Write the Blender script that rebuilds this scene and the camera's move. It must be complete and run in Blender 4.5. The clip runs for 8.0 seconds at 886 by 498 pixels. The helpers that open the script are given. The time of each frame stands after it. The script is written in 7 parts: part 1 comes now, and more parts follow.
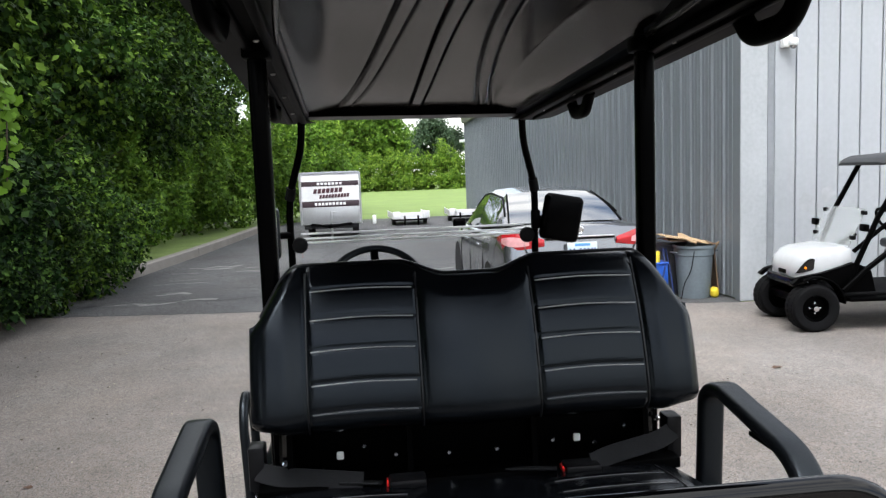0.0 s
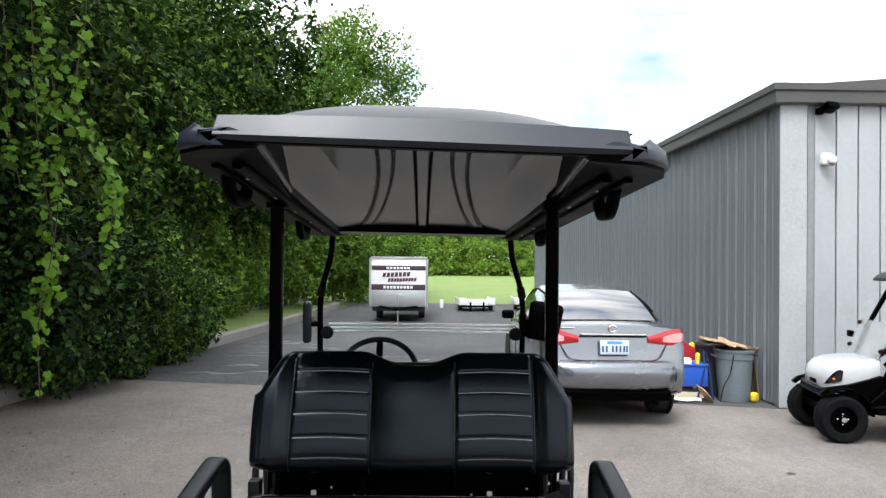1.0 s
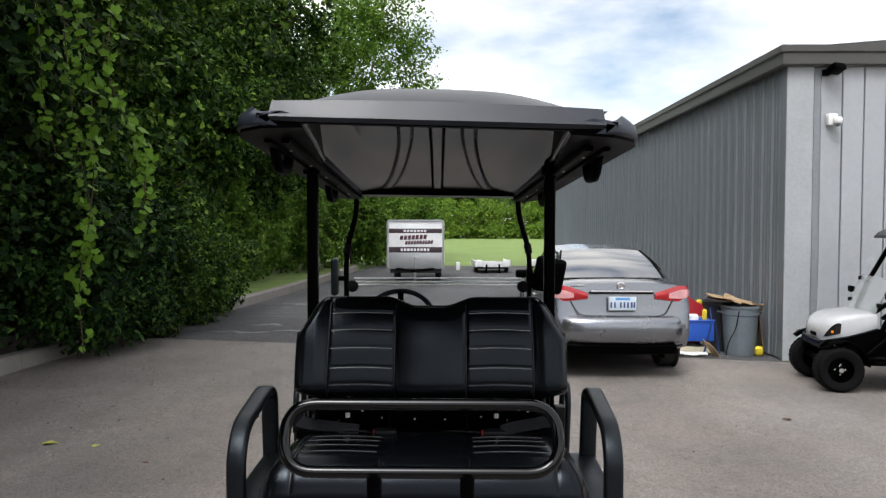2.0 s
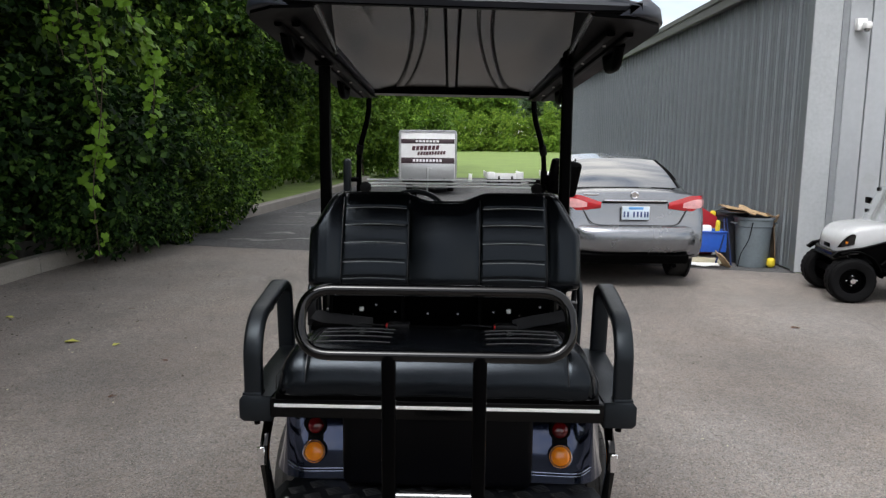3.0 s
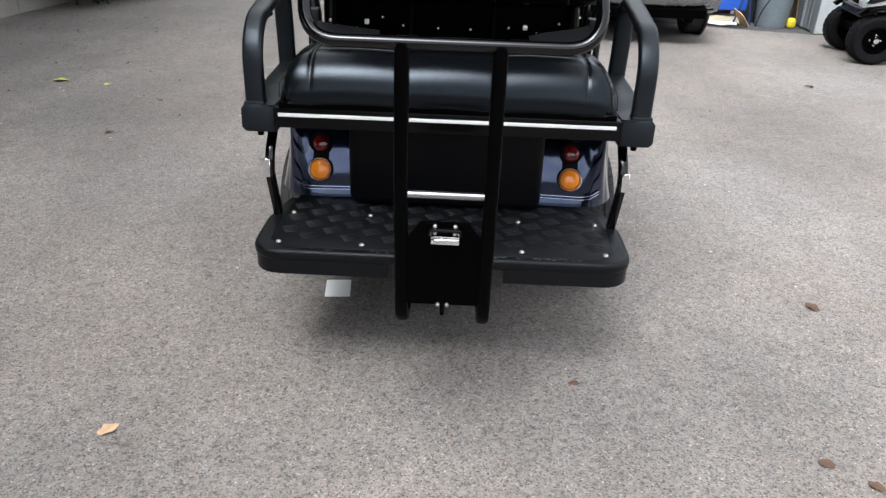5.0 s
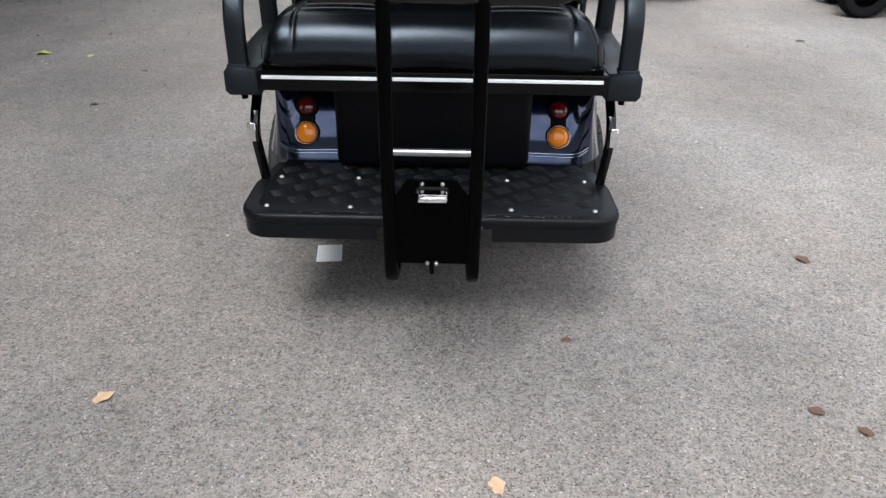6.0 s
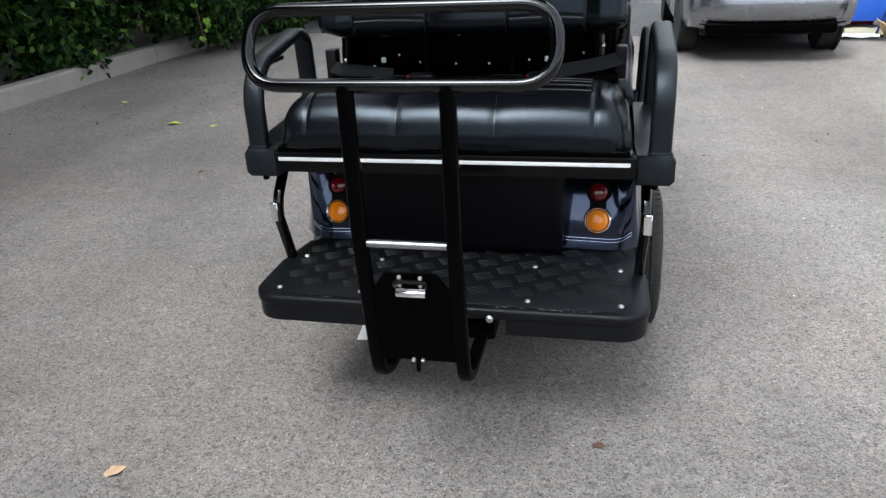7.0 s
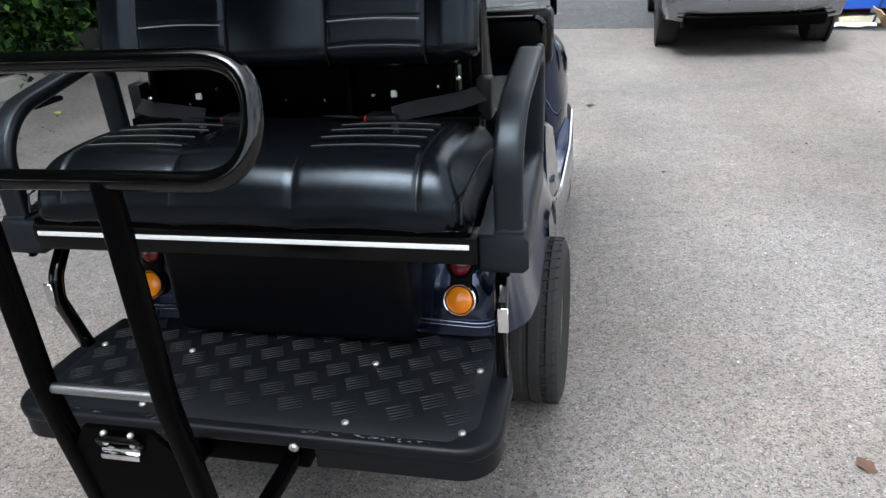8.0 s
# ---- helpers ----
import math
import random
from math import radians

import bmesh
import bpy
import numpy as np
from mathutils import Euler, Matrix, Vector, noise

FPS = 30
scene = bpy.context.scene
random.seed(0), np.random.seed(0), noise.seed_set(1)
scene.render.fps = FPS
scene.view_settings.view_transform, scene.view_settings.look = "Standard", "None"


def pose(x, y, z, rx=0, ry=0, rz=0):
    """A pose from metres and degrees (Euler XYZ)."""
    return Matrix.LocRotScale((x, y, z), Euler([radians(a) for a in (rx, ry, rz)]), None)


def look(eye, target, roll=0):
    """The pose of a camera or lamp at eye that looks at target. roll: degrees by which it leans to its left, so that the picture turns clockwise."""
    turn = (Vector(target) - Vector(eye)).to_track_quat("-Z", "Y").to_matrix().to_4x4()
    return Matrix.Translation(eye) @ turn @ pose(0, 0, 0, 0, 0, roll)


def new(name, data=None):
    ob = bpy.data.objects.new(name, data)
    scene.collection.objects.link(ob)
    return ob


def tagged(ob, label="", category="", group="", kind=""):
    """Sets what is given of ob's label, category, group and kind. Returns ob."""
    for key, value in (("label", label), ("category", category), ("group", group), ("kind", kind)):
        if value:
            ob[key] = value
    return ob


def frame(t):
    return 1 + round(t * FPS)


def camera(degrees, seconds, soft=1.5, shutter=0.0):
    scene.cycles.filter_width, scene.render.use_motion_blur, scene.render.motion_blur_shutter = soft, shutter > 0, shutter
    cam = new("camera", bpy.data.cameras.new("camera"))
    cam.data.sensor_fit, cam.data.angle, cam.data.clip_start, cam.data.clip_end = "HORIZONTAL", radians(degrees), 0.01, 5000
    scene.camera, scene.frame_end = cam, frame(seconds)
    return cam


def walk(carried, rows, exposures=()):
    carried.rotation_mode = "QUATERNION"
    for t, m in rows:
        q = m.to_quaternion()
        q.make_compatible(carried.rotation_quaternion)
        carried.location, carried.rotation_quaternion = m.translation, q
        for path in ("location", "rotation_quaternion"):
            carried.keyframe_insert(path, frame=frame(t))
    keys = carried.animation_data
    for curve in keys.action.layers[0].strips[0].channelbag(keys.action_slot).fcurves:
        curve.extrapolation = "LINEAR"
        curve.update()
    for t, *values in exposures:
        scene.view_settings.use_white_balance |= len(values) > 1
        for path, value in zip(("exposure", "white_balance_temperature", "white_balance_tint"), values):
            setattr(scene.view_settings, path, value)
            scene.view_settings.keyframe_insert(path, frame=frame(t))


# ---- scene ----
cam = camera(61.9, 8.0, soft=1.35)
PATH = [
    (0, (-0.222, -0.686, 1.67), (-0.006, 1.292, 1.465), -2.2),
    (0.5, (-0.08, -1.036, 1.731), (0.013, 0.961, 1.685), -0.2),
    (1, (0.079, -1.357, 1.775), (0.093, 0.643, 1.801), 0.6),
    (1.2, (0.07, -1.441, 1.775), (0.078, 0.559, 1.815), 0.4),
    (2.3, (0.096, -1.773, 1.742), (0.055, 0.222, 1.605), 0.2),
    (2.5, (0.094, -1.756, 1.731), (0.054, 0.236, 1.555), 0.5),
    (3, (0.084, -1.722, 1.69), (0.024, 0.254, 1.384), 0.5),
    (3.5, (0.072, -1.697, 1.641), (0.025, 0.247, 1.172), 1.0),
    (4, (0.052, -1.687, 1.593), (0.001, 0.22, 0.993), 1.7),
    (4.5, (0.041, -1.682, 1.537), (-0.005, 0.164, 0.769), 1.8),
    (5, (0.042, -1.675, 1.485), (0.009, 0.117, 0.598), 2.1),
    (5.2, (0.043, -1.677, 1.464), (0.011, 0.101, 0.548), 2.5),
    (6.3, (0.085, -1.684, 1.456), (0.07, 0.069, 0.493), -1.2),
    (6.5, (0.152, -1.645, 1.452), (0.05, 0.121, 0.519), -5.2),
    (6.8, (0.328, -1.548, 1.463), (-0.019, 0.251, 0.661), -5.2),
    (7, (0.438, -1.482, 1.477), (0.022, 0.295, 0.659), -2.9),
    (7.3, (0.543, -1.356, 1.46), (0.057, 0.372, 0.577), -5.1),
    (7.5, (0.597, -1.209, 1.437), (0.114, 0.516, 0.547), -3.3),
    (7.8, (0.694, -0.962, 1.458), (0.251, 0.778, 0.577), -1.9),
    (8, (0.787, -0.837, 1.475), (0.343, 0.92, 0.629), -4.1),
]
walk(cam, [(t, look(eye, target, roll)) for t, eye, target, roll in PATH], exposures=[(0.0, 0.17, 6560, 9), (1.2, 0.17, 6560, 9), (2.3, -0.50, 6760, 10), (3.0, -0.38, 6740, 10), (4.0, 0.26, 6620, 10), (5.0, 0.34, 6480, 9), (6.4, 0.23, 6330, 8), (7.0, 0.24, 6280, 7), (8.0, 0.42, 6230, 7)])

# ---- world, sun and exposure ----
SUN_EL, SUN_AZ = 58.0, 203.0     # degrees; azimuth clockwise from +y
world = bpy.data.worlds.new("sky")
scene.world = world
world.use_nodes = True
wn, wl = world.node_tree.nodes, world.node_tree.links
wn.clear()
w_out = wn.new("ShaderNodeOutputWorld")
w_bg = wn.new("ShaderNodeBackground")
w_sky = wn.new("ShaderNodeTexSky")
w_sky.sky_type = "NISHITA"
w_sky.sun_disc = False
w_sky.sun_elevation = radians(SUN_EL)
w_sky.sun_rotation = radians(SUN_AZ)
w_sky.air_density, w_sky.dust_density, w_sky.ozone_density = 1.0, 1.5, 1.0
w_co = wn.new("ShaderNodeTexCoord")
w_map = wn.new("ShaderNodeMapping")
w_map.inputs["Scale"].default_value = (1.0, 1.0, 2.6)
w_map.inputs["Location"].default_value = (0.35, 0.1, 0.0)
w_noise = wn.new("ShaderNodeTexNoise")
w_noise.inputs["Scale"].default_value = 2.3
w_noise.inputs["Detail"].default_value = 7
w_noise.inputs["Roughness"].default_value = 0.55
w_ramp = wn.new("ShaderNodeValToRGB")
w_ramp.color_ramp.elements[0].position = 0.33
w_ramp.color_ramp.elements[1].position = 0.60
w_mix = wn.new("ShaderNodeMix")
w_mix.data_type = "RGBA"
w_mix.inputs["B"].default_value = (19.8, 19.9, 20.0, 1)
wl.new(w_co.outputs["Generated"], w_map.inputs["Vector"])
wl.new(w_map.outputs["Vector"], w_noise.inputs["Vector"])
wl.new(w_noise.outputs["Fac"], w_ramp.inputs["Fac"])
wl.new(w_ramp.outputs["Color"], w_mix.inputs["Factor"])
w_gain = wn.new("ShaderNodeVectorMath")
w_gain.operation = "SCALE"
w_gain.inputs["Scale"].default_value = 2.25
wl.new(w_sky.outputs["Color"], w_gain.inputs[0])
wl.new(w_gain.outputs["Vector"], w_mix.inputs["A"])
# thin cloud brightens round the veiled sun
w_nrm = wn.new("ShaderNodeVectorMath")
w_nrm.operation = "NORMALIZE"
wl.new(w_co.outputs["Generated"], w_nrm.inputs[0])
w_dot = wn.new("ShaderNodeVectorMath")
w_dot.operation = "DOT_PRODUCT"
w_dot.inputs[1].default_value = (math.sin(radians(SUN_AZ)) * math.cos(radians(SUN_EL)), math.cos(radians(SUN_AZ)) * math.cos(radians(SUN_EL)), math.sin(radians(SUN_EL)))
wl.new(w_nrm.outputs["Vector"], w_dot.inputs[0])
w_max = wn.new("ShaderNodeMath")
w_max.operation = "MAXIMUM"
w_max.inputs[1].default_value = 0.0
wl.new(w_dot.outputs["Value"], w_max.inputs[0])
w_pow = wn.new("ShaderNodeMath")
w_pow.operation = "POWER"
w_pow.inputs[1].default_value = 44.0
wl.new(w_max.outputs[0], w_pow.inputs[0])
w_glow = wn.new("ShaderNodeMix")
w_glow.data_type, w_glow.blend_type = "RGBA", "ADD"
w_glow.inputs["Factor"].default_value = 1.0
w_halo = wn.new("ShaderNodeVectorMath")
w_halo.operation = "SCALE"
w_halo.inputs[0].default_value = (240.0, 249.0, 265.0)
wl.new(w_pow.outputs[0], w_halo.inputs["Scale"])
wl.new(w_mix.outputs["Result"], w_glow.inputs["A"])
wl.new(w_halo.outputs["Vector"], w_glow.inputs["B"])
wl.new(w_glow.outputs["Result"], w_bg.inputs["Color"])
w_bg.inputs["Strength"].default_value = 0.10
wl.new(w_bg.outputs["Background"], w_out.inputs["Surface"])

sun_data = bpy.data.lights.new("sun", "SUN")
sun_data.energy, sun_data.angle, sun_data.color = 0.5, radians(12), (1.0, 0.95, 0.88)
sun = new("sun", sun_data)
_a, _e = radians(SUN_AZ), radians(SUN_EL)
sun.matrix_basis = look((0, 0, 30), (-30 * math.sin(_a) * math.cos(_e), -30 * math.cos(_a) * math.cos(_e), 30 - 30 * math.sin(_e)))


# ---- materials ----
def mat(name, color, rough=0.5, metal=0.0, var=0.12, fine=60.0, coarse=3.0, bump=0.0, bump_scale=0.0, coat=0.0, tone=None, rough_var=0.08, spec=0.5, per_object=0.0, ior=1.5, sheen=(1, 1, 1)):
    """A surface of one base colour with variation at two scales, fine relief and uneven gloss."""
    m = bpy.data.materials.new(name)
    m.use_nodes = True
    n, l = m.node_tree.nodes, m.node_tree.links
    b = n["Principled BSDF"]
    co = n.new("ShaderNodeTexCoord")
    big, small = n.new("ShaderNodeTexNoise"), n.new("ShaderNodeTexNoise")
    big.inputs["Scale"].default_value, big.inputs["Detail"].default_value = coarse, 5
    small.inputs["Scale"].default_value, small.inputs["Detail"].default_value = fine, 4
    l.new(co.outputs["Object"], big.inputs["Vector"])
    l.new(co.outputs["Object"], small.inputs["Vector"])
    dark = tuple(c * (1 - var) for c in color)
    light = tone or tuple(min(1, c * (1 + var)) for c in color)
    mixa = n.new("ShaderNodeMix")
    mixa.data_type = "RGBA"
    mixa.inputs["A"].default_value, mixa.inputs["B"].default_value = (*dark, 1), (*light, 1)
    add = n.new("ShaderNodeMath")
    add.operation = "MULTIPLY_ADD"
    add.inputs[1].default_value = 0.45
    l.new(small.outputs["Fac"], add.inputs[0])
    half = n.new("ShaderNodeMath")
    half.operation = "MULTIPLY"
    half.inputs[1].default_value = 0.55
    l.new(big.outputs["Fac"], half.inputs[0])
    l.new(half.outputs[0], add.inputs[2])
    stretch = n.new("ShaderNodeMapRange")
    stretch.inputs["From Min"].default_value, stretch.inputs["From Max"].default_value = 0.3, 0.7
    l.new(add.outputs[0], stretch.inputs["Value"])
    l.new(stretch.outputs["Result"], mixa.inputs["Factor"])
    top = mixa.outputs["Result"]
    if per_object:
        info, hsv = n.new("ShaderNodeObjectInfo"), n.new("ShaderNodeHueSaturation")
        rng = n.new("ShaderNodeMapRange")
        rng.inputs["To Min"].default_value, rng.inputs["To Max"].default_value = 1 - per_object, 1 + per_object
        l.new(info.outputs["Random"], rng.inputs["Value"])
        l.new(rng.outputs["Result"], hsv.inputs["Value"])
        l.new(top, hsv.inputs["Color"])
        top = hsv.outputs["Color"]
    l.new(top, b.inputs["Base Color"])
    rr = n.new("ShaderNodeMapRange")
    rr.inputs["To Min"].default_value, rr.inputs["To Max"].default_value = max(0.02, rough - rough_var), min(1, rough + rough_var)
    l.new(big.outputs["Fac"], rr.inputs["Value"])
    l.new(rr.outputs["Result"], b.inputs["Roughness"])
    b.inputs["Metallic"].default_value = metal
    b.inputs["Specular IOR Level"].default_value = spec
    b.inputs["IOR"].default_value = ior
    b.inputs["Specular Tint"].default_value = (*sheen, 1)
    b.inputs["Coat Weight"].default_value = coat
    b.inputs["Coat Roughness"].default_value = 0.04
    if bump:
        bp, bn = n.new("ShaderNodeBump"), n.new("ShaderNodeTexNoise")
        bn.inputs["Scale"].default_value, bn.inputs["Detail"].default_value = bump_scale or fine, 3
        l.new(co.outputs["Object"], bn.inputs["Vector"])
        bp.inputs["Strength"].default_value, bp.inputs["Distance"].default_value = bump, 0.004
        l.new(bn.outputs["Fac"], bp.inputs["Height"])
        l.new(bp.outputs["Normal"], b.inputs["Normal"])
    return m


def asphalt(name, base, grain, contrast, stains, bump):
    """Worn asphalt: small stones of uneven tone and hue in binder, dark pits, a few pale chips, broad stains."""
    m = bpy.data.materials.new(name)
    m.use_nodes = True
    n, l = m.node_tree.nodes, m.node_tree.links
    b = n["Principled BSDF"]
    co = n.new("ShaderNodeTexCoord")

    def stones(scale):
        v, sep = n.new("ShaderNodeTexVoronoi"), n.new("ShaderNodeSeparateColor")
        v.inputs["Scale"].default_value = scale
        l.new(co.outputs["Object"], v.inputs["Vector"])
        l.new(v.outputs["Color"], sep.inputs["Color"])
        return v, sep

    def ramp(source, stops):
        r = n.new("ShaderNodeValToRGB")
        e = r.color_ramp.elements
        e[0].position, e[0].color = stops[0][0], (*[stops[0][1]] * 3, 1)
        e[1].position, e[1].color = stops[-1][0], (*[stops[-1][1]] * 3, 1)
        for p, c in stops[1:-1]:
            e.new(p).color = (c, c, c, 1)
        l.new(source, r.inputs["Fac"])
        return r.outputs["Color"]

    def noise(scale, detail, rough, lo, hi, a, z, stretch=None):
        t, mr = n.new("ShaderNodeTexNoise"), n.new("ShaderNodeMapRange")
        t.inputs["Scale"].default_value, t.inputs["Detail"].default_value, t.inputs["Roughness"].default_value = scale, detail, rough
        if stretch:
            mp = n.new("ShaderNodeMapping")
            mp.inputs["Scale"].default_value = stretch
            mp.inputs["Rotation"].default_value = (0, 0, radians(28))
            l.new(co.outputs["Object"], mp.inputs["Vector"])
            l.new(mp.outputs["Vector"], t.inputs["Vector"])
        else:
            l.new(co.outputs["Object"], t.inputs["Vector"])
        mr.inputs["From Min"].default_value, mr.inputs["From Max"].default_value = lo, hi
        mr.inputs["To Min"].default_value, mr.inputs["To Max"].default_value = a, z
        l.new(t.outputs["Fac"], mr.inputs["Value"])
        return mr.outputs["Result"]

    def times(p, q):
        mx = n.new("ShaderNodeMix")
        mx.data_type, mx.blend_type = "RGBA", "MULTIPLY"
        mx.inputs["Factor"].default_value = 1.0
        for s, k in ((p, "A"), (q, "B")):
            l.new(s, mx.inputs[k])
        return mx.outputs["Result"]
    fine, fs = stones(grain)
    big, bs = stones(grain * 0.42)
    k = contrast
    tone = ramp(fs.outputs["Red"], [(0.0, 0.50 - 0.25 * k), (0.10, 1 - 0.42 * k), (0.45, 1.0), (0.86, 1 + 0.18 * k), (0.97, 1 + 0.25 * k), (1.0, 1 + 1.1 * k)])
    tone = times(tone, ramp(bs.outputs["Red"], [(0.0, 1 - 0.30 * k), (0.3, 0.98), (1.0, 1 + 0.14 * k)]))
    tone = times(tone, noise(grain * 0.16, 3, 0.6, 0.30, 0.45, 1 - 0.38 * k, 1.0))
    tone = times(tone, noise(9.0, 5, 0.6, 0.3, 0.7, 0.90, 1.08))
    tone = times(tone, noise(0.45, 6, 0.62, 0.32, 0.68, 1 - stains, 1 + stains * 0.45))
    tone = times(tone, noise(0.8, 5, 0.55, 0.34, 0.62, 1 - stains * 0.7, 1.0, (1.0, 0.22, 1.0)))
    hue = n.new("ShaderNodeMix")
    hue.data_type = "RGBA"
    hue.inputs["A"].default_value = (base[0] * 0.93, base[1] * 1.0, base[2] * 1.07, 1)
    hue.inputs["B"].default_value = (base[0] * 1.07, base[1] * 0.99, base[2] * 0.93, 1)
    mixer = n.new("ShaderNodeMath")
    mixer.operation = "MULTIPLY_ADD"
    mixer.inputs[1].default_value = 0.55
    l.new(bs.outputs["Green"], mixer.inputs[0])
    l.new(noise(0.7, 4, 0.6, 0.3, 0.7, 0.0, 0.45), mixer.inputs[2])
    l.new(mixer.outputs[0], hue.inputs["Factor"])
    l.new(times(hue.outputs["Result"], tone), b.inputs["Base Color"])
    b.inputs["Roughness"].default_value = 0.88
    bp = n.new("ShaderNodeBump")
    bp.inputs["Strength"].default_value, bp.inputs["Distance"].default_value = bump, 0.006
    l.new(fine.outputs["Distance"], bp.inputs["Height"])
    l.new(bp.outputs["Normal"], b.inputs["Normal"])
    return m


def leafy(name, dark, mid, light, through_amount=0.35, gloss=0.4):
    """Leaves: colour by leaf, some light passing through, a dull sheen."""
    m = bpy.data.materials.new(name)
    m.use_nodes = True
    n, l = m.node_tree.nodes, m.node_tree.links
    b, out = n["Principled BSDF"], n["Material Output"]
    geo, info = n.new("ShaderNodeNewGeometry"), n.new("ShaderNodeObjectInfo")
    ramp = n.new("ShaderNodeValToRGB")
    e = ramp.color_ramp.elements
    e[0].color, e[1].color = (*dark, 1), (*light, 1)
    e.new(0.6).color = (*mid, 1)
    l.new(geo.outputs["Random Per Island"], ramp.inputs["Fac"])
    hs = n.new("ShaderNodeHueSaturation")
    rng = n.new("ShaderNodeMapRange")
    rng.inputs["To Min"].default_value, rng.inputs["To Max"].default_value = 0.75, 1.25
    l.new(info.outputs["Random"], rng.inputs["Value"])
    l.new(rng.outputs["Result"], hs.inputs["Value"])
    l.new(ramp.outputs["Color"], hs.inputs["Color"])
    l.new(hs.outputs["Color"], b.inputs["Base Color"])
    b.inputs["Roughness"].default_value = gloss
    b.inputs["Specular IOR Level"].default_value = 0.12
    tr, mx = n.new("ShaderNodeBsdfTranslucent"), n.new("ShaderNodeMixShader")
    l.new(hs.outputs["Color"], tr.inputs["Color"])
    mx.inputs["Fac"].default_value = through_amount
    l.new(b.outputs["BSDF"], mx.inputs[1])
    l.new(tr.outputs["BSDF"], mx.inputs[2])
    l.new(mx.outputs["Shader"], out.inputs["Surface"])
    return m


def glassy(name, color=(1, 1, 1), rough=0.0, ior=1.45):
    m = bpy.data.materials.new(name)
    m.use_nodes = True
    b = m.node_tree.nodes["Principled BSDF"]
    b.inputs["Base Color"].default_value = (*color, 1)
    b.inputs["Transmission Weight"].default_value = 1.0
    b.inputs["Roughness"].default_value, b.inputs["IOR"].default_value = rough, ior
    return m


M_APRON = asphalt("apron_asphalt", (0.262, 0.234, 0.211), 215.0, 0.88, 0.32, 0.35)
M_DRIVE = asphalt("drive_asphalt", (0.105, 0.105, 0.107), 90.0, 1.0, 0.32, 0.4)
M_GRASS = mat("lawn", (0.165, 0.24, 0.058), 0.9, var=0.25, fine=14, coarse=0.5, bump=0.6, bump_scale=40)
M_VERGE = mat("verge_grass", (0.17, 0.24, 0.06), 0.9, var=0.35, fine=25, coarse=1.2, bump=0.6, bump_scale=60)
M_SOIL = mat("leaf_litter", (0.045, 0.036, 0.022), 0.95, var=0.5, fine=35, coarse=2, bump=0.8)
M_CONC = mat("kerb_concrete", (0.27, 0.25, 0.225), 0.85, var=0.22, fine=45, coarse=2.2, bump=0.4)
# side cladding has about half the base tone of the front
M_SIDE = mat("side_cladding", (0.178, 0.198, 0.216), 0.42, var=0.08, fine=18, coarse=0.7, rough_var=0.12, per_object=0.04)
M_FRONT = mat("front_cladding", (0.40, 0.42, 0.44), 0.45, var=0.09, fine=16, coarse=0.9, rough_var=0.12, per_object=0.03)
M_TRIMW = mat("corner_trim_paint", (0.40, 0.42, 0.435), 0.5, var=0.16, fine=22, coarse=1.5)
M_FASCIA = mat("bronze_fascia_paint", (0.075, 0.072, 0.068), 0.4, var=0.15, fine=20, coarse=1.0)
M_DARK = mat("dark_gap", (0.02, 0.02, 0.022), 0.8, var=0.2)
# bluish specular tint stands in for reflected blue sky
M_VINYL = mat("black_vinyl", (0.0028, 0.0033, 0.0043), 0.20, spec=0.25, sheen=(0.76, 0.88, 1.0), var=0.12, fine=220, coarse=6, bump=0.10, bump_scale=420, rough_var=0.05)
M_THREAD = mat("lit_stitching", (0.30, 0.30, 0.30), 0.7, var=0.2, fine=400)
M_PIPING = mat("black_piping", (0.005, 0.005, 0.006), 0.3, spec=0.35, var=0.1)
M_TUBE = mat("gloss_black_tube", (0.0010, 0.0010, 0.0012), 0.07, var=0.1, fine=90, rough_var=0.02, spec=0.40)
M_POST = mat("black_powder_coat", (0.0008, 0.0008, 0.0010), 0.22, var=0.1, fine=90, rough_var=0.03, spec=0.035)
M_BAR = mat("satin_black_bar", (0.0010, 0.0010, 0.0012), 0.25, var=0.1, fine=90, rough_var=0.03, spec=0.18)
# same bluish tint for sky reflections on the plastic
M_PLAST = mat("black_moulded_plastic", (0.0048, 0.0055, 0.0070), 0.38, spec=0.36, sheen=(0.78, 0.90, 1.0), var=0.15, fine=300, coarse=5, bump=0.12, bump_scale=600)
M_RUBBER = mat("black_rubber", (0.005, 0.005, 0.0055), 0.7, spec=0.08, var=0.2, fine=120, bump=0.2)
M_TYRE = mat("tyre_rubber", (0.030, 0.029, 0.028), 0.75, spec=0.25, var=0.25, fine=90, coarse=8, bump=0.15)
M_STEEL = mat("black_steel", (0.0006, 0.0006, 0.0007), 0.45, spec=0.025, var=0.2, fine=80)
M_CHROME = mat("chrome", (0.80, 0.80, 0.82), 0.09, 1.0, var=0.04, fine=60, rough_var=0.03)
M_BLUE = mat("navy_metallic_paint", (0.027, 0.037, 0.074), 0.12, 0.85, var=0.1, fine=900, coat=0.7, rough_var=0.03)
M_EDGEB = mat("navy_edge_highlight", (0.30, 0.33, 0.42), 0.16, 0.9, var=0.08, fine=200, coat=0.5)
M_AMBER = mat("amber_lens", (1.0, 0.27, 0.004), 0.10, var=0.06, fine=120, coat=0.2)
# red darkened to hold the shade under the seat bar
M_RED = mat("red_lens", (0.13, 0.002, 0.004), 0.08, var=0.1, fine=120, coat=0.3)
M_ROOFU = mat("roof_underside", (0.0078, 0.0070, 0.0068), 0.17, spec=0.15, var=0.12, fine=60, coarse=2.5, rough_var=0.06)
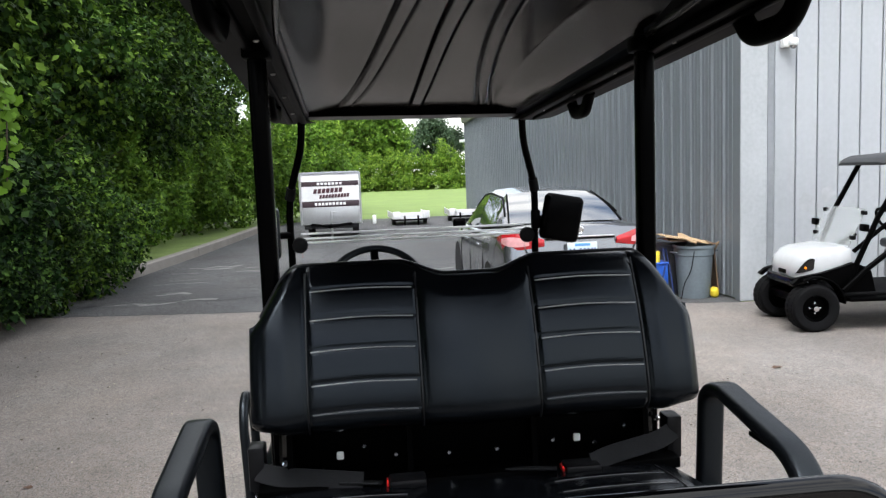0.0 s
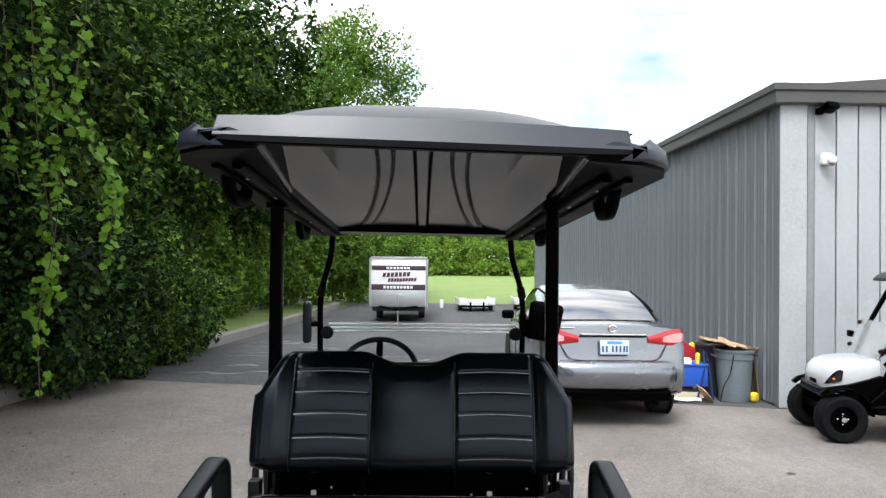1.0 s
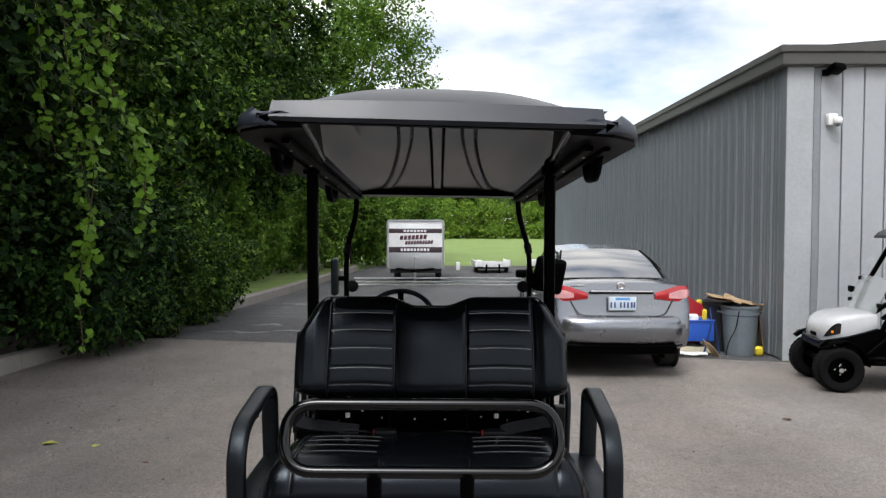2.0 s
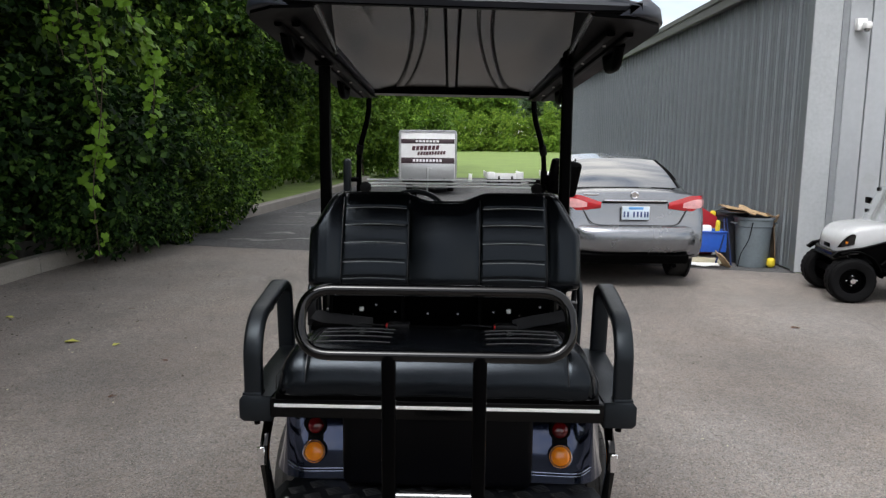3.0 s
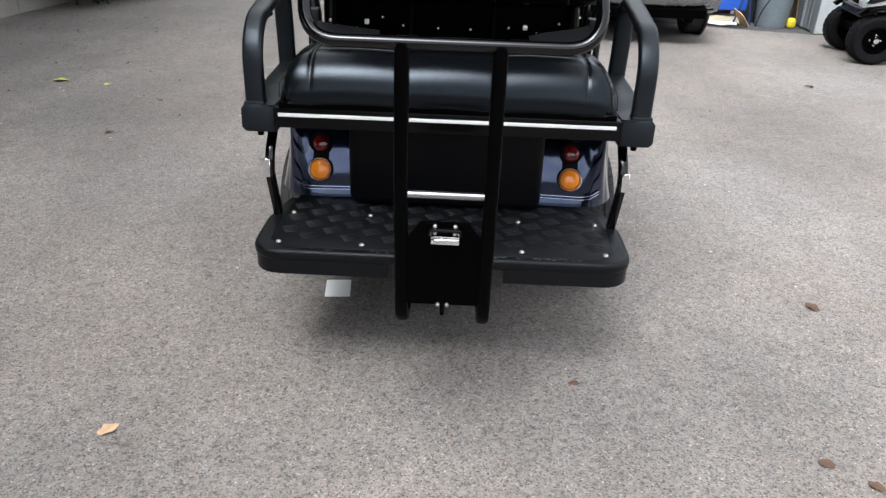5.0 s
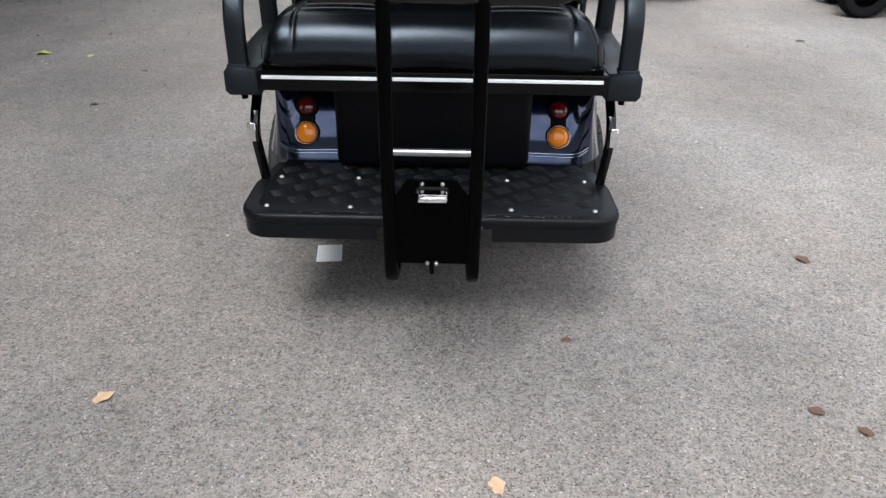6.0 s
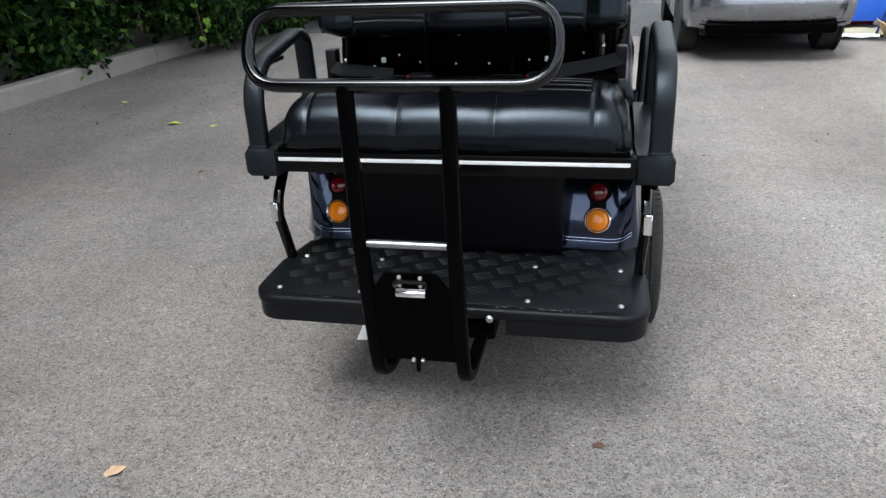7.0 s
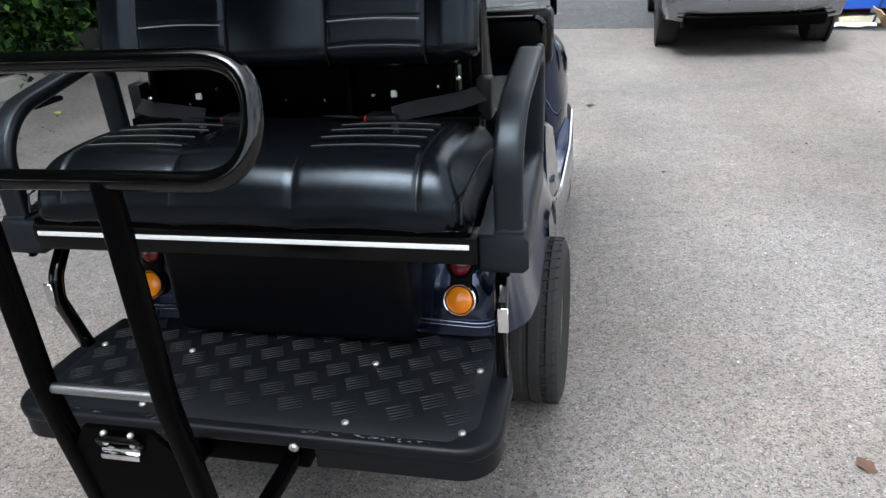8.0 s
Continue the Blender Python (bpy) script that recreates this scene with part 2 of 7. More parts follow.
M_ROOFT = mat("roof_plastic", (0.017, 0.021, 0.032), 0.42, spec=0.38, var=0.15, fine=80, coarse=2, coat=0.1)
M_CLEAR = glassy("clear_acrylic", (0.985, 0.99, 0.99), 0.0, 1.2)
# dark and light ends put shaded gaps and sunlit patches into the leaf colours
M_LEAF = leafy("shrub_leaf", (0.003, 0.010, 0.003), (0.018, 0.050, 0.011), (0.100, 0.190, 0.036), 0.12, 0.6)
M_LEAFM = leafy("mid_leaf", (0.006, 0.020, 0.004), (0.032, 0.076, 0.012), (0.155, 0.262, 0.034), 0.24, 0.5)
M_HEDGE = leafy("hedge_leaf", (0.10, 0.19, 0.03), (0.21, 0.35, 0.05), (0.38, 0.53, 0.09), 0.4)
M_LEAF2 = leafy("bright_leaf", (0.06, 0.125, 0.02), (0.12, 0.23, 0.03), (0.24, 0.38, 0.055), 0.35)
# distance haze is mixed into this bluish leaf colour
M_HAZELEAF = leafy("hazed_leaf", (0.045, 0.080, 0.045), (0.085, 0.135, 0.080), (0.16, 0.22, 0.13), 0.3)
M_VINE = leafy("vine_leaf", (0.025, 0.075, 0.009), (0.068, 0.165, 0.016), (0.165, 0.305, 0.032), 0.40)
M_YARD = mat("unseen_wall_block", (0.36, 0.35, 0.33), 0.85, var=0.3, fine=8, coarse=0.4)
M_TAR = mat("crack_tar", (0.035, 0.035, 0.036), 0.8, var=0.3, fine=30)
M_PALE = mat("pale_scuff", (0.20, 0.197, 0.19), 0.9, var=0.45, fine=20)
M_TRAY = mat("matt_black_tray", (0.0014, 0.0015, 0.0026), 0.45, spec=0.12, var=0.2, fine=200)
M_PLATE = mat("footplate_plastic", (0.0032, 0.0037, 0.0050), 0.42, spec=0.18, var=0.2, fine=300, coarse=5, bump=0.12, bump_scale=600)
M_SMUDGE = mat("wall_smudge", (0.415, 0.43, 0.445), 0.6, var=0.15, fine=14, coarse=4)
M_BARK = mat("bark", (0.075, 0.055, 0.04), 0.9, var=0.4, fine=30, bump=0.6)


# ---- mesh helpers ----
def part(name, bm, material, parent, label="", smooth=True, angle=38):
    """Links a bmesh as one mesh object under a thing or a part."""
    me = bpy.data.meshes.new(name)
    bm.normal_update()
    bm.to_mesh(me)
    bm.free()
    if smooth:
        me.shade_smooth()
        me.set_sharp_from_angle(angle=radians(angle))
    for mm in (material if isinstance(material, (list, tuple)) else [material]):
        me.materials.append(mm)
    ob = new(name, me)
    if parent is not None:
        ob.parent = parent
        if parent.parent is None:
            ob.matrix_parent_inverse = parent.matrix_basis.inverted()
    if label:
        tagged(ob, label)
    return ob


def piece(name, me, parent, m):
    """One piece on a shared mesh, at the pose m."""
    ob = new(name, me)
    ob.parent = parent
    if parent.parent is None:
        ob.matrix_parent_inverse = parent.matrix_basis.inverted()
    ob.matrix_basis = m
    return ob


def mesh_of(name, bm, material, smooth=True, angle=38):
    me = bpy.data.meshes.new(name)
    bm.normal_update()
    bm.to_mesh(me)
    bm.free()
    if smooth:
        me.shade_smooth()
        me.set_sharp_from_angle(angle=radians(angle))
    for mm in (material if isinstance(material, (list, tuple)) else [material]):
        me.materials.append(mm)
    return me


def thing(name, place, label, category, group="", kind="", turn=0):
    ob = new(name)
    ob.empty_display_size = 0.2
    ob.matrix_basis = pose(*place, 0, 0, turn)
    return tagged(ob, label, category, group, kind)


def box(bm, lo, hi, bevel=0.0, seg=2, m=None, mi=0):
    c = [(a + b) / 2 for a, b in zip(lo, hi)]
    d = [abs(b - a) for a, b in zip(lo, hi)]
    mm = (m or Matrix.Identity(4)) @ Matrix.Translation(c) @ Matrix.Diagonal((*d, 1))
    made = bmesh.ops.create_cube(bm, size=1, matrix=mm)["verts"]
    faces = {f for v in made for f in v.link_faces}
    for f in faces:
        f.material_index = mi
    if bevel:
        edges = list({e for v in made for e in v.link_edges})
        done = bmesh.ops.bevel(bm, geom=edges, offset=min(bevel, min(d) * 0.49), segments=seg, affect="EDGES", profile=0.5)
        for f in done["faces"]:
            f.material_index = mi
    return bm


def rounded(pts, r, n=5, closed=False):
    """A polyline with its corners rounded to about the radius r."""
    pts = [Vector(p) for p in pts]
    out = []
    k = len(pts)
    for i, p in enumerate(pts):
        if not closed and i in (0, k - 1):
            out.append(p)
            continue
        a, b = pts[i - 1] - p, pts[(i + 1) % k] - p
        d = min(r, a.length * 0.49, b.length * 0.49)
        pa, pb = p + a.normalized() * d, p + b.normalized() * d
        for j in range(n + 1):
            t = j / n
            out.append(pa * (1 - t) ** 2 + p * 2 * t * (1 - t) + pb * t * t)
    return out


def sweep(bm, pts, profile, closed=False, up=(0, 0, 1), caps=True, scale=None, mi=0):
    """Sweeps a closed 2D profile along pts. The profile's first axis lies across, its second towards up."""
    pts = [Vector(p) for p in pts]
    k = len(pts)
    rings = []
    side = None
    for i, p in enumerate(pts):
        if closed:
            d = pts[(i + 1) % k] - pts[i - 1]
        else:
            d = pts[min(i + 1, k - 1)] - pts[max(i - 1, 0)]
        d.normalize()
        u = Vector(up)
        s = d.cross(u)
        if s.length < 0.15 and side is not None:
            s = side - d * side.dot(d)
        elif s.length < 1e-4:
            s = d.cross(Vector((1, 0, 0)))
        s.normalize()
        if side is not None and s.dot(side) < 0:
            s = -s
        side = s
        uu = s.cross(d).normalized()
        f = scale[i] if scale else 1
        rings.append([bm.verts.new(p + s * a * f + uu * b * f) for a, b in profile])
    q = len(profile)
    for i in range(k if closed else k - 1):
        a, b = rings[i], rings[(i + 1) % k]
        for j in range(q):
            bm.faces.new((a[j], a[(j + 1) % q], b[(j + 1) % q], b[j])).material_index = mi
    if caps and not closed:
        bm.faces.new(rings[0][::-1]).material_index = mi
        bm.faces.new(rings[-1]).material_index = mi
    return bm


def disc(r, n=10):
    return [(r * math.cos(2 * math.pi * i / n), r * math.sin(2 * math.pi * i / n)) for i in range(n)]


def slab(w, h, r=0.004, n=2):
    """A rounded rectangle as a profile."""
    out = []
    for cx, cy, a0 in ((w / 2 - r, h / 2 - r, 0), (-w / 2 + r, h / 2 - r, 90), (-w / 2 + r, -h / 2 + r, 180), (w / 2 - r, -h / 2 + r, 270)):
        for i in range(n + 1):
            a = radians(a0 + 90 * i / n)
            out.append((cx + r * math.cos(a), cy + r * math.sin(a)))
    return out


def tube(bm, pts, r, seg=10, bend=0.0, closed=False, n=5, mi=0):
    return sweep(bm, rounded(pts, bend, n, closed) if bend else pts, disc(r, seg), closed, mi=mi)


def lathe(bm, profile, m, seg=24, mi=0, closed=False):
    """Turns (radius, height) pairs round the z axis of m."""
    rings = []
    for r, h in profile:
        rings.append([bm.verts.new(m @ Vector((r * math.cos(2 * math.pi * i / seg), r * math.sin(2 * math.pi * i / seg), h))) for i in range(seg)])
    pairs = list(zip(rings, rings[1:])) + ([(rings[-1], rings[0])] if closed else [])
    for a, b in pairs:
        for i in range(seg):
            bm.faces.new((a[i], a[(i + 1) % seg], b[(i + 1) % seg], b[i])).material_index = mi
    if not closed:
        for ring, flip in ((rings[0], True), (rings[-1], False)):
            if (ring[0].co - ring[seg // 2].co).length > 1e-5:
                bm.faces.new(ring[::-1] if flip else ring).material_index = mi
    return bm


def prism(bm, outline, m, depth, bevel=0.0, seg=2, mi=0):
    """A flat outline in the xy plane of m, drawn out along its z."""
    low = [bm.verts.new(m @ Vector((x, y, 0))) for x, y in outline]
    high = [bm.verts.new(m @ Vector((x, y, depth))) for x, y in outline]
    k = len(outline)
    fs = [bm.faces.new(low[::-1]), bm.faces.new(high)]
    for i in range(k):
        fs.append(bm.faces.new((low[i], low[(i + 1) % k], high[(i + 1) % k], high[i])))
    bmesh.ops.recalc_face_normals(bm, faces=fs)
    for f in fs:
        f.material_index = mi
    if bevel:
        edges = [e for e in {e for f in fs[:2] for e in f.edges}]
        bmesh.ops.bevel(bm, geom=edges, offset=bevel, segments=seg, affect="EDGES", profile=0.5)
    return bm


def grid(bm, fn, nu, nv, close_v=False, mi=0):
    """A sheet of fn(u, v), u and v from 0 to 1."""
    rows = [[bm.verts.new(fn(i / nu, j / nv)) for j in range(nv if close_v else nv + 1)] for i in range(nu + 1)]
    w = len(rows[0])
    for i in range(nu):
        for j in range(w if close_v else w - 1):
            bm.faces.new((rows[i][j], rows[i + 1][j], rows[i + 1][(j + 1) % w], rows[i][(j + 1) % w])).material_index = mi
    return rows


def loft(bm, sections, closed=True, caps=True, mi=0):
    rings = [[bm.verts.new(p) for p in s] for s in sections]
    k = len(rings[0])
    for a, b in zip(rings, rings[1:]):
        for i in range(k if closed else k - 1):
            bm.faces.new((a[i], a[(i + 1) % k], b[(i + 1) % k], b[i])).material_index = mi
    if caps:
        bm.faces.new(rings[0][::-1]).material_index = mi
        bm.faces.new(rings[-1]).material_index = mi
    return rings


XUP = Matrix.Rotation(radians(90), 4, "Y")        # turns a lathe's axis from z to +x
YUP = Matrix.Rotation(radians(-90), 4, "X")       # turns a lathe's axis from z to +y


def smooth01(a, b, x):
    t = min(1.0, max(0.0, (x - a) / (b - a)))
    return t * t * (3 - 2 * t)


# ---- ground ----
KERB = [(-5.40, -14), (-5.15, 3.5), (-5.02, 6.9), (-4.75, 9.5), (-4.25, 13.4), (-3.92, 16.6), (-3.62, 20.5), (-3.36, 24.8)]
SEAM = [(-4.78, 9.34), (-2.2, 8.88), (1.0, 8.38), (4.2, 7.58)]


def sheet(name, outline, z, thick, material, label, category, cuts=0):
    bm = bmesh.new()
    prism(bm, outline, pose(0, 0, z - thick), thick)
    bmesh.ops.triangulate(bm, faces=bm.faces[:])
    ob = part(name, bm, material, None, smooth=False)
    return tagged(ob, label, category, kind="structure")


sheet("ground", [(-400, -300), (400, -300), (400, 500), (-400, 500)], -0.05, 0.3, M_GRASS, "wide mown green lawn reaching the far hedgerow", "ground")
sheet("pavement", [(-5.40, -14), (30, -14), (30, 7.66), (4.2, 7.58)] + SEAM[::-1][1:] + [(-5.02, 6.9), (-5.15, 3.5)], 0.0, 0.12, M_APRON, "worn light grey asphalt apron with coarse aggregate", "pavement")
sheet("road", SEAM + [(4.3, 7.7), (4.3, 28.0), (-2.9, 28.0)] + KERB[:2:-1][:5], -0.004, 0.11, M_DRIVE, "dark weathered asphalt driveway beyond the seam", "road")
sheet("planting_bed", [(-22, -14)] + [(x - 0.18, y) for x, y in KERB[:5]] + [(-6.1, 15.5), (-5.6, 24.5), (-5.2, 30), (-22, 30)], 0.05, 0.2, M_SOIL, "dark leaf litter under the shrubs", "ground")
sheet("verge", [(-6.6, 10.0)] + [(x - 0.18, y) for x, y in KERB[3:]] + [(-3.5, 27), (-7.2, 27)], 0.105, 0.2, M_VERGE, "strip of rough grass behind the kerb", "verge")


def kerb():
    """A run of cast kerb lengths with open joints."""
    root = thing("kerb", (-4.6, 0, 0), "weathered grey concrete kerb with stained joints", "kerb", kind="structure")
    pts = []
    for (x0, y0), (x1, y1) in zip(KERB, KERB[1:]):
        k = max(1, round(math.hypot(x1 - x0, y1 - y0) / 3.0))
        pts += [(x0 + (x1 - x0) * i / k, y0 + (y1 - y0) * i / k) for i in range(k)]
    pts.append(KERB[-1])
    prof = [(-0.10, -0.2), (0.10, -0.2), (0.085, 0.165), (0.06, 0.190), (-0.08, 0.190), (-0.10, 0.175)]
    for (x0, y0), (x1, y1) in zip(pts, pts[1:]):
        bm = bmesh.new()
        d = Vector((x1 - x0, y1 - y0, 0)).normalized() * 0.006
        sweep(bm, [Vector((x0 - 0.1, y0, 0)) + d, Vector((x1 - 0.1, y1, 0)) - d], prof)
        part("kerb_length", bm, M_CONC, root, smooth=False)


kerb()


# ---- building ----
BX, BY, BH = 4.27, 7.66, 3.75
B_FAR, B_RIGHT = 30.5, 19.0


M_RECESS = mat("recess_grey", (0.24, 0.255, 0.27), 0.5, var=0.15, fine=20)


def smudge(x, z, w, h, seed, front):
    """A dull rubbed mark with a ragged outline on the cladding."""
    rnd = random.Random(seed)
    bm = bmesh.new()
    pts = []
    for i in range(22):
        a = 2 * math.pi * i / 22
        r = 0.5 * rnd.uniform(0.72, 1.0)
        pts.append((x + w * r * math.cos(a), z + h * r * math.sin(a)))
    c = bm.verts.new((x, BY - 0.0115, z))
    ring = [bm.verts.new((px, BY - 0.0115, pz)) for px, pz in pts]
    for i in range(22):
        bm.faces.new((c, ring[i], ring[(i + 1) % 22]))
    part("rubbed_mark", bm, M_SMUDGE, front, "dull rubbed mark on the pale cladding", smooth=False)


def building():
    bm = bmesh.new()
    box(bm, (BX + 0.03, BY + 0.03, 0), (B_RIGHT, BY + 0.22, BH))
    front = tagged(part("wall_front", bm, M_DARK, None, smooth=False), "pale grey metal-clad wall with vertical panels, scuffed low down", "wall", kind="structure")
    bm = bmesh.new()
    box(bm, (BX + 0.03, BY + 0.23, 0), (BX + 0.22, B_FAR, BH))
    side = tagged(part("wall_side", bm, M_DARK, None, smooth=False), "blue-grey ribbed metal-clad long wall", "wall", kind="structure")
    bm = bmesh.new()
    box(bm, (BX + 0.22, B_FAR - 0.2, 0), (B_RIGHT, B_FAR, BH))
    tagged(part("wall_back", bm, M_SIDE, None, smooth=False), "plain blue-grey rear wall", "wall", kind="structure")
    bm = bmesh.new()
    box(bm, (B_RIGHT, BY + 0.03, 0), (B_RIGHT + 0.2, B_FAR, BH))
    tagged(part("wall_end", bm, M_SIDE, None, smooth=False), "plain blue-grey end wall", "wall", kind="structure")
    bm = bmesh.new()
    loft(bm, [[(BX - 0.05, y, BH + 0.18), ((BX + B_RIGHT) / 2, y, BH + 0.75), (B_RIGHT + 0.25, y, BH + 0.18), (B_RIGHT + 0.25, y, BH + 0.08), ((BX + B_RIGHT) / 2, y, BH + 0.65), (BX - 0.05, y, BH + 0.08)] for y in (BY - 0.05, B_FAR + 0.05)])
    tagged(part("roof", bm, M_FASCIA, None, smooth=False), "low metal roof with dark edge", "roof", kind="structure")
    # front panels: wide flat pans with narrow open joints
    w = 0.272
    bm = bmesh.new()
    prism(bm, [(0.005, 0.03), (0.005, -0.006), (0.009, -0.010), (w - 0.017, -0.010), (w - 0.012, -0.006), (w - 0.012, 0.03)], pose(0, 0, 0), BH - 0.02)
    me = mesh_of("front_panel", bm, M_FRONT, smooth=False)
    x = BX + 0.685
    while x < B_RIGHT - w:
        piece("cladding_panel", me, front, pose(x, BY, 0.02))
        x += w
    bm = bmesh.new()
    prism(bm, [(0.0, 0.03), (0.0, -0.012), (0.012, -0.018), (0.325, -0.018), (0.335, -0.008), (0.335, 0.03)], pose(BX - 0.01, BY, 0.0), BH)
    part("corner_trim", bm, M_TRIMW, front, "pale folded corner flashing, dented near the ground", smooth=False)
    # recessed strip, darker than the cladding, between the flashing and the first panel
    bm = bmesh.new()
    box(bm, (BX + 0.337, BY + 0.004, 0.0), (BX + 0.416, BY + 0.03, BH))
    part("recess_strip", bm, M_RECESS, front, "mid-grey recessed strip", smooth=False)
    bm = bmesh.new()
    prism(bm, [(0.418, 0.03), (0.418, -0.006), (0.422, -0.010), (0.666, -0.010), (0.672, -0.006), (0.672, 0.03)], pose(BX, BY, 0.02), BH - 0.02)
    part("cladding_panel", bm, M_FRONT, front, smooth=False)
    smudge(5.085, 1.16, 0.20, 0.26, 1, front)
    smudge(5.37, 1.24, 0.20, 0.22, 2, front)
    # side panels: pan, minor swages and a standing rib
    w = 0.305
    bm = bmesh.new()
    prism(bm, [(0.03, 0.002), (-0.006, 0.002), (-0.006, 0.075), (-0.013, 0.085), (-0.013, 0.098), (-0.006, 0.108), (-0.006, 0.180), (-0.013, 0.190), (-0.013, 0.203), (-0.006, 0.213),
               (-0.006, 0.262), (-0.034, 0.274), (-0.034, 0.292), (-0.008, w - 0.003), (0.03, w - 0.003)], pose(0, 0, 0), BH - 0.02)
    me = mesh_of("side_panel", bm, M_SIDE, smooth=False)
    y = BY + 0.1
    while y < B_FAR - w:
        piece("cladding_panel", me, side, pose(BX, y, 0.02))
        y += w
    bm = bmesh.new()
    prism(bm, [(0.0, -0.01), (-0.014, -0.01), (-0.014, 0.095), (0.03, 0.095), (0.03, -0.01)], pose(BX, BY, 0.0), BH)
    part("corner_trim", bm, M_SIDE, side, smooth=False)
    # eaves: folded gutter board along both walls
    bm = bmesh.new()
    prof = [(0.0, -0.05), (-0.09, -0.05), (-0.11, -0.03), (-0.11, 0.10), (-0.135, 0.12), (-0.135, 0.20), (-0.02, 0.22), (0.05, 0.10)]
    loft(bm, [[(BX + a, y + (a if y < 10 else 0), BH + b) for a, b in prof] for y in (BY, B_FAR)])
    part("eave_trim", bm, M_FASCIA, side, "dark bronze gutter board", smooth=False)
    bm = bmesh.new()
    loft(bm, [[((BX + a if x < 10 else x), BY + a, BH + b) for a, b in prof] for x in (BX, B_RIGHT)])
    part("eave_trim", bm, M_FASCIA, front, "dark bronze gutter board", smooth=False)


building()


# plain wall behind the camera, unseen, added for its reflections in the cart
bm = bmesh.new()
box(bm, (-16, -13.3, -0.1), (32, -13.0, 3.4))
tagged(part("wall_unseen", bm, M_YARD, None, smooth=False), "plain pale block wall, unseen, added for its reflections", "wall", kind="structure")


# ---- cracks and tar in the asphalt ----
def crack(pts, width, z, material, seed):
    """A flat wandering strip, uneven in width."""
    rnd = random.Random(seed)
    fine = []
    for (x0, y0), (x1, y1) in zip(pts, pts[1:]):
        k = max(2, int(math.hypot(x1 - x0, y1 - y0) / 0.12))
        fine += [(x0 + (x1 - x0) * i / k + rnd.uniform(-0.02, 0.02), y0 + (y1 - y0) * i / k + rnd.uniform(-0.025, 0.025)) for i in range(k)]
    fine.append(pts[-1])
    bm = bmesh.new()
    sides = []
    for i, (x, y) in enumerate(fine):
        a, b = fine[max(0, i - 1)], fine[min(len(fine) - 1, i + 1)]
        d = Vector((b[0] - a[0], b[1] - a[1], 0)).normalized()
        n = Vector((-d.y, d.x, 0)) * width * rnd.uniform(0.3, 1.0) * 0.5
        sides.append((bm.verts.new(Vector((x, y, z)) + n), bm.verts.new(Vector((x, y, z)) - n)))
    for p, q in zip(sides, sides[1:]):
        bm.faces.new((p[0], p[1], q[1], q[0]))
    bmesh.ops.recalc_face_normals(bm, faces=bm.faces[:])
    return part("asphalt_crack", bm, material, ROAD, smooth=False)


ROAD = bpy.data.objects["road"]
crack(SEAM, 0.05, 0.003, M_TAR, 1)
crack([(-4.2, 9.9), (-3.3, 10.2), (-2.2, 9.9), (-1.0, 10.4), (0.6, 10.1)], 0.07, 0.001, M_TAR, 2)
crack([(-4.1, 10.6), (-2.9, 11.2), (-1.4, 10.9), (0.4, 11.6)], 0.06, 0.001, M_TAR, 3)
_sc = random.Random(12)
for k in range(26):
    px, py, ln = _sc.uniform(-3.9, 1.0), 9.3 + 5.5 * _sc.random() ** 1.6, _sc.uniform(0.25, 0.9)
    crack([(px, py), (px + ln * 0.5, py + _sc.uniform(-0.10, 0.10)), (px + ln, py + _sc.uniform(-0.12, 0.20))], _sc.uniform(0.05, 0.16), 0.0004 + 0.00001 * k, M_PALE, 30 + k)
crack([(-3.4, 12.4), (-1.8, 12.9), (0.2, 12.4), (2.4, 13.0)], 0.07, 0.001, M_TAR, 6)
crack([(-1.2, 8.9), (-0.8, 11.0), (-1.3, 13.5), (-0.7, 17.0)], 0.05, 0.0012, M_TAR, 7)


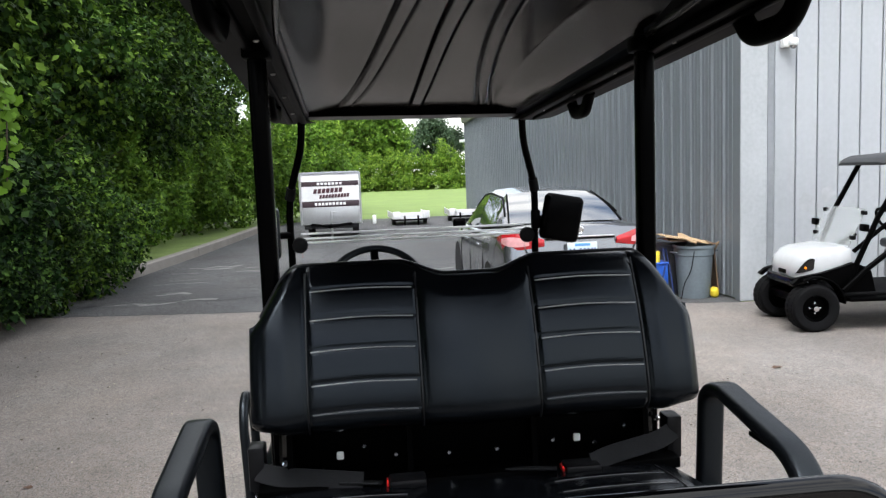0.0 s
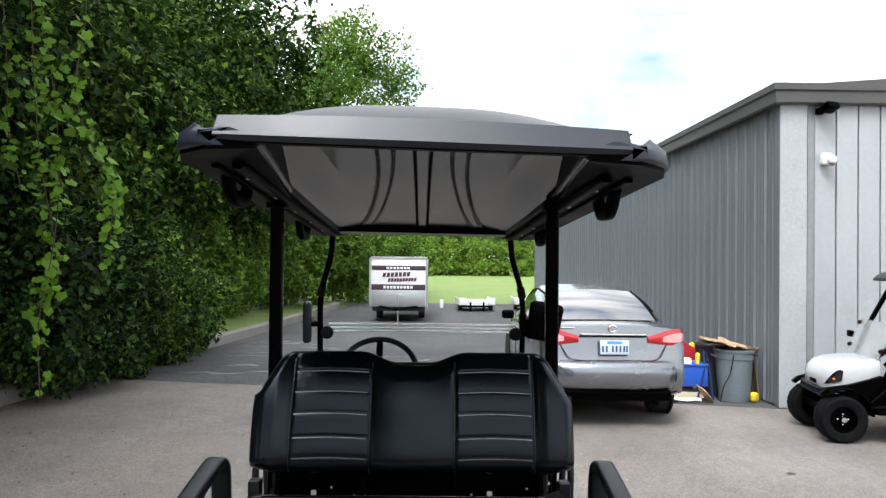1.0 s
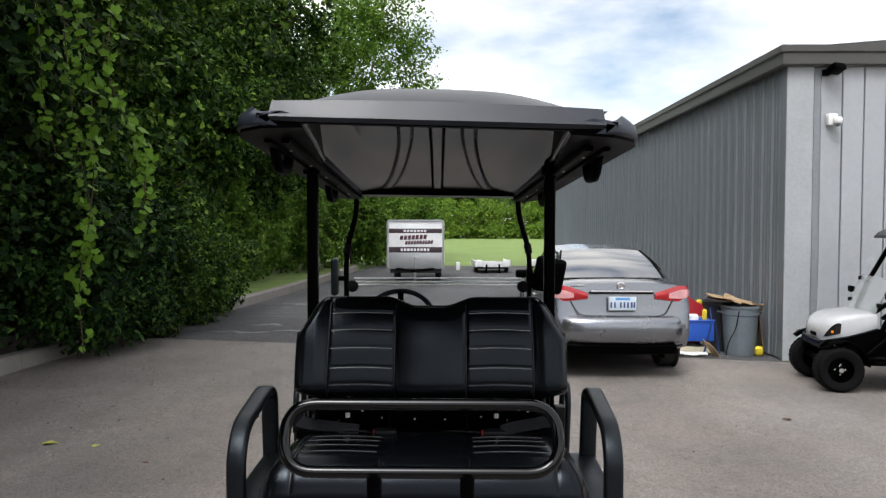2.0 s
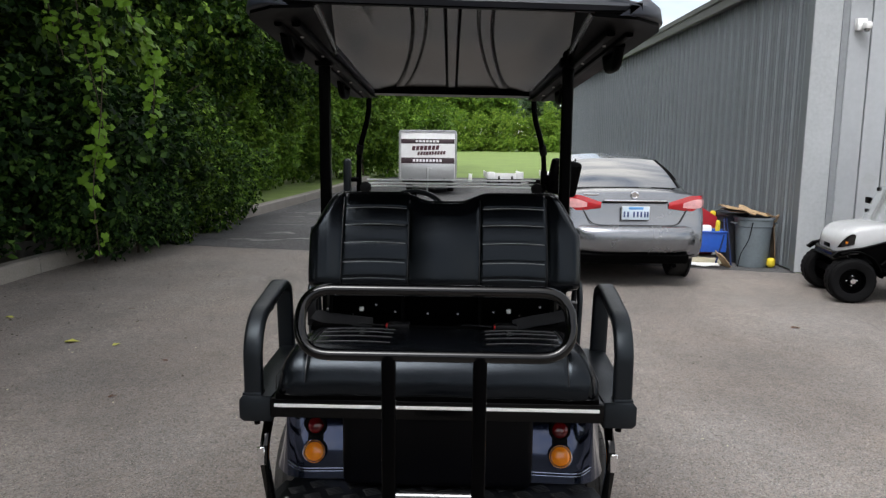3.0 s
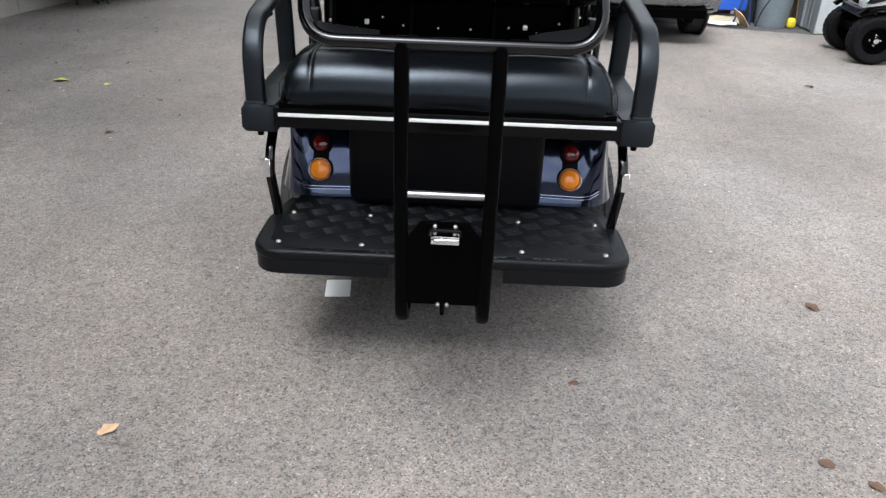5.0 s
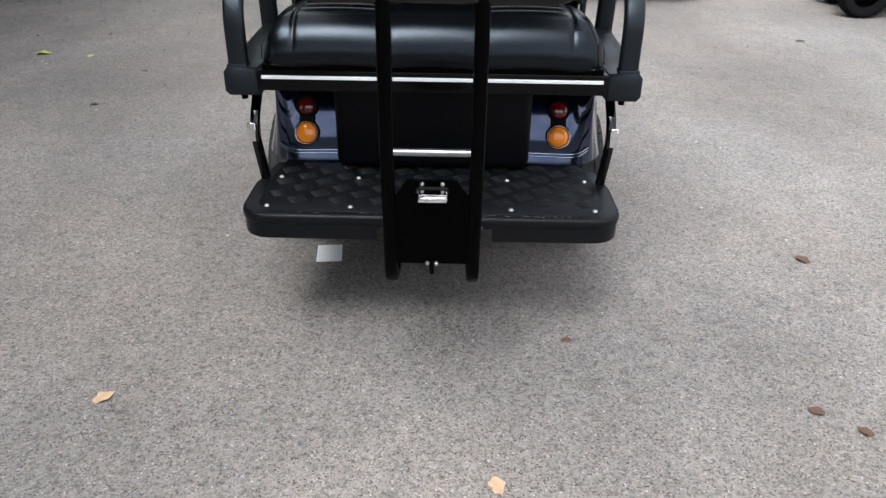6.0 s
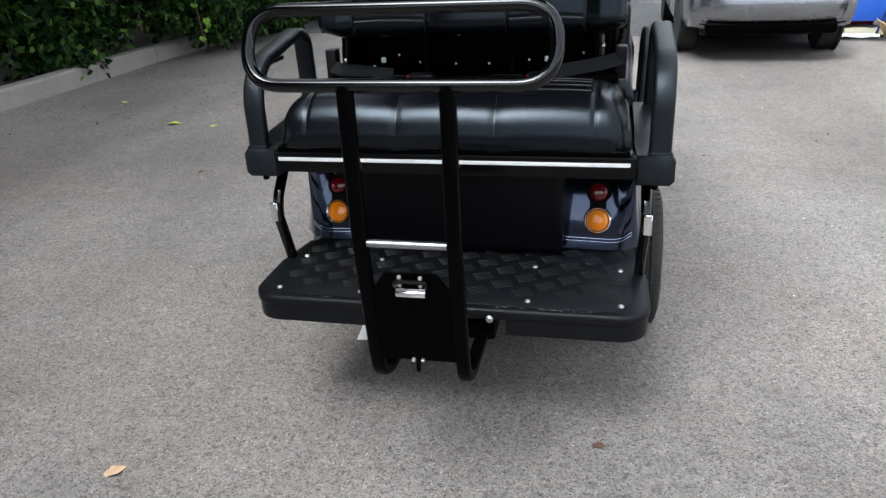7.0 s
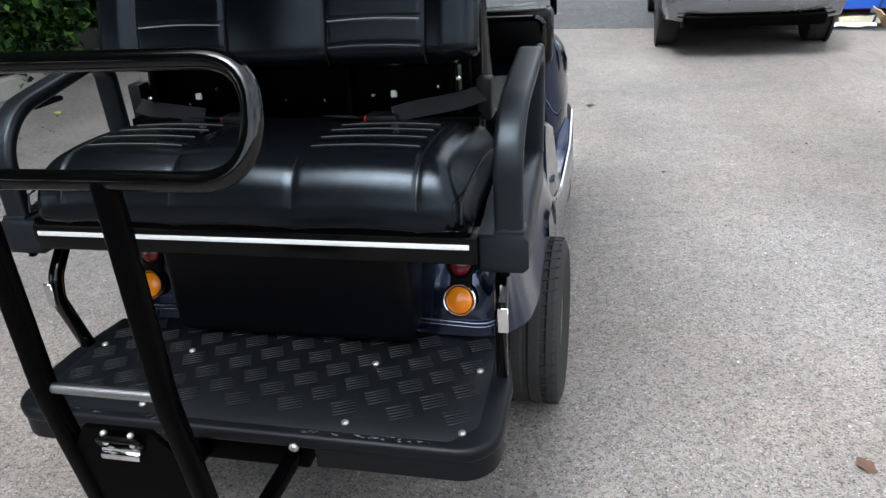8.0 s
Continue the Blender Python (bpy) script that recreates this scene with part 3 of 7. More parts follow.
# ---- plants ----
def leaf_mesh(name, spots, size, material, seed, droop=0.3, spread=0.16, per=14):
    """Leaves in sprays of about `per` round the given spots: folded diamonds, each its own island."""
    rng = np.random.default_rng(seed)
    spots = np.asarray(spots)
    k = len(spots) * per
    mid = spots.mean(axis=0)
    twig = spots - mid
    twig /= np.linalg.norm(twig, axis=1)[:, None] + 1e-6
    twig = twig * 0.7 + rng.normal(0, 0.5, twig.shape)
    twig[:, 2] -= droop
    twig /= np.linalg.norm(twig, axis=1)[:, None] + 1e-6
    along = np.tile(np.linspace(-0.5, 1.0, per), len(spots))[:, None]
    tw = np.repeat(twig, per, axis=0)
    base = np.repeat(spots, per, axis=0) + tw * along * spread * 2.0 + rng.normal(0, spread * 0.28, (k, 3))
    out = base - mid
    out /= np.linalg.norm(out, axis=1)[:, None] + 1e-6
    axis = tw * 0.6 + rng.normal(0, 0.6, (k, 3))
    axis[:, 2] -= droop * 0.6
    axis /= np.linalg.norm(axis, axis=1)[:, None]
    nrm = out * 0.55 + np.array([0, 0, 0.75]) + rng.normal(0, 0.38, (k, 3))
    side = np.cross(axis, nrm)
    side /= np.linalg.norm(side, axis=1)[:, None] + 1e-6
    up = np.cross(side, axis)
    ln = size * rng.uniform(0.6, 1.3, k)[:, None]
    wd = ln * rng.uniform(0.26, 0.40, k)[:, None]
    fold = wd * rng.uniform(0.1, 0.5, k)[:, None]
    v = np.stack([base, base + axis * ln * 0.42 + side * wd + up * fold, base + axis * ln, base + axis * ln * 0.42 - side * wd + up * fold], axis=1).reshape(-1, 3)
    i = np.arange(k) * 4
    f = np.stack([np.stack([i, i + 1, i + 2], 1), np.stack([i, i + 2, i + 3], 1)], axis=1).reshape(-1, 3)
    me = bpy.data.meshes.new(name)
    me.vertices.add(len(v))
    me.vertices.foreach_set("co", v.astype(np.float32).ravel())
    me.loops.add(len(f) * 3)
    me.loops.foreach_set("vertex_index", f.astype(np.int32).ravel())
    me.polygons.add(len(f))
    me.polygons.foreach_set("loop_start", (np.arange(len(f)) * 3).astype(np.int32))
    me.polygons.foreach_set("material_index", np.zeros(len(f), np.int32))
    me.update(calc_edges=True)
    me.materials.append(material)
    return me


def crown_spots(n, rx, ry, rz, zc, seed, lumps=9, shell=0.7):
    """Places for sprays: on lumps set unevenly round an egg, thinner inside, with gaps between."""
    rng = np.random.default_rng(seed)
    c = rng.normal(0, 1, (lumps, 3))
    c /= np.linalg.norm(c, axis=1)[:, None]
    c *= rng.uniform(0.40, 0.86, lumps)[:, None]
    r = rng.uniform(0.16, 0.36, lumps)
    pick = rng.choice(lumps, n, p=r ** 2 / (r ** 2).sum())
    d = rng.normal(0, 1, (n, 3))
    d /= np.linalg.norm(d, axis=1)[:, None]
    rad = r[pick] * rng.uniform(shell, 1.0, n) ** 0.7
    p = c[pick] + d * rad[:, None]
    return p * np.array([rx, ry, rz]) + np.array([0, 0, zc])


def limbs(bm, height, spread, r, seed, count=7, base=0.25):
    """A tapered trunk with limbs that fork once."""
    rng = random.Random(seed)
    top = Vector((rng.uniform(-.2, .2), rng.uniform(-.2, .2), height))
    pts = [Vector((0, 0, -0.1)), Vector((rng.uniform(-.1, .1), rng.uniform(-.1, .1), height * 0.4)), top]
    sweep(bm, rounded(pts, height * 0.2, 3), disc(r, 7), scale=[1 - 0.75 * i / 5 for i in range(6)])
    for i in range(count):
        z = height * (base + (0.95 - base) * i / count)
        a = i * 2.4 + rng.uniform(-.4, .4)
        ln = spread * rng.uniform(0.6, 1.0)
        s = Vector((0, 0, z))
        mid = s + Vector((math.cos(a) * ln * 0.5, math.sin(a) * ln * 0.5, ln * 0.25))
        end = s + Vector((math.cos(a) * ln, math.sin(a) * ln, ln * rng.uniform(0.3, 0.7)))
        sweep(bm, [s, mid, end], disc(r * 0.42, 5), scale=[1, 0.7, 0.25])
        b = a + rng.choice((-0.7, 0.7))
        sweep(bm, [mid, mid + Vector((math.cos(b) * ln * 0.5, math.sin(b) * ln * 0.5, ln * 0.3))], disc(r * 0.26, 5), scale=[1, 0.25])
    return bm


def plant_kind(seed, n, rx, ry, rz, zc, size, material, trunk_h, trunk_r, spread=0.16, lumps=9, per=14):
    crown = leaf_mesh("crown", crown_spots(n, rx, ry, rz, zc, seed, lumps), size, material, seed, spread=spread, per=per)
    bm = bmesh.new()
    limbs(bm, trunk_h, min(rx, ry) * 0.8, trunk_r, seed)
    return crown, mesh_of("trunk", bm, M_BARK)


def plant(name, kind, place, turn, size, label, category, group):
    root = thing(name, (0, 0, 0), label, category, group)
    for nm, me in zip(("crown", "trunk"), kind):
        ob = new(nm, me)
        ob.parent = root
    root.matrix_basis = pose(*place, 0, 0, turn) @ Matrix.Scale(size, 4)
    return root


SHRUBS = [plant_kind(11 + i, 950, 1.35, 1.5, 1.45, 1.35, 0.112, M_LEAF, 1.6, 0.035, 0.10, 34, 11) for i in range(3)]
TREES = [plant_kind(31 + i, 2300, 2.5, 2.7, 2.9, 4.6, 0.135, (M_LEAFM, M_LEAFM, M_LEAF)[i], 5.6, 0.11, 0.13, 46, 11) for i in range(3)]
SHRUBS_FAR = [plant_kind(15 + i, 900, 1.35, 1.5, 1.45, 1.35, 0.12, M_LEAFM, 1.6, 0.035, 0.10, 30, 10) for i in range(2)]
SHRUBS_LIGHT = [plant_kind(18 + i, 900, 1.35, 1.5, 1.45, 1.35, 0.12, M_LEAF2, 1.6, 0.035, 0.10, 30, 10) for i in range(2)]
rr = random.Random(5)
SHRUB_LABEL = "dense green leafy shrub spilling over the kerb"
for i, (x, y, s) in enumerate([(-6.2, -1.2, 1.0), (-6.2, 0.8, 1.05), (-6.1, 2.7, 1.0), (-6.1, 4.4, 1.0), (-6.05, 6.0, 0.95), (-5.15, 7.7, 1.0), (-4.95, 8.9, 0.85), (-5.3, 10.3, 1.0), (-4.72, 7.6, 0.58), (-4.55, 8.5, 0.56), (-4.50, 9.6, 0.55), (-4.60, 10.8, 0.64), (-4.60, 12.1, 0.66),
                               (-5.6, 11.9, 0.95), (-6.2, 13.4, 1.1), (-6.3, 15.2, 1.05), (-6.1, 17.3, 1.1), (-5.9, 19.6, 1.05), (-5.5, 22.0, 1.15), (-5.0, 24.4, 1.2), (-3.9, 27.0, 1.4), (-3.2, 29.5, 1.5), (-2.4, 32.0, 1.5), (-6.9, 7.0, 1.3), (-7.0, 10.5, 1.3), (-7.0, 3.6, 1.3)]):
    # shrubs farther off use the brighter leaf colours
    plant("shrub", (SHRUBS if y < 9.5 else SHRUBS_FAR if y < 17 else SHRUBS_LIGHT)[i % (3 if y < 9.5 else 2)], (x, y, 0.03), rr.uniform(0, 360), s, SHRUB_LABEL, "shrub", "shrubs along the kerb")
TREE_LABEL = "broadleaf tree with dense green crown behind the shrubs"
# trees from (-6.6, -3.6) to (-6.3, 3.0) are unseen, added to shade the ground
for i, (x, y, s) in enumerate([(-7.4, -0.5, 1.05), (-6.9, 3.4, 1.0), (-7.1, 6.4, 1.1), (-6.6, 9.2, 1.0), (-6.9, 12.4, 1.1), (-6.4, 15.6, 1.0), (-6.6, 19.0, 1.1), (-6.4, 22.4, 0.95), (-6.4, 26.0, 1.1), (-7.5, 21.2, 1.46), (-7.3, 17.0, 1.3), (-8.4, 25.5, 1.55),
                               (-9.9, 5.0, 1.7), (-10.0, 11.0, 1.75), (-9.8, 17.0, 1.6), (-9.2, 23.5, 1.4), (-6.6, -3.6, 1.45), (-6.8, -7.6, 1.6), (-7.6, -11.2, 1.7), (-6.4, -0.2, 1.35), (-6.3, 3.0, 1.3), (-13.5, -4, 2.2), (-13.8, 2, 2.3), (-13.5, 8, 2.2), (-13.6, 14, 2.1), (-13.4, 20, 1.8), (-12.5, 27, 1.5)]):
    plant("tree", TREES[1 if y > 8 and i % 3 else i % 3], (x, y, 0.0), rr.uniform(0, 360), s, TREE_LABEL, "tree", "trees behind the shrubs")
LOCUST = plant_kind(77, 2300, 2.9, 2.6, 3.1, 7.6, 0.14, M_LEAF2, 7.6, 0.12, 0.22, 34, 10)
plant("tree", LOCUST, (-3.9, 33.0, 0), 40, 1.22, "tall pale feathery tree with an open crown", "tree", "")

# far hedgerow beyond the lawn
FARLEAF = 0.27
_rng = np.random.default_rng(9)
_spots = []
for i in range(90):
    cx = -34 + 95 * i / 90 + _rng.uniform(-0.6, 0.6)
    cy = 79 + _rng.uniform(-2, 2)
    hh = _rng.uniform(4.0, 5.2)
    _spots.append(crown_spots(90, 1.4, 1.3, 0.95, 0.75, 400 + i, 12) + np.array([cx + _rng.uniform(-0.5, 0.5), cy - 1.2, 0]))
    _spots.append(crown_spots(210, 1.7, 1.6, hh * 0.60, hh * 0.44, 200 + i, 14) + np.array([cx, cy, 0]))
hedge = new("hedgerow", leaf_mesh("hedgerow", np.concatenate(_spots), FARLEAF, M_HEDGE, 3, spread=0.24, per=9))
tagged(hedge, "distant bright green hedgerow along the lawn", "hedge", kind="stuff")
FAR = [plant_kind(51 + i, 1300, 3.6, 3.4, 3.4, 5.2, 0.32, (M_HEDGE, M_LEAF2, M_HAZELEAF)[i], 6.5, 0.2, 0.35, 30, 12) for i in range(3)]
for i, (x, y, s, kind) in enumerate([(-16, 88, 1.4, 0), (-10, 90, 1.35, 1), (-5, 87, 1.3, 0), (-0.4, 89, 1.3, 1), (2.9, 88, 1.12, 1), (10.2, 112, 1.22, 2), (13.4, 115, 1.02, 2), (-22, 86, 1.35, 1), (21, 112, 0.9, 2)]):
    plant("tree", FAR[kind], (x, y, 0), i * 77, s, ("distant round-crowned green tree beyond the hedgerow", "distant spreading tree beyond the hedgerow, haze in its bluish leaf colour")[kind == 2], "tree", "distant trees")


# ---- golf cart ----
cart = thing("golf_cart", (0, 1.4, 0), "black and navy golf cart with roof and rear-facing seat", "golf cart")


def pad(bm, xs, nv, lo, hi, face, thick, rnd, place, share=0.5):
    """A stuffed pad: face(x, s) is its height, rounded off towards all its borders; place puts (x, s, h) into the world."""
    vs = [0.5 - 0.5 * math.cos(math.pi * (0.12 + 0.76 * j / nv)) for j in range(nv + 1)]
    vs = [(v - vs[0]) / (vs[-1] - vs[0]) for v in vs]
    x0, x1 = xs[0], xs[-1]
    for sign in (1, -1):
        rows = []
        for x in xs:
            a, b = lo(x), hi(x)
            row = []
            for v in vs:
                s = a + (b - a) * v
                ex, es = max(0.0, 1 - min(x - x0, x1 - x) / rnd), max(0.0, 1 - min(s - a, b - s) / rnd)
                e = min(1.0, (ex ** 4 + es ** 4) ** 0.25)
                drop = thick * (share if sign > 0 else 1 - share) * (1 - math.sqrt(max(0.0, 1 - e * e)))
                f = face(x, s)
                row.append(bm.verts.new(place(x, s, f - drop if sign > 0 else f - thick + drop)))
            rows.append(row)
        for i in range(len(xs) - 1):
            for j in range(nv):
                q = (rows[i][j], rows[i + 1][j], rows[i + 1][j + 1], rows[i][j + 1])
                bm.faces.new(q if sign > 0 else q[::-1])
    bmesh.ops.remove_doubles(bm, verts=bm.verts[:], dist=1e-5)
    bmesh.ops.recalc_face_normals(bm, faces=bm.faces[:])
    return bm


def spread_xs(half, n):
    return [half * (0.55 * (2 * i / n - 1) + 0.45 * math.sin(math.pi / 2 * (2 * i / n - 1))) for i in range(n + 1)]


def groove(d, w, depth):
    return depth * math.exp(-(d / w) ** 2)


M_THREADK = mat("dark_stitching", (0.10, 0.10, 0.105), 0.7, var=0.2, fine=400)
BK_Y = lambda z: 0.868 - 0.55 * (1.437 - z) + 0.725 * (1.437 - z) * abs(1.437 - z)
BK_SEAMS = [1.435, 1.379, 1.319, 1.254, 1.198]
BK_X = 0.010                      # the backrest stands a little to one side


def bk_top(x):
    a = abs(x)
    return 1.450 + 0.030 * smooth01(0.05, 0.16, a) - 0.118 * smooth01(0.36, 0.476, a) ** 1.6


def bk_low(x):
    return 1.136 + 0.02 * smooth01(0.38, 0.468, abs(x))


def bk_face(x, z):
    a = abs(x)
    h = 0.010 * smooth01(0.360, 0.405, a)
    h += 0.012 * (1 - (a / 0.115) ** 2) if a < 0.115 else 0.0
    h -= groove(a - 0.357, 0.005, 0.008) + groove(a - 0.124, 0.005, 0.008)
    h -= 0.055 * (1 - smooth01(1.10, 1.205, z)) ** 1.4
    if 0.13 < a < 0.352:
        for zs in BK_SEAMS:
            h -= groove(z - zs - 0.004 * math.cos((a - 0.24) * 14), 0.0032, 0.0026)
        h += 0.0007 * abs(math.sin(math.pi * (z - 1.198) / 0.0605)) if 1.198 < z < 1.43 else 0.0
    return h


def backrest():
    bm = bmesh.new()
    pad(bm, spread_xs(0.476, 190), 92, bk_low, bk_top, bk_face, 0.10, 0.042, lambda x, s, h: Vector((x + BK_X, BK_Y(s) - h, s)))
    ob = part("backrest", bm, M_VINYL, cart, "black vinyl bench backrest with ribbed panels and topstitching with the fold's light in its tone", angle=80)
    for sx in (-1, 1):
        for zs in BK_SEAMS:
            # pale threads also draw each fold's highlight; the lowest is darkened as shade
            for off, r in ((0.0036, 0.0015),):
                bm = bmesh.new()
                pts = []
                for i in range(17):
                    a = 0.134 + (0.348 - 0.134) * i / 16
                    z = zs + 0.004 * math.cos((a - 0.24) * 14) - off
                    pts.append((sx * a + BK_X, BK_Y(z) - bk_face(sx * a, z) - 0.0006, z))
                tube(bm, pts, r, 5)
                part("stitching", bm, M_THREAD if zs > 1.2 else M_THREADK, ob, "topstitching with the fold's light in its tone")
        for a in (0.124, 0.357):
            bm = bmesh.new()
            pts = []
            for i in range(24):
                z = 1.150 + (bk_top(sx * a) - 0.012 - 1.150) * i / 23
                pts.append((sx * a + BK_X, BK_Y(z) - bk_face(sx * a, z) - 0.0010, z))
            tube(bm, pts, 0.0024, 6)
            part("piping", bm, M_PIPING, ob)
    # welt round the rim
    bm = bmesh.new()
    pts = [Vector((x + BK_X, BK_Y(bk_top(x)) + 0.052, bk_top(x) + 0.001)) for x in [-0.455 + 0.91 * i / 60 for i in range(61)]]
    tube(bm, pts, 0.004, 6)
    part("piping", bm, M_PIPING, ob)
    # front-facing seat back and its cushion
    bm = bmesh.new()
    pad(bm, spread_xs(0.462, 40), 20, lambda x: 1.02, lambda x: bk_top(x) - 0.03, lambda x, z: 0.0, 0.10, 0.04, lambda x, s, h: Vector((x, 1.13 - (s - 1.2) * 0.25 + h, s)))
    part("front_backrest", bm, M_VINYL, cart, angle=80)
    bm = bmesh.new()
    pad(bm, spread_xs(0.53, 40), 24, lambda x: 1.18, lambda x: 1.72, lambda x, s: 0.0, 0.13, 0.05, lambda x, s, h: Vector((x, s, 0.93 + h)))
    part("front_cushion", bm, M_VINYL, cart, angle=80)
    bm = bmesh.new()
    box(bm, (-0.52, 1.16, 0.42), (0.52, 1.70, 0.80), 0.03)
    part("seat_pod", bm, M_PLAST, cart, angle=30)


backrest()


def rear_cushion():
    seams = [0.588, 0.648, 0.712, 0.780]

    def face(x, s):
        a = abs(x)
        h = 0.020 * math.sin(math.pi * min(1, max(0, (s - 0.47) / 0.5))) - 0.03 * smooth01(0.52, 1.0, s)
        h -= groove(a - 0.408, 0.0045, 0.005) + groove(a - 0.140, 0.0045, 0.005)
        h += 0.005 * (1 - (a / 0.14) ** 2) if a < 0.14 else 0.005 * (1 - ((a - 0.274) / 0.134) ** 2) if a < 0.408 else 0.0
        h -= 0.022 * smooth01(0.45, 0.515, a) ** 2
        if 0.15 < a < 0.40:
            for q in seams:
                h -= groove(s - q, 0.0045, 0.004)
        return h

    bm = bmesh.new()
    pad(bm, spread_xs(0.512, 150), 80, lambda x: 0.462 + 0.030 * smooth01(0.46, 0.512, abs(x)) ** 2, lambda x: 1.0, face, 0.150, 0.105, lambda x, s, h: Vector((x, s, 1.012 + h)), 0.80)
    ob = part("rear_cushion", bm, M_VINYL, cart, "plump black vinyl bench cushion with stitched panels", angle=80)
    for sx in (-1, 1):
        for q in seams:
            bm = bmesh.new()
            tube(bm, [(sx * a, q - 0.005, 1.0135 + face(sx * a, q - 0.0055)) for a in [0.155 + 0.24 * i / 12 for i in range(13)]], 0.0010, 5)
            part("stitching", bm, M_THREADK, ob, "dark topstitching")
        for a in (0.408, 0.140):
            bm = bmesh.new()
            pts = []
            for i in range(40):
                s = 0.468 + 0.5 * (i / 39) ** 1.6
                e = max(0.0, 1 - (s - 0.462) / 0.105)
                drop = 0.120 * (1 - math.sqrt(max(0.0, 1 - e * e)))
                pts.append((sx * a, s - 0.001, 1.013 + face(sx * a, s) - drop))
            tube(bm, pts, 0.0020, 6)
            part("piping", bm, M_PIPING, ob)
        bm = bmesh.new()
        pts = []
        for i in range(30):
            s = 0.468 + 0.5 * (i / 29) ** 1.6
            e = max(0.0, 1 - min(s - 0.466, 0.015) / 0.105)
            e2 = max(0.0, 1 - (s - 0.466) / 0.105)
            drop = 0.120 * (1 - math.sqrt(max(0.0, 1 - max(e if s < 0.478 else 0.857, e2) ** 2)))
            pts.append((sx * 0.4985, s - 0.001, 1.013 + face(sx * 0.497, s) - drop))
        tube(bm, pts, 0.0024, 6)
        part("piping", bm, M_PIPING, ob)
    bm = bmesh.new()
    box(bm, (-0.505, 0.475, 0.866), (0.505, 1.0, 0.885), 0.004)
    part("cushion_board", bm, M_STEEL, cart)


rear_cushion()


def seat_frame():
    bm = bmesh.new()
    box(bm, (-0.525, 0.484, 0.802), (0.525, 0.545, 0.866), 0.006)
    bar = part("seat_bar", bm, M_BAR, cart, "black steel bar under the rear cushion")
    bm = bmesh.new()
    box(bm, (-0.510, 0.4795, 0.839), (0.508, 0.4838, 0.850), 0.0015)
    part("chrome_strip", bm, M_STRIP, bar, "bright silver strip")
    for sx in (-1, 1):
        # moulded side pod that carries the armrest
        bm = bmesh.new()
        secs = []
        for y, zl, zh, wi, wo in ((0.492, 0.795, 0.858, 0.530, 0.618), (0.497, 0.784, 0.868, 0.524, 0.626), (0.60, 0.782, 0.868, 0.520, 0.622), (0.64, 0.79, 0.885, 0.520, 0.618), (0.95, 0.80, 0.905, 0.520, 0.612), (0.985, 0.81, 0.90, 0.524, 0.606)):
            secs.append([(sx * wi, y, zl), (sx * (wo - 0.012), y, zl), (sx * wo, y, zl + 0.012), (sx * wo, y, zh - 0.014), (sx * (wo - 0.012), y, zh), (sx * wi, y, zh)])
        loft(bm, secs)
        bmesh.ops.recalc_face_normals(bm, faces=bm.faces[:])
        pod = part("side_pod", bm, M_PLAST, cart, angle=50)
        bm = bmesh.new()
        lathe(bm, [(0.010, -0.012), (0.010, 0.0), (0.004, 0.0), (0.004, -0.014)], pose(sx * 0.575, 0.515, 0.781), 8)
        part("bolt", bm, M_STEEL, pod)
        # armrest loop
        bm = bmesh.new()
        pts = rounded([(sx * 0.585, 0.525, 0.86), (sx * 0.585, 0.525, 1.03), (sx * 0.588, 0.60, 1.105), (sx * 0.59, 0.90, 1.152), (sx * 0.588, 0.955, 1.125), (sx * 0.582, 0.955, 0.895)], 0.075, 6)
        sweep(bm, pts, slab(0.034, 0.060, 0.012, 3), up=(1, 0, 0))
        bmesh.ops.recalc_face_normals(bm, faces=bm.faces[:])
        arm = part("armrest", bm, M_PLAST, cart, "looped black moulded armrest", angle=50)
        bm = bmesh.new()
        box(bm, (sx * 0.555 if sx > 0 else -0.618, 0.502, 0.860), (0.618 if sx > 0 else -0.555, 0.552, 0.876), 0.006)
        part("collar", bm, M_PLAST, arm)
        bm = bmesh.new()
        box(bm, (sx * 0.588 - 0.014, 0.66, 1.088), (sx * 0.588 + 0.014, 0.76, 1.100), 0.004)
        part("grip_insert", bm, M_RUBBER, arm)
        # stay from the seat frame down to the footplate
        bm = bmesh.new()
        pts = rounded([(sx * 0.556, 0.63, 0.80), (sx * 0.560, 0.545, 0.70), (sx * 0.560, 0.530, 0.64), (sx * 0.552, 0.575, 0.47)], 0.018, 3)
        sweep(bm, pts, slab(0.032, 0.028, 0.008, 2), up=(1, 0, 0))
        stay = part("stay", bm, M_TUBE, cart, "glossy black bent stay")
        # bright strip added where the stay's bent facet reflects the sky
        bm = bmesh.new()
        box(bm, (sx * 0.566 - 0.012, 0.512, 0.628), (sx * 0.566 + 0.012, 0.517, 0.690), 0.002, 1)
        part("bend_glint", bm, M_CHROME, stay, "bright strip added for the sky reflection on the bend")
    # steelwork below the backrest
    bm = bmesh.new()
    box(bm, (-0.44, 0.93, 1.00), (0.44, 0.96, 1.19), 0.006)
    box(bm, (-0.47, 0.86, 0.985), (0.47, 1.02, 1.01), 0.004)
    frame_plate = part("backrest_support", bm, M_STEEL, cart)
    for x in (-0.40, -0.14, 0.14, 0.40):
        bm = bmesh.new()
        prism(bm, [(0.88, 1.0), (0.99, 1.0), (0.98, 1.18), (0.90, 1.18)], Matrix(((0, 0, 1, x - 0.006), (1, 0, 0, 0), (0, 1, 0, 0), (0, 0, 0, 1))), 0.012)
        part("hinge_bracket", bm, M_STEEL, frame_plate, smooth=False)
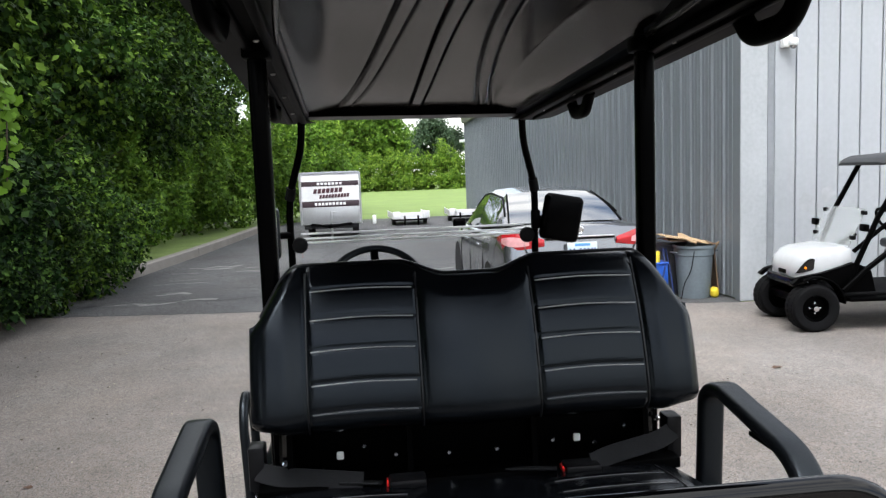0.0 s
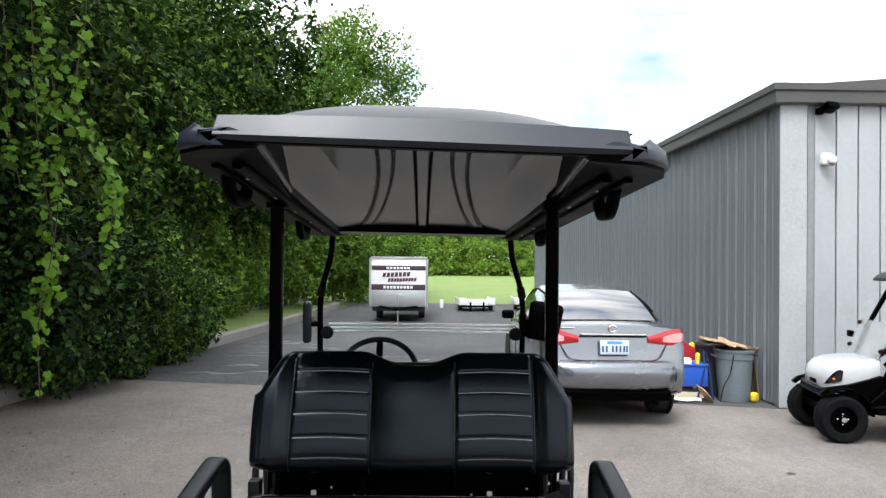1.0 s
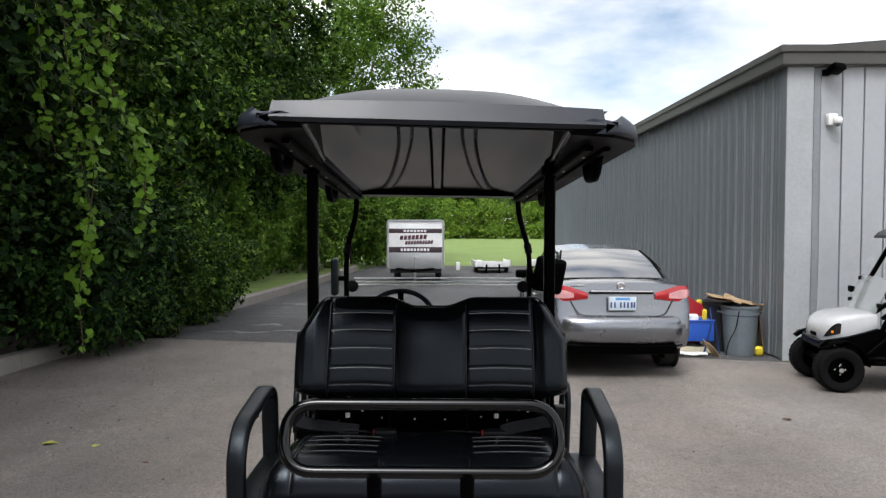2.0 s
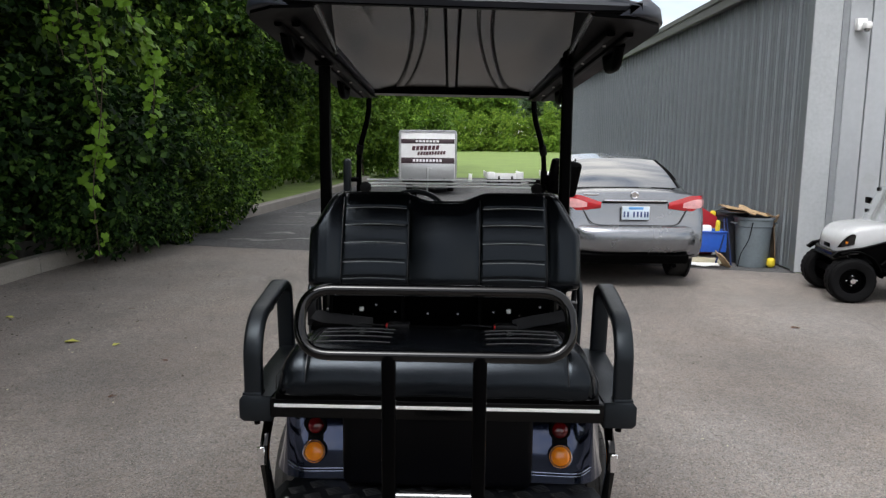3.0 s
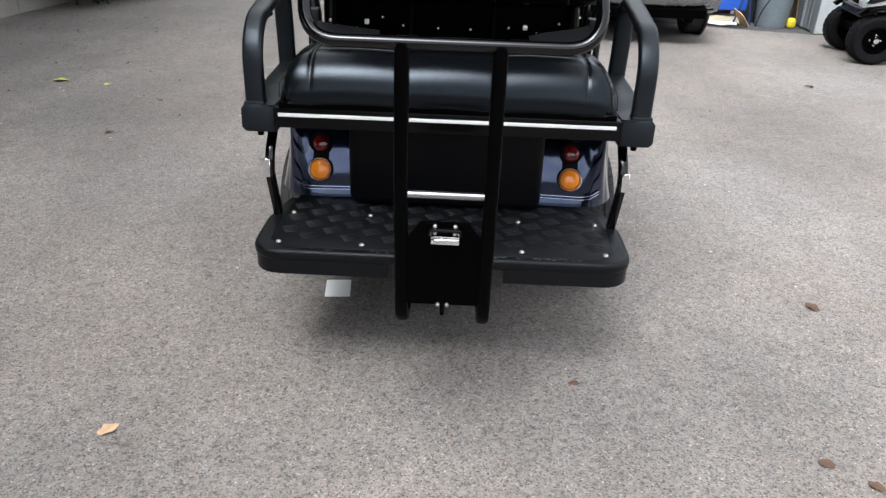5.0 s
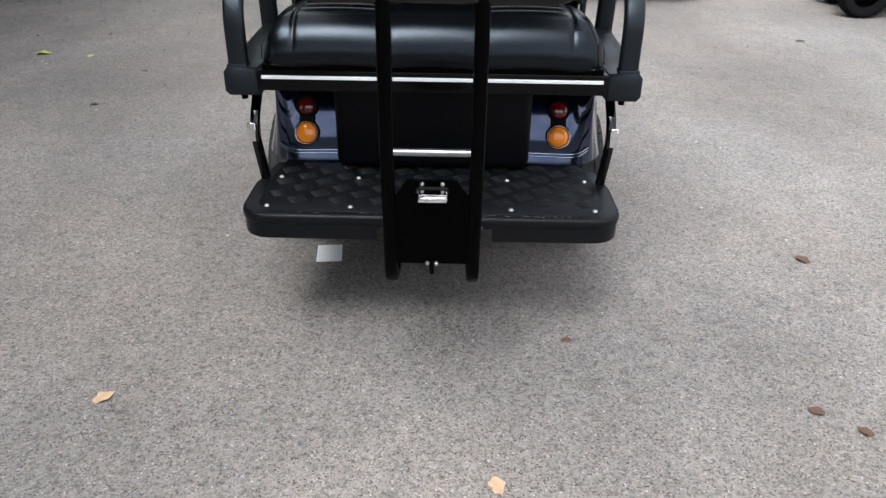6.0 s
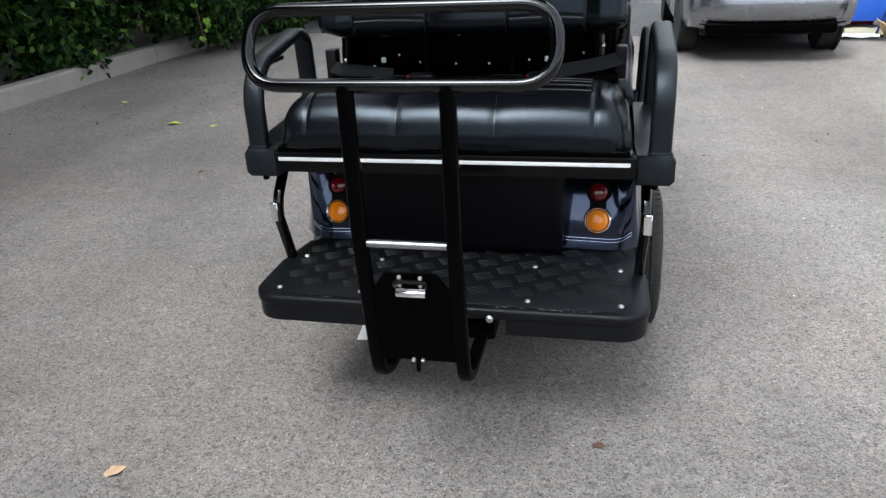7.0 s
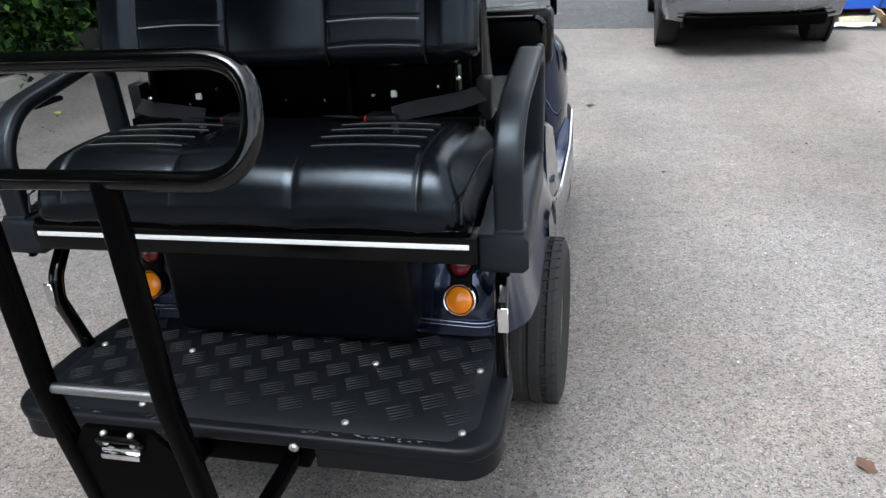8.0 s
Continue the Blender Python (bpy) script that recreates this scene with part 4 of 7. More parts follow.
    for x, z in ((-0.33, 1.03), (-0.17, 1.045), (-0.05, 1.04), (0.06, 1.04), (0.19, 1.05), (0.29, 1.035), (0.36, 1.07), (-0.41, 1.06), (0.42, 1.10), (-0.24, 1.07)):
        bm = bmesh.new()
        lathe(bm, [(0.007, 0.0), (0.007, -0.005), (0.004, -0.008)], Matrix.Translation((x, 0.929 if abs(x) < 0.4 else 0.88, z)) @ YUP, 6)
        part("bolt", bm, M_CHROME, frame_plate)
    for x in (-0.295, 0.245):
        bm = bmesh.new()
        box(bm, (x - 0.007, 0.915, 1.045), (x + 0.009, 0.925, 1.062), 0.003)
        part("label_tag", bm, M_WHITE, frame_plate, "small white tag")
    # hinge straps at both ends
    for sx in (-1, 1):
        bm = bmesh.new()
        tube(bm, [(sx * 0.405, 0.93, 0.90), (sx * 0.415, 0.90, 1.02), (sx * 0.41, 0.92, 1.17)], 0.012, 8, 0.05)
        part("support_arm", bm, M_TUBE, cart)


M_WHITE = mat("white_plastic", (0.88, 0.88, 0.87), 0.5, var=0.06)
M_STRIP = mat("silver_strip", (0.80, 0.80, 0.80), 0.3, 0.25, var=0.05, fine=40)
M_BELT = mat("grey_webbing", (0.009, 0.0095, 0.011), 0.75, spec=0.2, var=0.25, fine=500, coarse=40, bump=0.3)
M_BUTTON = mat("red_button", (0.55, 0.02, 0.02), 0.35, var=0.1)
M_BUCKLE = mat("buckle_plastic", (0.006, 0.006, 0.007), 0.4, spec=0.2, var=0.1)
seat_frame()


def seat_belts():
    """Two lap belts: webbing from the armrest side to a buckle, its mate on a short strap."""
    for sx, mid in ((-1, -0.185), (1, 0.20)):
        bm = bmesh.new()
        pts = rounded([(sx * 0.475, 0.91, 1.056 if sx > 0 else 1.035), (sx * 0.43, 0.885, 1.045 if sx > 0 else 1.03), (sx * 0.30, 0.865, 1.026 if sx > 0 else 1.02), (mid + sx * 0.06, 0.85, 1.018)], 0.06, 5)
        sweep(bm, pts, slab(0.042, 0.004, 0.0015, 1), up=(0, -1, 0.35))
        belt = part("seat_belt", bm, M_BELT, cart, "dark grey webbing lap belt lying on the cushion")
        bm = bmesh.new()
        box(bm, (mid - 0.005, 0.826, 1.003), (mid + 0.075, 0.876, 1.023), 0.006)
        part("buckle", bm, M_BUCKLE, belt)
        bm = bmesh.new()
        box(bm, (mid - 0.011, 0.836, 1.008), (mid - 0.0055, 0.866, 1.018), 0.002)
        part("button", bm, M_BUTTON, belt, "red release button")
        bm = bmesh.new()
        sweep(bm, [(mid - 0.02, 0.852, 1.012), (mid - 0.10, 0.875, 1.010), (mid - 0.13, 0.90, 1.0)], slab(0.044, 0.006, 0.002, 1), up=(0, 0.3, 1))
        part("strap", bm, M_BELT, belt)
        bm = bmesh.new()
        box(bm, (sx * 0.475 - 0.018, 0.905, 0.99), (sx * 0.475 + 0.018, 0.955, 1.09), 0.005)
        part("retractor", bm, M_BUCKLE, belt)


seat_belts()


# footplate with tread, grab rail and hitch
def footplate():
    def outline(inset, y0=0.293, y1=0.715):
        hw, r = 0.580 - inset, 0.085 - inset * 0.6
        pts = []
        for i in range(7):
            a = radians(180 + 90 * i / 6)
            pts.append((-hw + r + r * math.cos(a), y0 + inset + r + r * math.sin(a)))
        for i in range(7):
            a = radians(270 + 90 * i / 6)
            pts.append((hw - r + r * math.cos(a), y0 + inset + r + r * math.sin(a)))
        return pts + [(hw, 0.54), (hw - 0.035, y1 - inset), (-hw + 0.035, y1 - inset), (-hw, 0.54)]
    bm = bmesh.new()
    prism(bm, outline(0.0), pose(0, 0, 0.446), 0.036, 0.012, 3)
    plate = part("footplate", bm, M_PLATE, cart, "black moulded footplate with raised tread", angle=50)
    for a, b in ((-0.580, -0.165), (0.190, 0.580)):
        bm = bmesh.new()
        pts = [p for p in outline(0.004) if a <= p[0] <= b and p[1] < 0.5]
        pts = ([(a, 0.297)] if a > 0 else []) + pts + ([(b, 0.297)] if a < 0 else [])
        pts = sorted(pts, key=lambda p: p[0])
        inner = [(x, max(y, 0.297) + 0.03) for x, y in pts]
        prism(bm, pts + inner[::-1], pose(0, 0, 0.402), 0.052)
        part("lip", bm, M_PLATE, plate, angle=50)
    bm = bmesh.new()
    prism(bm, [(-0.530, 0.372), (-0.478, 0.318), (0.478, 0.318), (0.530, 0.372), (0.530, 0.56), (0.512, 0.73), (-0.512, 0.73), (-0.530, 0.56)], pose(0, 0, 0.481), 0.0035, 0.0015, 1)
    field = part("tread_mat", bm, M_TREAD, plate, "dull black chequered rubber tread", angle=50)
    bm = bmesh.new()
    for k in range(5):
        o = (k - 2) * 0.0095
        box(bm, (-0.027, o * 1.08 - 0.0033, 0), (0.027, o * 1.08 + 0.0033, 0.0026), 0.0009, 1)
    me = mesh_of("tread_patch", bm, M_TREADP, angle=50)
    for i in range(16):
        for j in range(8):
            x, y = -0.48 + 0.064 * i, 0.352 + 0.047 * j
            if (i + j) % 2 == 0 and abs(x) < 0.49 and 0.37 < y < 0.69:
                piece("tread_patch", me, field, pose(x, y, 0.4842, 0, 0, 26))
    for x in (-0.50, -0.245, 0.245, 0.50):
        for y in (0.347, 0.570):
            bm = bmesh.new()
            lathe(bm, [(0.0085, 0.0), (0.0085, 0.003), (0.006, 0.006), (0.001, 0.007)], pose(x, y, 0.4842), 8)
            part("screw", bm, M_SCREW, field, "bright screw head")


def scuffs():
    """Pale scrapes along the worn rear edge of the footplate."""
    rnd = random.Random(8)
    bm = bmesh.new()
    for i in range(46):
        x = rnd.uniform(0.16, 0.47) if i < 34 else rnd.uniform(-0.40, -0.12)
        y = 0.299 + abs(rnd.gauss(0, 0.010)) + (0.02 if x > 0.44 else 0)
        ln, a = rnd.uniform(0.003, 0.014), rnd.uniform(-20, 50)
        box(bm, (-ln / 2, -0.0009, 0), (ln / 2, 0.0009, 0.0008), m=pose(x, y + 0.008, 0.4815, 0, 0, a))
    ob = part("scuff_patch", bm, M_SCUFF, bpy.data.objects["footplate"], "pale scrapes in the black plastic", smooth=False)
    tagged(ob, kind="stuff")


M_SCUFF = mat("scraped_plastic", (0.16, 0.165, 0.17), 0.7, var=0.3, fine=200)
# patch colour lightened a little above the mat to give its sheen
M_TREADP = mat("sheen_tread", (0.006, 0.0065, 0.0075), 0.40, var=0.2, fine=60, spec=0.22)
M_TREAD = mat("tread_rubber", (0.0040, 0.0045, 0.0058), 0.48, spec=0.15, var=0.3, fine=90, coarse=7, bump=0.15)
M_SCREW = mat("zinc_screw", (0.62, 0.61, 0.58), 0.35, 0.9, var=0.15)
footplate()
scuffs()


def grab_rail():
    cx = 0.014
    bm = bmesh.new()
    hw, y0, z0, y1, z1 = 0.326, -0.030, 1.170, 0.030, 1.316
    tube(bm, [(cx - hw, y0, z0), (cx + hw, y0, z0), (cx + hw, y1, z1), (cx - hw, y1, z1)], 0.0145, 14, 0.092, True, 8)
    rail = part("grab_rail", bm, M_TUBE, cart, "glossy black tubular grab rail on two uprights", angle=60)
    for x in (cx - 0.109, cx + 0.109):
        bm = bmesh.new()
        pts = rounded([(x, -0.028, 1.172), (x, -0.024, 0.80), (x, 0.018, 0.505), (x, 0.030, 0.438), (x, 0.10, 0.400), (x, 0.40, 0.395)], 0.03, 4)
        sweep(bm, pts, slab(0.034, 0.034, 0.010, 3), up=(1, 0, 0))
        bmesh.ops.recalc_face_normals(bm, faces=bm.faces[:])
        part("upright", bm, M_POST, rail, angle=50)
    bm = bmesh.new()
    tube(bm, [(cx - 0.108, -0.024, 0.812), (cx + 0.108, -0.024, 0.812)], 0.0095, 10)
    part("rung", bm, M_CHROMER, rail, "bright reflective rung")
    bm = bmesh.new()
    o = [(cx - 0.094, 0.488), (cx + 0.094, 0.488), (cx + 0.094, 0.69), (cx + 0.062, 0.738), (cx - 0.062, 0.738), (cx - 0.094, 0.69)]
    prism(bm, [(a, b) for a, b in o], Matrix(((1, 0, 0, 0), (0, -0.13, 1, 0.072), (0, 1, 0, 0), (0, 0, 0, 1))), 0.010)
    bmesh.ops.recalc_face_normals(bm, faces=bm.faces[:])
    part("hitch_plate", bm, M_STEEL, rail, "flat black hitch plate", smooth=False)
    bm = bmesh.new()
    box(bm, (cx - 0.034, -0.030, 0.692), (cx + 0.038, -0.016, 0.704), 0.003)
    box(bm, (cx - 0.034, -0.036, 0.684), (cx + 0.038, -0.028, 0.696), 0.003)
    part("latch", bm, M_CHROME, rail, "chromed latch plate")
    bm = bmesh.new()
    tube(bm, [(cx - 0.036, -0.022, 0.706), (cx - 0.036, -0.03, 0.722), (cx + 0.038, -0.03, 0.722), (cx + 0.038, -0.022, 0.706)], 0.006, 8, 0.008)
    part("hinge_pin", bm, M_BAR, rail)
    for x, z in ((-0.024, 0.712), (0.026, 0.712), (-0.024, 0.730), (0.026, 0.730), (-0.012, 0.490), (0.012, 0.490)):
        bm = bmesh.new()
        lathe(bm, [(0.0055, 0.0), (0.0055, -0.006), (0.003, -0.009)], Matrix.Translation((cx + x, -0.022 if z > 0.6 else 0.008, z)) @ YUP, 8)
        part("bolt", bm, M_SCREW, rail)
    bm = bmesh.new()
    tube(bm, [(cx, 0.012, 0.492), (cx, 0.0, 0.475), (cx, 0.004, 0.462)], 0.006, 8)
    part("pin", bm, M_STEEL, rail)
    bm = bmesh.new()
    box(bm, (cx - 0.14, 0.33, 0.36), (cx + 0.14, 0.80, 0.42), 0.008)
    part("receiver", bm, M_STEEL, cart)
    bm = bmesh.new()
    lathe(bm, [(0.011, 0.0), (0.011, -0.008), (0.006, -0.012)], Matrix.Translation((0.145, 0.298, 0.452)) @ YUP, 8)
    part("bolt", bm, M_SCREW, cart)


M_CHROMER = mat("brushed_rung", (0.36, 0.36, 0.37), 0.30, 1.0, var=0.1)
grab_rail()


# body
def body():
    # rear valance with the battery-box well between the lamp panels
    bm = bmesh.new()
    box(bm, (-0.326, 0.640, 0.495), (0.322, 0.80, 0.80), 0.030, 4)
    part("rear_tray", bm, M_TRAY, cart, "matt black moulded rear tray", angle=50)
    bm = bmesh.new()
    box(bm, (-0.40, 0.80, 0.18), (0.40, 1.75, 0.50), 0.02)
    box(bm, (-0.055, 0.45, 0.33), (0.055, 2.9, 0.40), 0.01)
    part("chassis", bm, M_STEEL, cart)
    bm = bmesh.new()
    box(bm, (-0.5, 0.86, 0.50), (0.5, 1.2, 0.865), 0.01)
    part("inner_body", bm, M_STEEL, cart)
    for sx in (-1, 1):
        # fender: rear panel that turns round the corner and flares over the wheel
        bm = bmesh.new()

        def skin(u, v):
            # u from the tray round to the front of the wheel arch, v from the lower edge up
            path = [(0.285, 0.732), (0.36, 0.725), (0.42, 0.722), (0.47, 0.723), (0.505, 0.728), (0.535, 0.738), (0.555, 0.756), (0.570, 0.785), (0.580, 0.83), (0.590, 0.95), (0.597, 1.07), (0.600, 1.20), (0.592, 1.47)]
            k = min(len(path) - 2, int(u * (len(path) - 1)))
            f = u * (len(path) - 1) - k
            x = path[k][0] + (path[k + 1][0] - path[k][0]) * f
            y = path[k][1] + (path[k + 1][1] - path[k][1]) * f
            dy = (y - 1.20) / 0.325
            arch = 0.25 + 0.40 * math.sqrt(max(0.0, 1 - dy * dy)) if abs(dy) < 1 else 0.0
            low = max(0.488 if y < 1.2 else 0.40, arch)
            high = 0.80
            z = low + (high - low) * v
            flare = 0.012 * smooth01(0.5, 0.66, u) * (1 - v) ** 3
            lean = 0.128 * v ** 1.6 * (1 - smooth01(0.22, 0.46, u)) - 0.008 * (1 - smooth01(0.0, 0.12, v)) * (1 - smooth01(0.3, 0.55, u))
            tuck = -0.045 * v * smooth01(0.4, 0.6, u)
            return Vector((sx * (x + flare + tuck), y + lean, z))

        grid(bm, skin, 60, 16)
        bmesh.ops.recalc_face_normals(bm, faces=bm.faces[:])
        bmesh.ops.solidify(bm, geom=bm.faces[:], thickness=0.006)
        fender = part("fender", bm, M_BLUE, cart, "navy metallic rear fender with moulded lamp panel", angle=60)
        # double raised line under the lamps, ridge highlight put into a brighter colour
        for dz, rr_ in ((0.0, 0.0026), (-0.010, 0.0020)):
            bm = bmesh.new()
            tube(bm, rounded([(sx * 0.318, 0.727 + dz * 0.15, 0.524 + dz), (sx * 0.470, 0.717 + dz * 0.15, 0.524 + dz), (sx * 0.500, 0.721 + dz * 0.15, 0.526 + dz), (sx * 0.532, 0.732 + dz * 0.1, 0.545 + dz)], 0.03, 5), rr_, 8)
            part("moulding", bm, M_EDGEB, fender, "raised line with its highlight in the colour")
        # lamps: amber below, red above, joined by one black figure-of-eight gasket
        lx = sx * 0.431 - 0.006
        place = lambda z: 0.714 + 0.128 * ((z - 0.488) / 0.312) ** 1.6
        bm = bmesh.new()
        r0, r1, z0, z1 = 0.0425, 0.0360, 0.584, 0.667
        up = [(r0 * math.cos(a), r0 * math.sin(a)) for a in [radians(-232 + 284 * k / 22) for k in range(23)]]
        dn = [(r1 * math.cos(a), (z1 - z0) + r1 * math.sin(a)) for a in [radians(-44 + 268 * k / 20) for k in range(21)]]
        prism(bm, up + dn, Matrix.Translation((lx, place(z0) + 0.001, z0)) @ Matrix.Rotation(radians(90) - math.atan(0.40), 4, "X"), 0.007, 0.002, 1)
        part("lamp_gasket", bm, M_RUBBER, fender, "black figure-of-eight lamp gasket", smooth=False)
        for z, r, mm, nm, lb in ((z0, 0.0335, M_AMBER, "indicator_lamp", "round amber indicator lens"), (z1, 0.0285, M_RED, "tail_lamp", "round red tail lens")):
            m = Matrix.Translation((lx, place(z) - 0.008, z)) @ Matrix.Rotation(-0.37, 4, "X") @ YUP
            bm = bmesh.new()
            lathe(bm, [(r + 0.004, 0.010), (r + 0.004, -0.004), (r + 0.001, -0.006), (r, -0.004), (r, 0.010)], m, 28)
            lamp = part(nm, bm, M_RUBBER, cart, lb)
            bm = bmesh.new()
            lathe(bm, [(r + 0.0075, -0.001), (r + 0.0085, -0.0045), (r + 0.0055, -0.0080), (r + 0.0025, -0.0055), (r + 0.0025, -0.001)], m, 28, closed=True)
            part("bezel", bm, M_CHROME if z < 0.62 else M_RUBBER, lamp, "thin bezel ring")
            bm = bmesh.new()
            prof = [(r * math.cos(a), -0.004 - r * 0.36 * math.sin(a)) for a in [radians(90 * i / 7) for i in range(8)]]
            prof = [(r, 0.006)] + prof[:-1] + [(0.0008, prof[-1][1])]
            lathe(bm, prof, m, 28)
            part("lens", bm, mm, lamp, lb)
    # sills, floor, front cowl and dash
    bm = bmesh.new()
    box(bm, (-0.50, 1.65, 0.36), (0.50, 2.45, 0.40), 0.01)
    part("floor_pan", bm, M_RUBBER, cart)
    for sx in (-1, 1):
        bm = bmesh.new()
        secs = []
        for y, zl, zh, xo in ((1.44, 0.36, 0.84, 0.585), (1.56, 0.33, 0.80, 0.60), (1.70, 0.32, 0.62, 0.605), (1.85, 0.32, 0.44, 0.605), (2.40, 0.32, 0.44, 0.605), (2.52, 0.34, 0.55, 0.60)):
            secs.append([(sx * 0.50, y, zl), (sx * (xo - 0.01), y, zl), (sx * xo, y, zl + 0.02), (sx * (xo - 0.015), y, zh - 0.02), (sx * (xo - 0.035), y, zh), (sx * 0.50, y, zh)])
        loft(bm, secs)
        bmesh.ops.recalc_face_normals(bm, faces=bm.faces[:])
        sill = part("side_panel", bm, M_BLUE, cart, "navy metallic lower body side", angle=50)
        bm = bmesh.new()
        tube(bm, rounded([(sx * 0.606, 1.38, 0.60), (sx * 0.610, 1.55, 0.57), (sx * 0.606, 2.10, 0.55), (sx * 0.592, 2.45, 0.60)], 0.08, 4), 0.008, 8)
        part("chrome_trim", bm, M_CHROME, sill, "bright side trim")
        # hip restraint beside the front seat
        bm = bmesh.new()
        sweep(bm, rounded([(sx * 0.555, 1.28, 0.80), (sx * 0.565, 1.30, 1.03), (sx * 0.565, 1.36, 1.09), (sx * 0.560, 1.44, 1.02), (sx * 0.555, 1.46, 0.78)], 0.06, 5), slab(0.026, 0.024, 0.009, 2), up=(1, 0, 0))
        part("hip_restraint", bm, M_PLAST, cart, angle=50)
    bm = bmesh.new()
    secs = []
    for y, hw, zl, zh in ((2.28, 0.50, 0.80, 1.04), (2.34, 0.545, 0.42, 1.05), (2.55, 0.570, 0.36, 0.98), (2.85, 0.55, 0.36, 0.86), (3.12, 0.46, 0.38, 0.70), (3.22, 0.34, 0.42, 0.58)):
        secs.append([Vector((hw * math.copysign(abs(math.cos(a)) ** 0.45, math.cos(a)), y, (zl + zh) / 2 + (zh - zl) / 2 * math.copysign(abs(math.sin(a)) ** 0.45, math.sin(a)))) for a in [2 * math.pi * i / 32 for i in range(32)]])
    loft(bm, secs)
    bmesh.ops.recalc_face_normals(bm, faces=bm.faces[:])
    part("front_cowl", bm, M_BLUE, cart, "navy metallic front cowl", angle=60)
    bm = bmesh.new()
    box(bm, (-0.53, 2.16, 0.86), (0.53, 2.30, 1.08), 0.03, 3)
    dash = part("dashboard", bm, M_BAR, cart, angle=50)
    for x0, x1 in ((0.16, 0.50), (-0.50, -0.34)):
        bm = bmesh.new()
        tube(bm, [(x0, 2.15, 0.90), (x1, 2.15, 0.90), (x1, 2.14, 1.05), (x0, 2.14, 1.05)], 0.012, 8, 0.04, True, 4)
        part("glovebox_rim", bm, M_TUBE, dash)
    # steering
    bm = bmesh.new()
    c, tilt = Vector((-0.180, 1.925, 1.268)), radians(38)
    ring = [c + Vector((0.172 * math.cos(a), 0.172 * math.sin(a) * math.sin(tilt), 0.172 * math.sin(a) * math.cos(tilt))) for a in [2 * math.pi * i / 40 for i in range(40)]]
    tube(bm, ring, 0.0135, 10, closed=True)
    wheel = part("steering_wheel", bm, M_PLAST, cart, "black steering wheel", angle=60)
    bm = bmesh.new()
    for a in (radians(90), radians(205), radians(335)):
        e = c + Vector((0.165 * math.cos(a), 0.165 * math.sin(a) * math.sin(tilt), 0.165 * math.sin(a) * math.cos(tilt)))
        sweep(bm, [c + Vector((0, 0.02, -0.012)), e], slab(0.030, 0.012, 0.004, 1))
    part("spokes", bm, M_STEEL, wheel)
    bm = bmesh.new()
    tube(bm, [c, c + Vector((0, 0.20, -0.26))], 0.026, 10)
    part("steering_column", bm, M_PLAST, wheel)


body()


def wheels():
    """Low-profile road tyres with circumferential ribs on bright multi-spoke rims."""
    root_me = {}
    R, r, w = 0.262, 0.165, 0.205
    bm = bmesh.new()
    prof = [(r, -w * 0.40), (R - 0.035, -w * 0.50), (R - 0.010, -w * 0.46), (R - 0.002, -w * 0.40)]
    for g in (-0.25, 0.0, 0.25):
        prof += [(R, (g - 0.03) * w - 0.006), (R - 0.007, (g - 0.03) * w), (R - 0.007, (g + 0.03) * w), (R, (g + 0.03) * w + 0.006)]
    prof += [(R - 0.002, w * 0.40), (R - 0.010, w * 0.46), (R - 0.035, w * 0.50), (r, w * 0.40)]
    lathe(bm, prof, XUP, 64, closed=True)
    root_me["tyre"] = mesh_of("tyre", bm, M_TYRE, angle=25)
    bm = bmesh.new()
    box(bm, (-0.022, -0.0022, -0.003), (0.022, 0.0022, 0.003), 0.0, 1)
    root_me["sipe"] = mesh_of("tread_block_gap", bm, M_DARK, smooth=False)
    bm = bmesh.new()
    lathe(bm, [(r + 0.002, -0.08), (r - 0.008, -0.07), (r - 0.02, 0.05), (r - 0.012, 0.078), (r + 0.003, 0.082), (r + 0.006, 0.074), (r + 0.004, -0.08)], XUP, 40, closed=True)
    lathe(bm, [(0.001, 0.062), (0.030, 0.062), (0.036, 0.052), (0.036, 0.02)], XUP, 20)
    for k in range(10):
        a = 2 * math.pi * k / 10
        for off in (-0.10, 0.10):
            sweep(bm, [(0.052, 0.030 * math.cos(a), 0.030 * math.sin(a)), (0.066, 0.135 * math.cos(a + off), 0.135 * math.sin(a + off))], slab(0.014, 0.016, 0.003, 1), up=(1, 0, 0))
    root_me["rim"] = mesh_of("rim", bm, M_CHROME, angle=30)
    for sx, y in ((-1, 1.20), (1, 1.20), (-1, 2.87), (1, 2.87)):
        ty = new("wheel", root_me["tyre"])
        ty.parent = cart
        ty.matrix_parent_inverse = cart.matrix_basis.inverted()
        ty.matrix_basis = pose(sx * (0.552 if y < 2 else 0.46), y, R - 0.002, 0, 0, 0 if sx > 0 else 180)
        tagged(ty, "black ribbed low-profile tyre on a bright rim")
        rim = new("rim", root_me["rim"])
        rim.parent = ty
        tagged(rim, "bright chromed multi-spoke rim")
        if y < 2:
            for k in range(44):
                a = 2 * math.pi * k / 44
                for g in (-0.375, 0.375):
                    s = new("sipe", root_me["sipe"])
                    s.parent = ty
                    s.matrix_basis = Matrix.Rotation(a, 4, "X") @ pose(g * w * 0.88, 0, R - 0.0022, 0, 0, 14 if g > 0 else -14)


wheels()


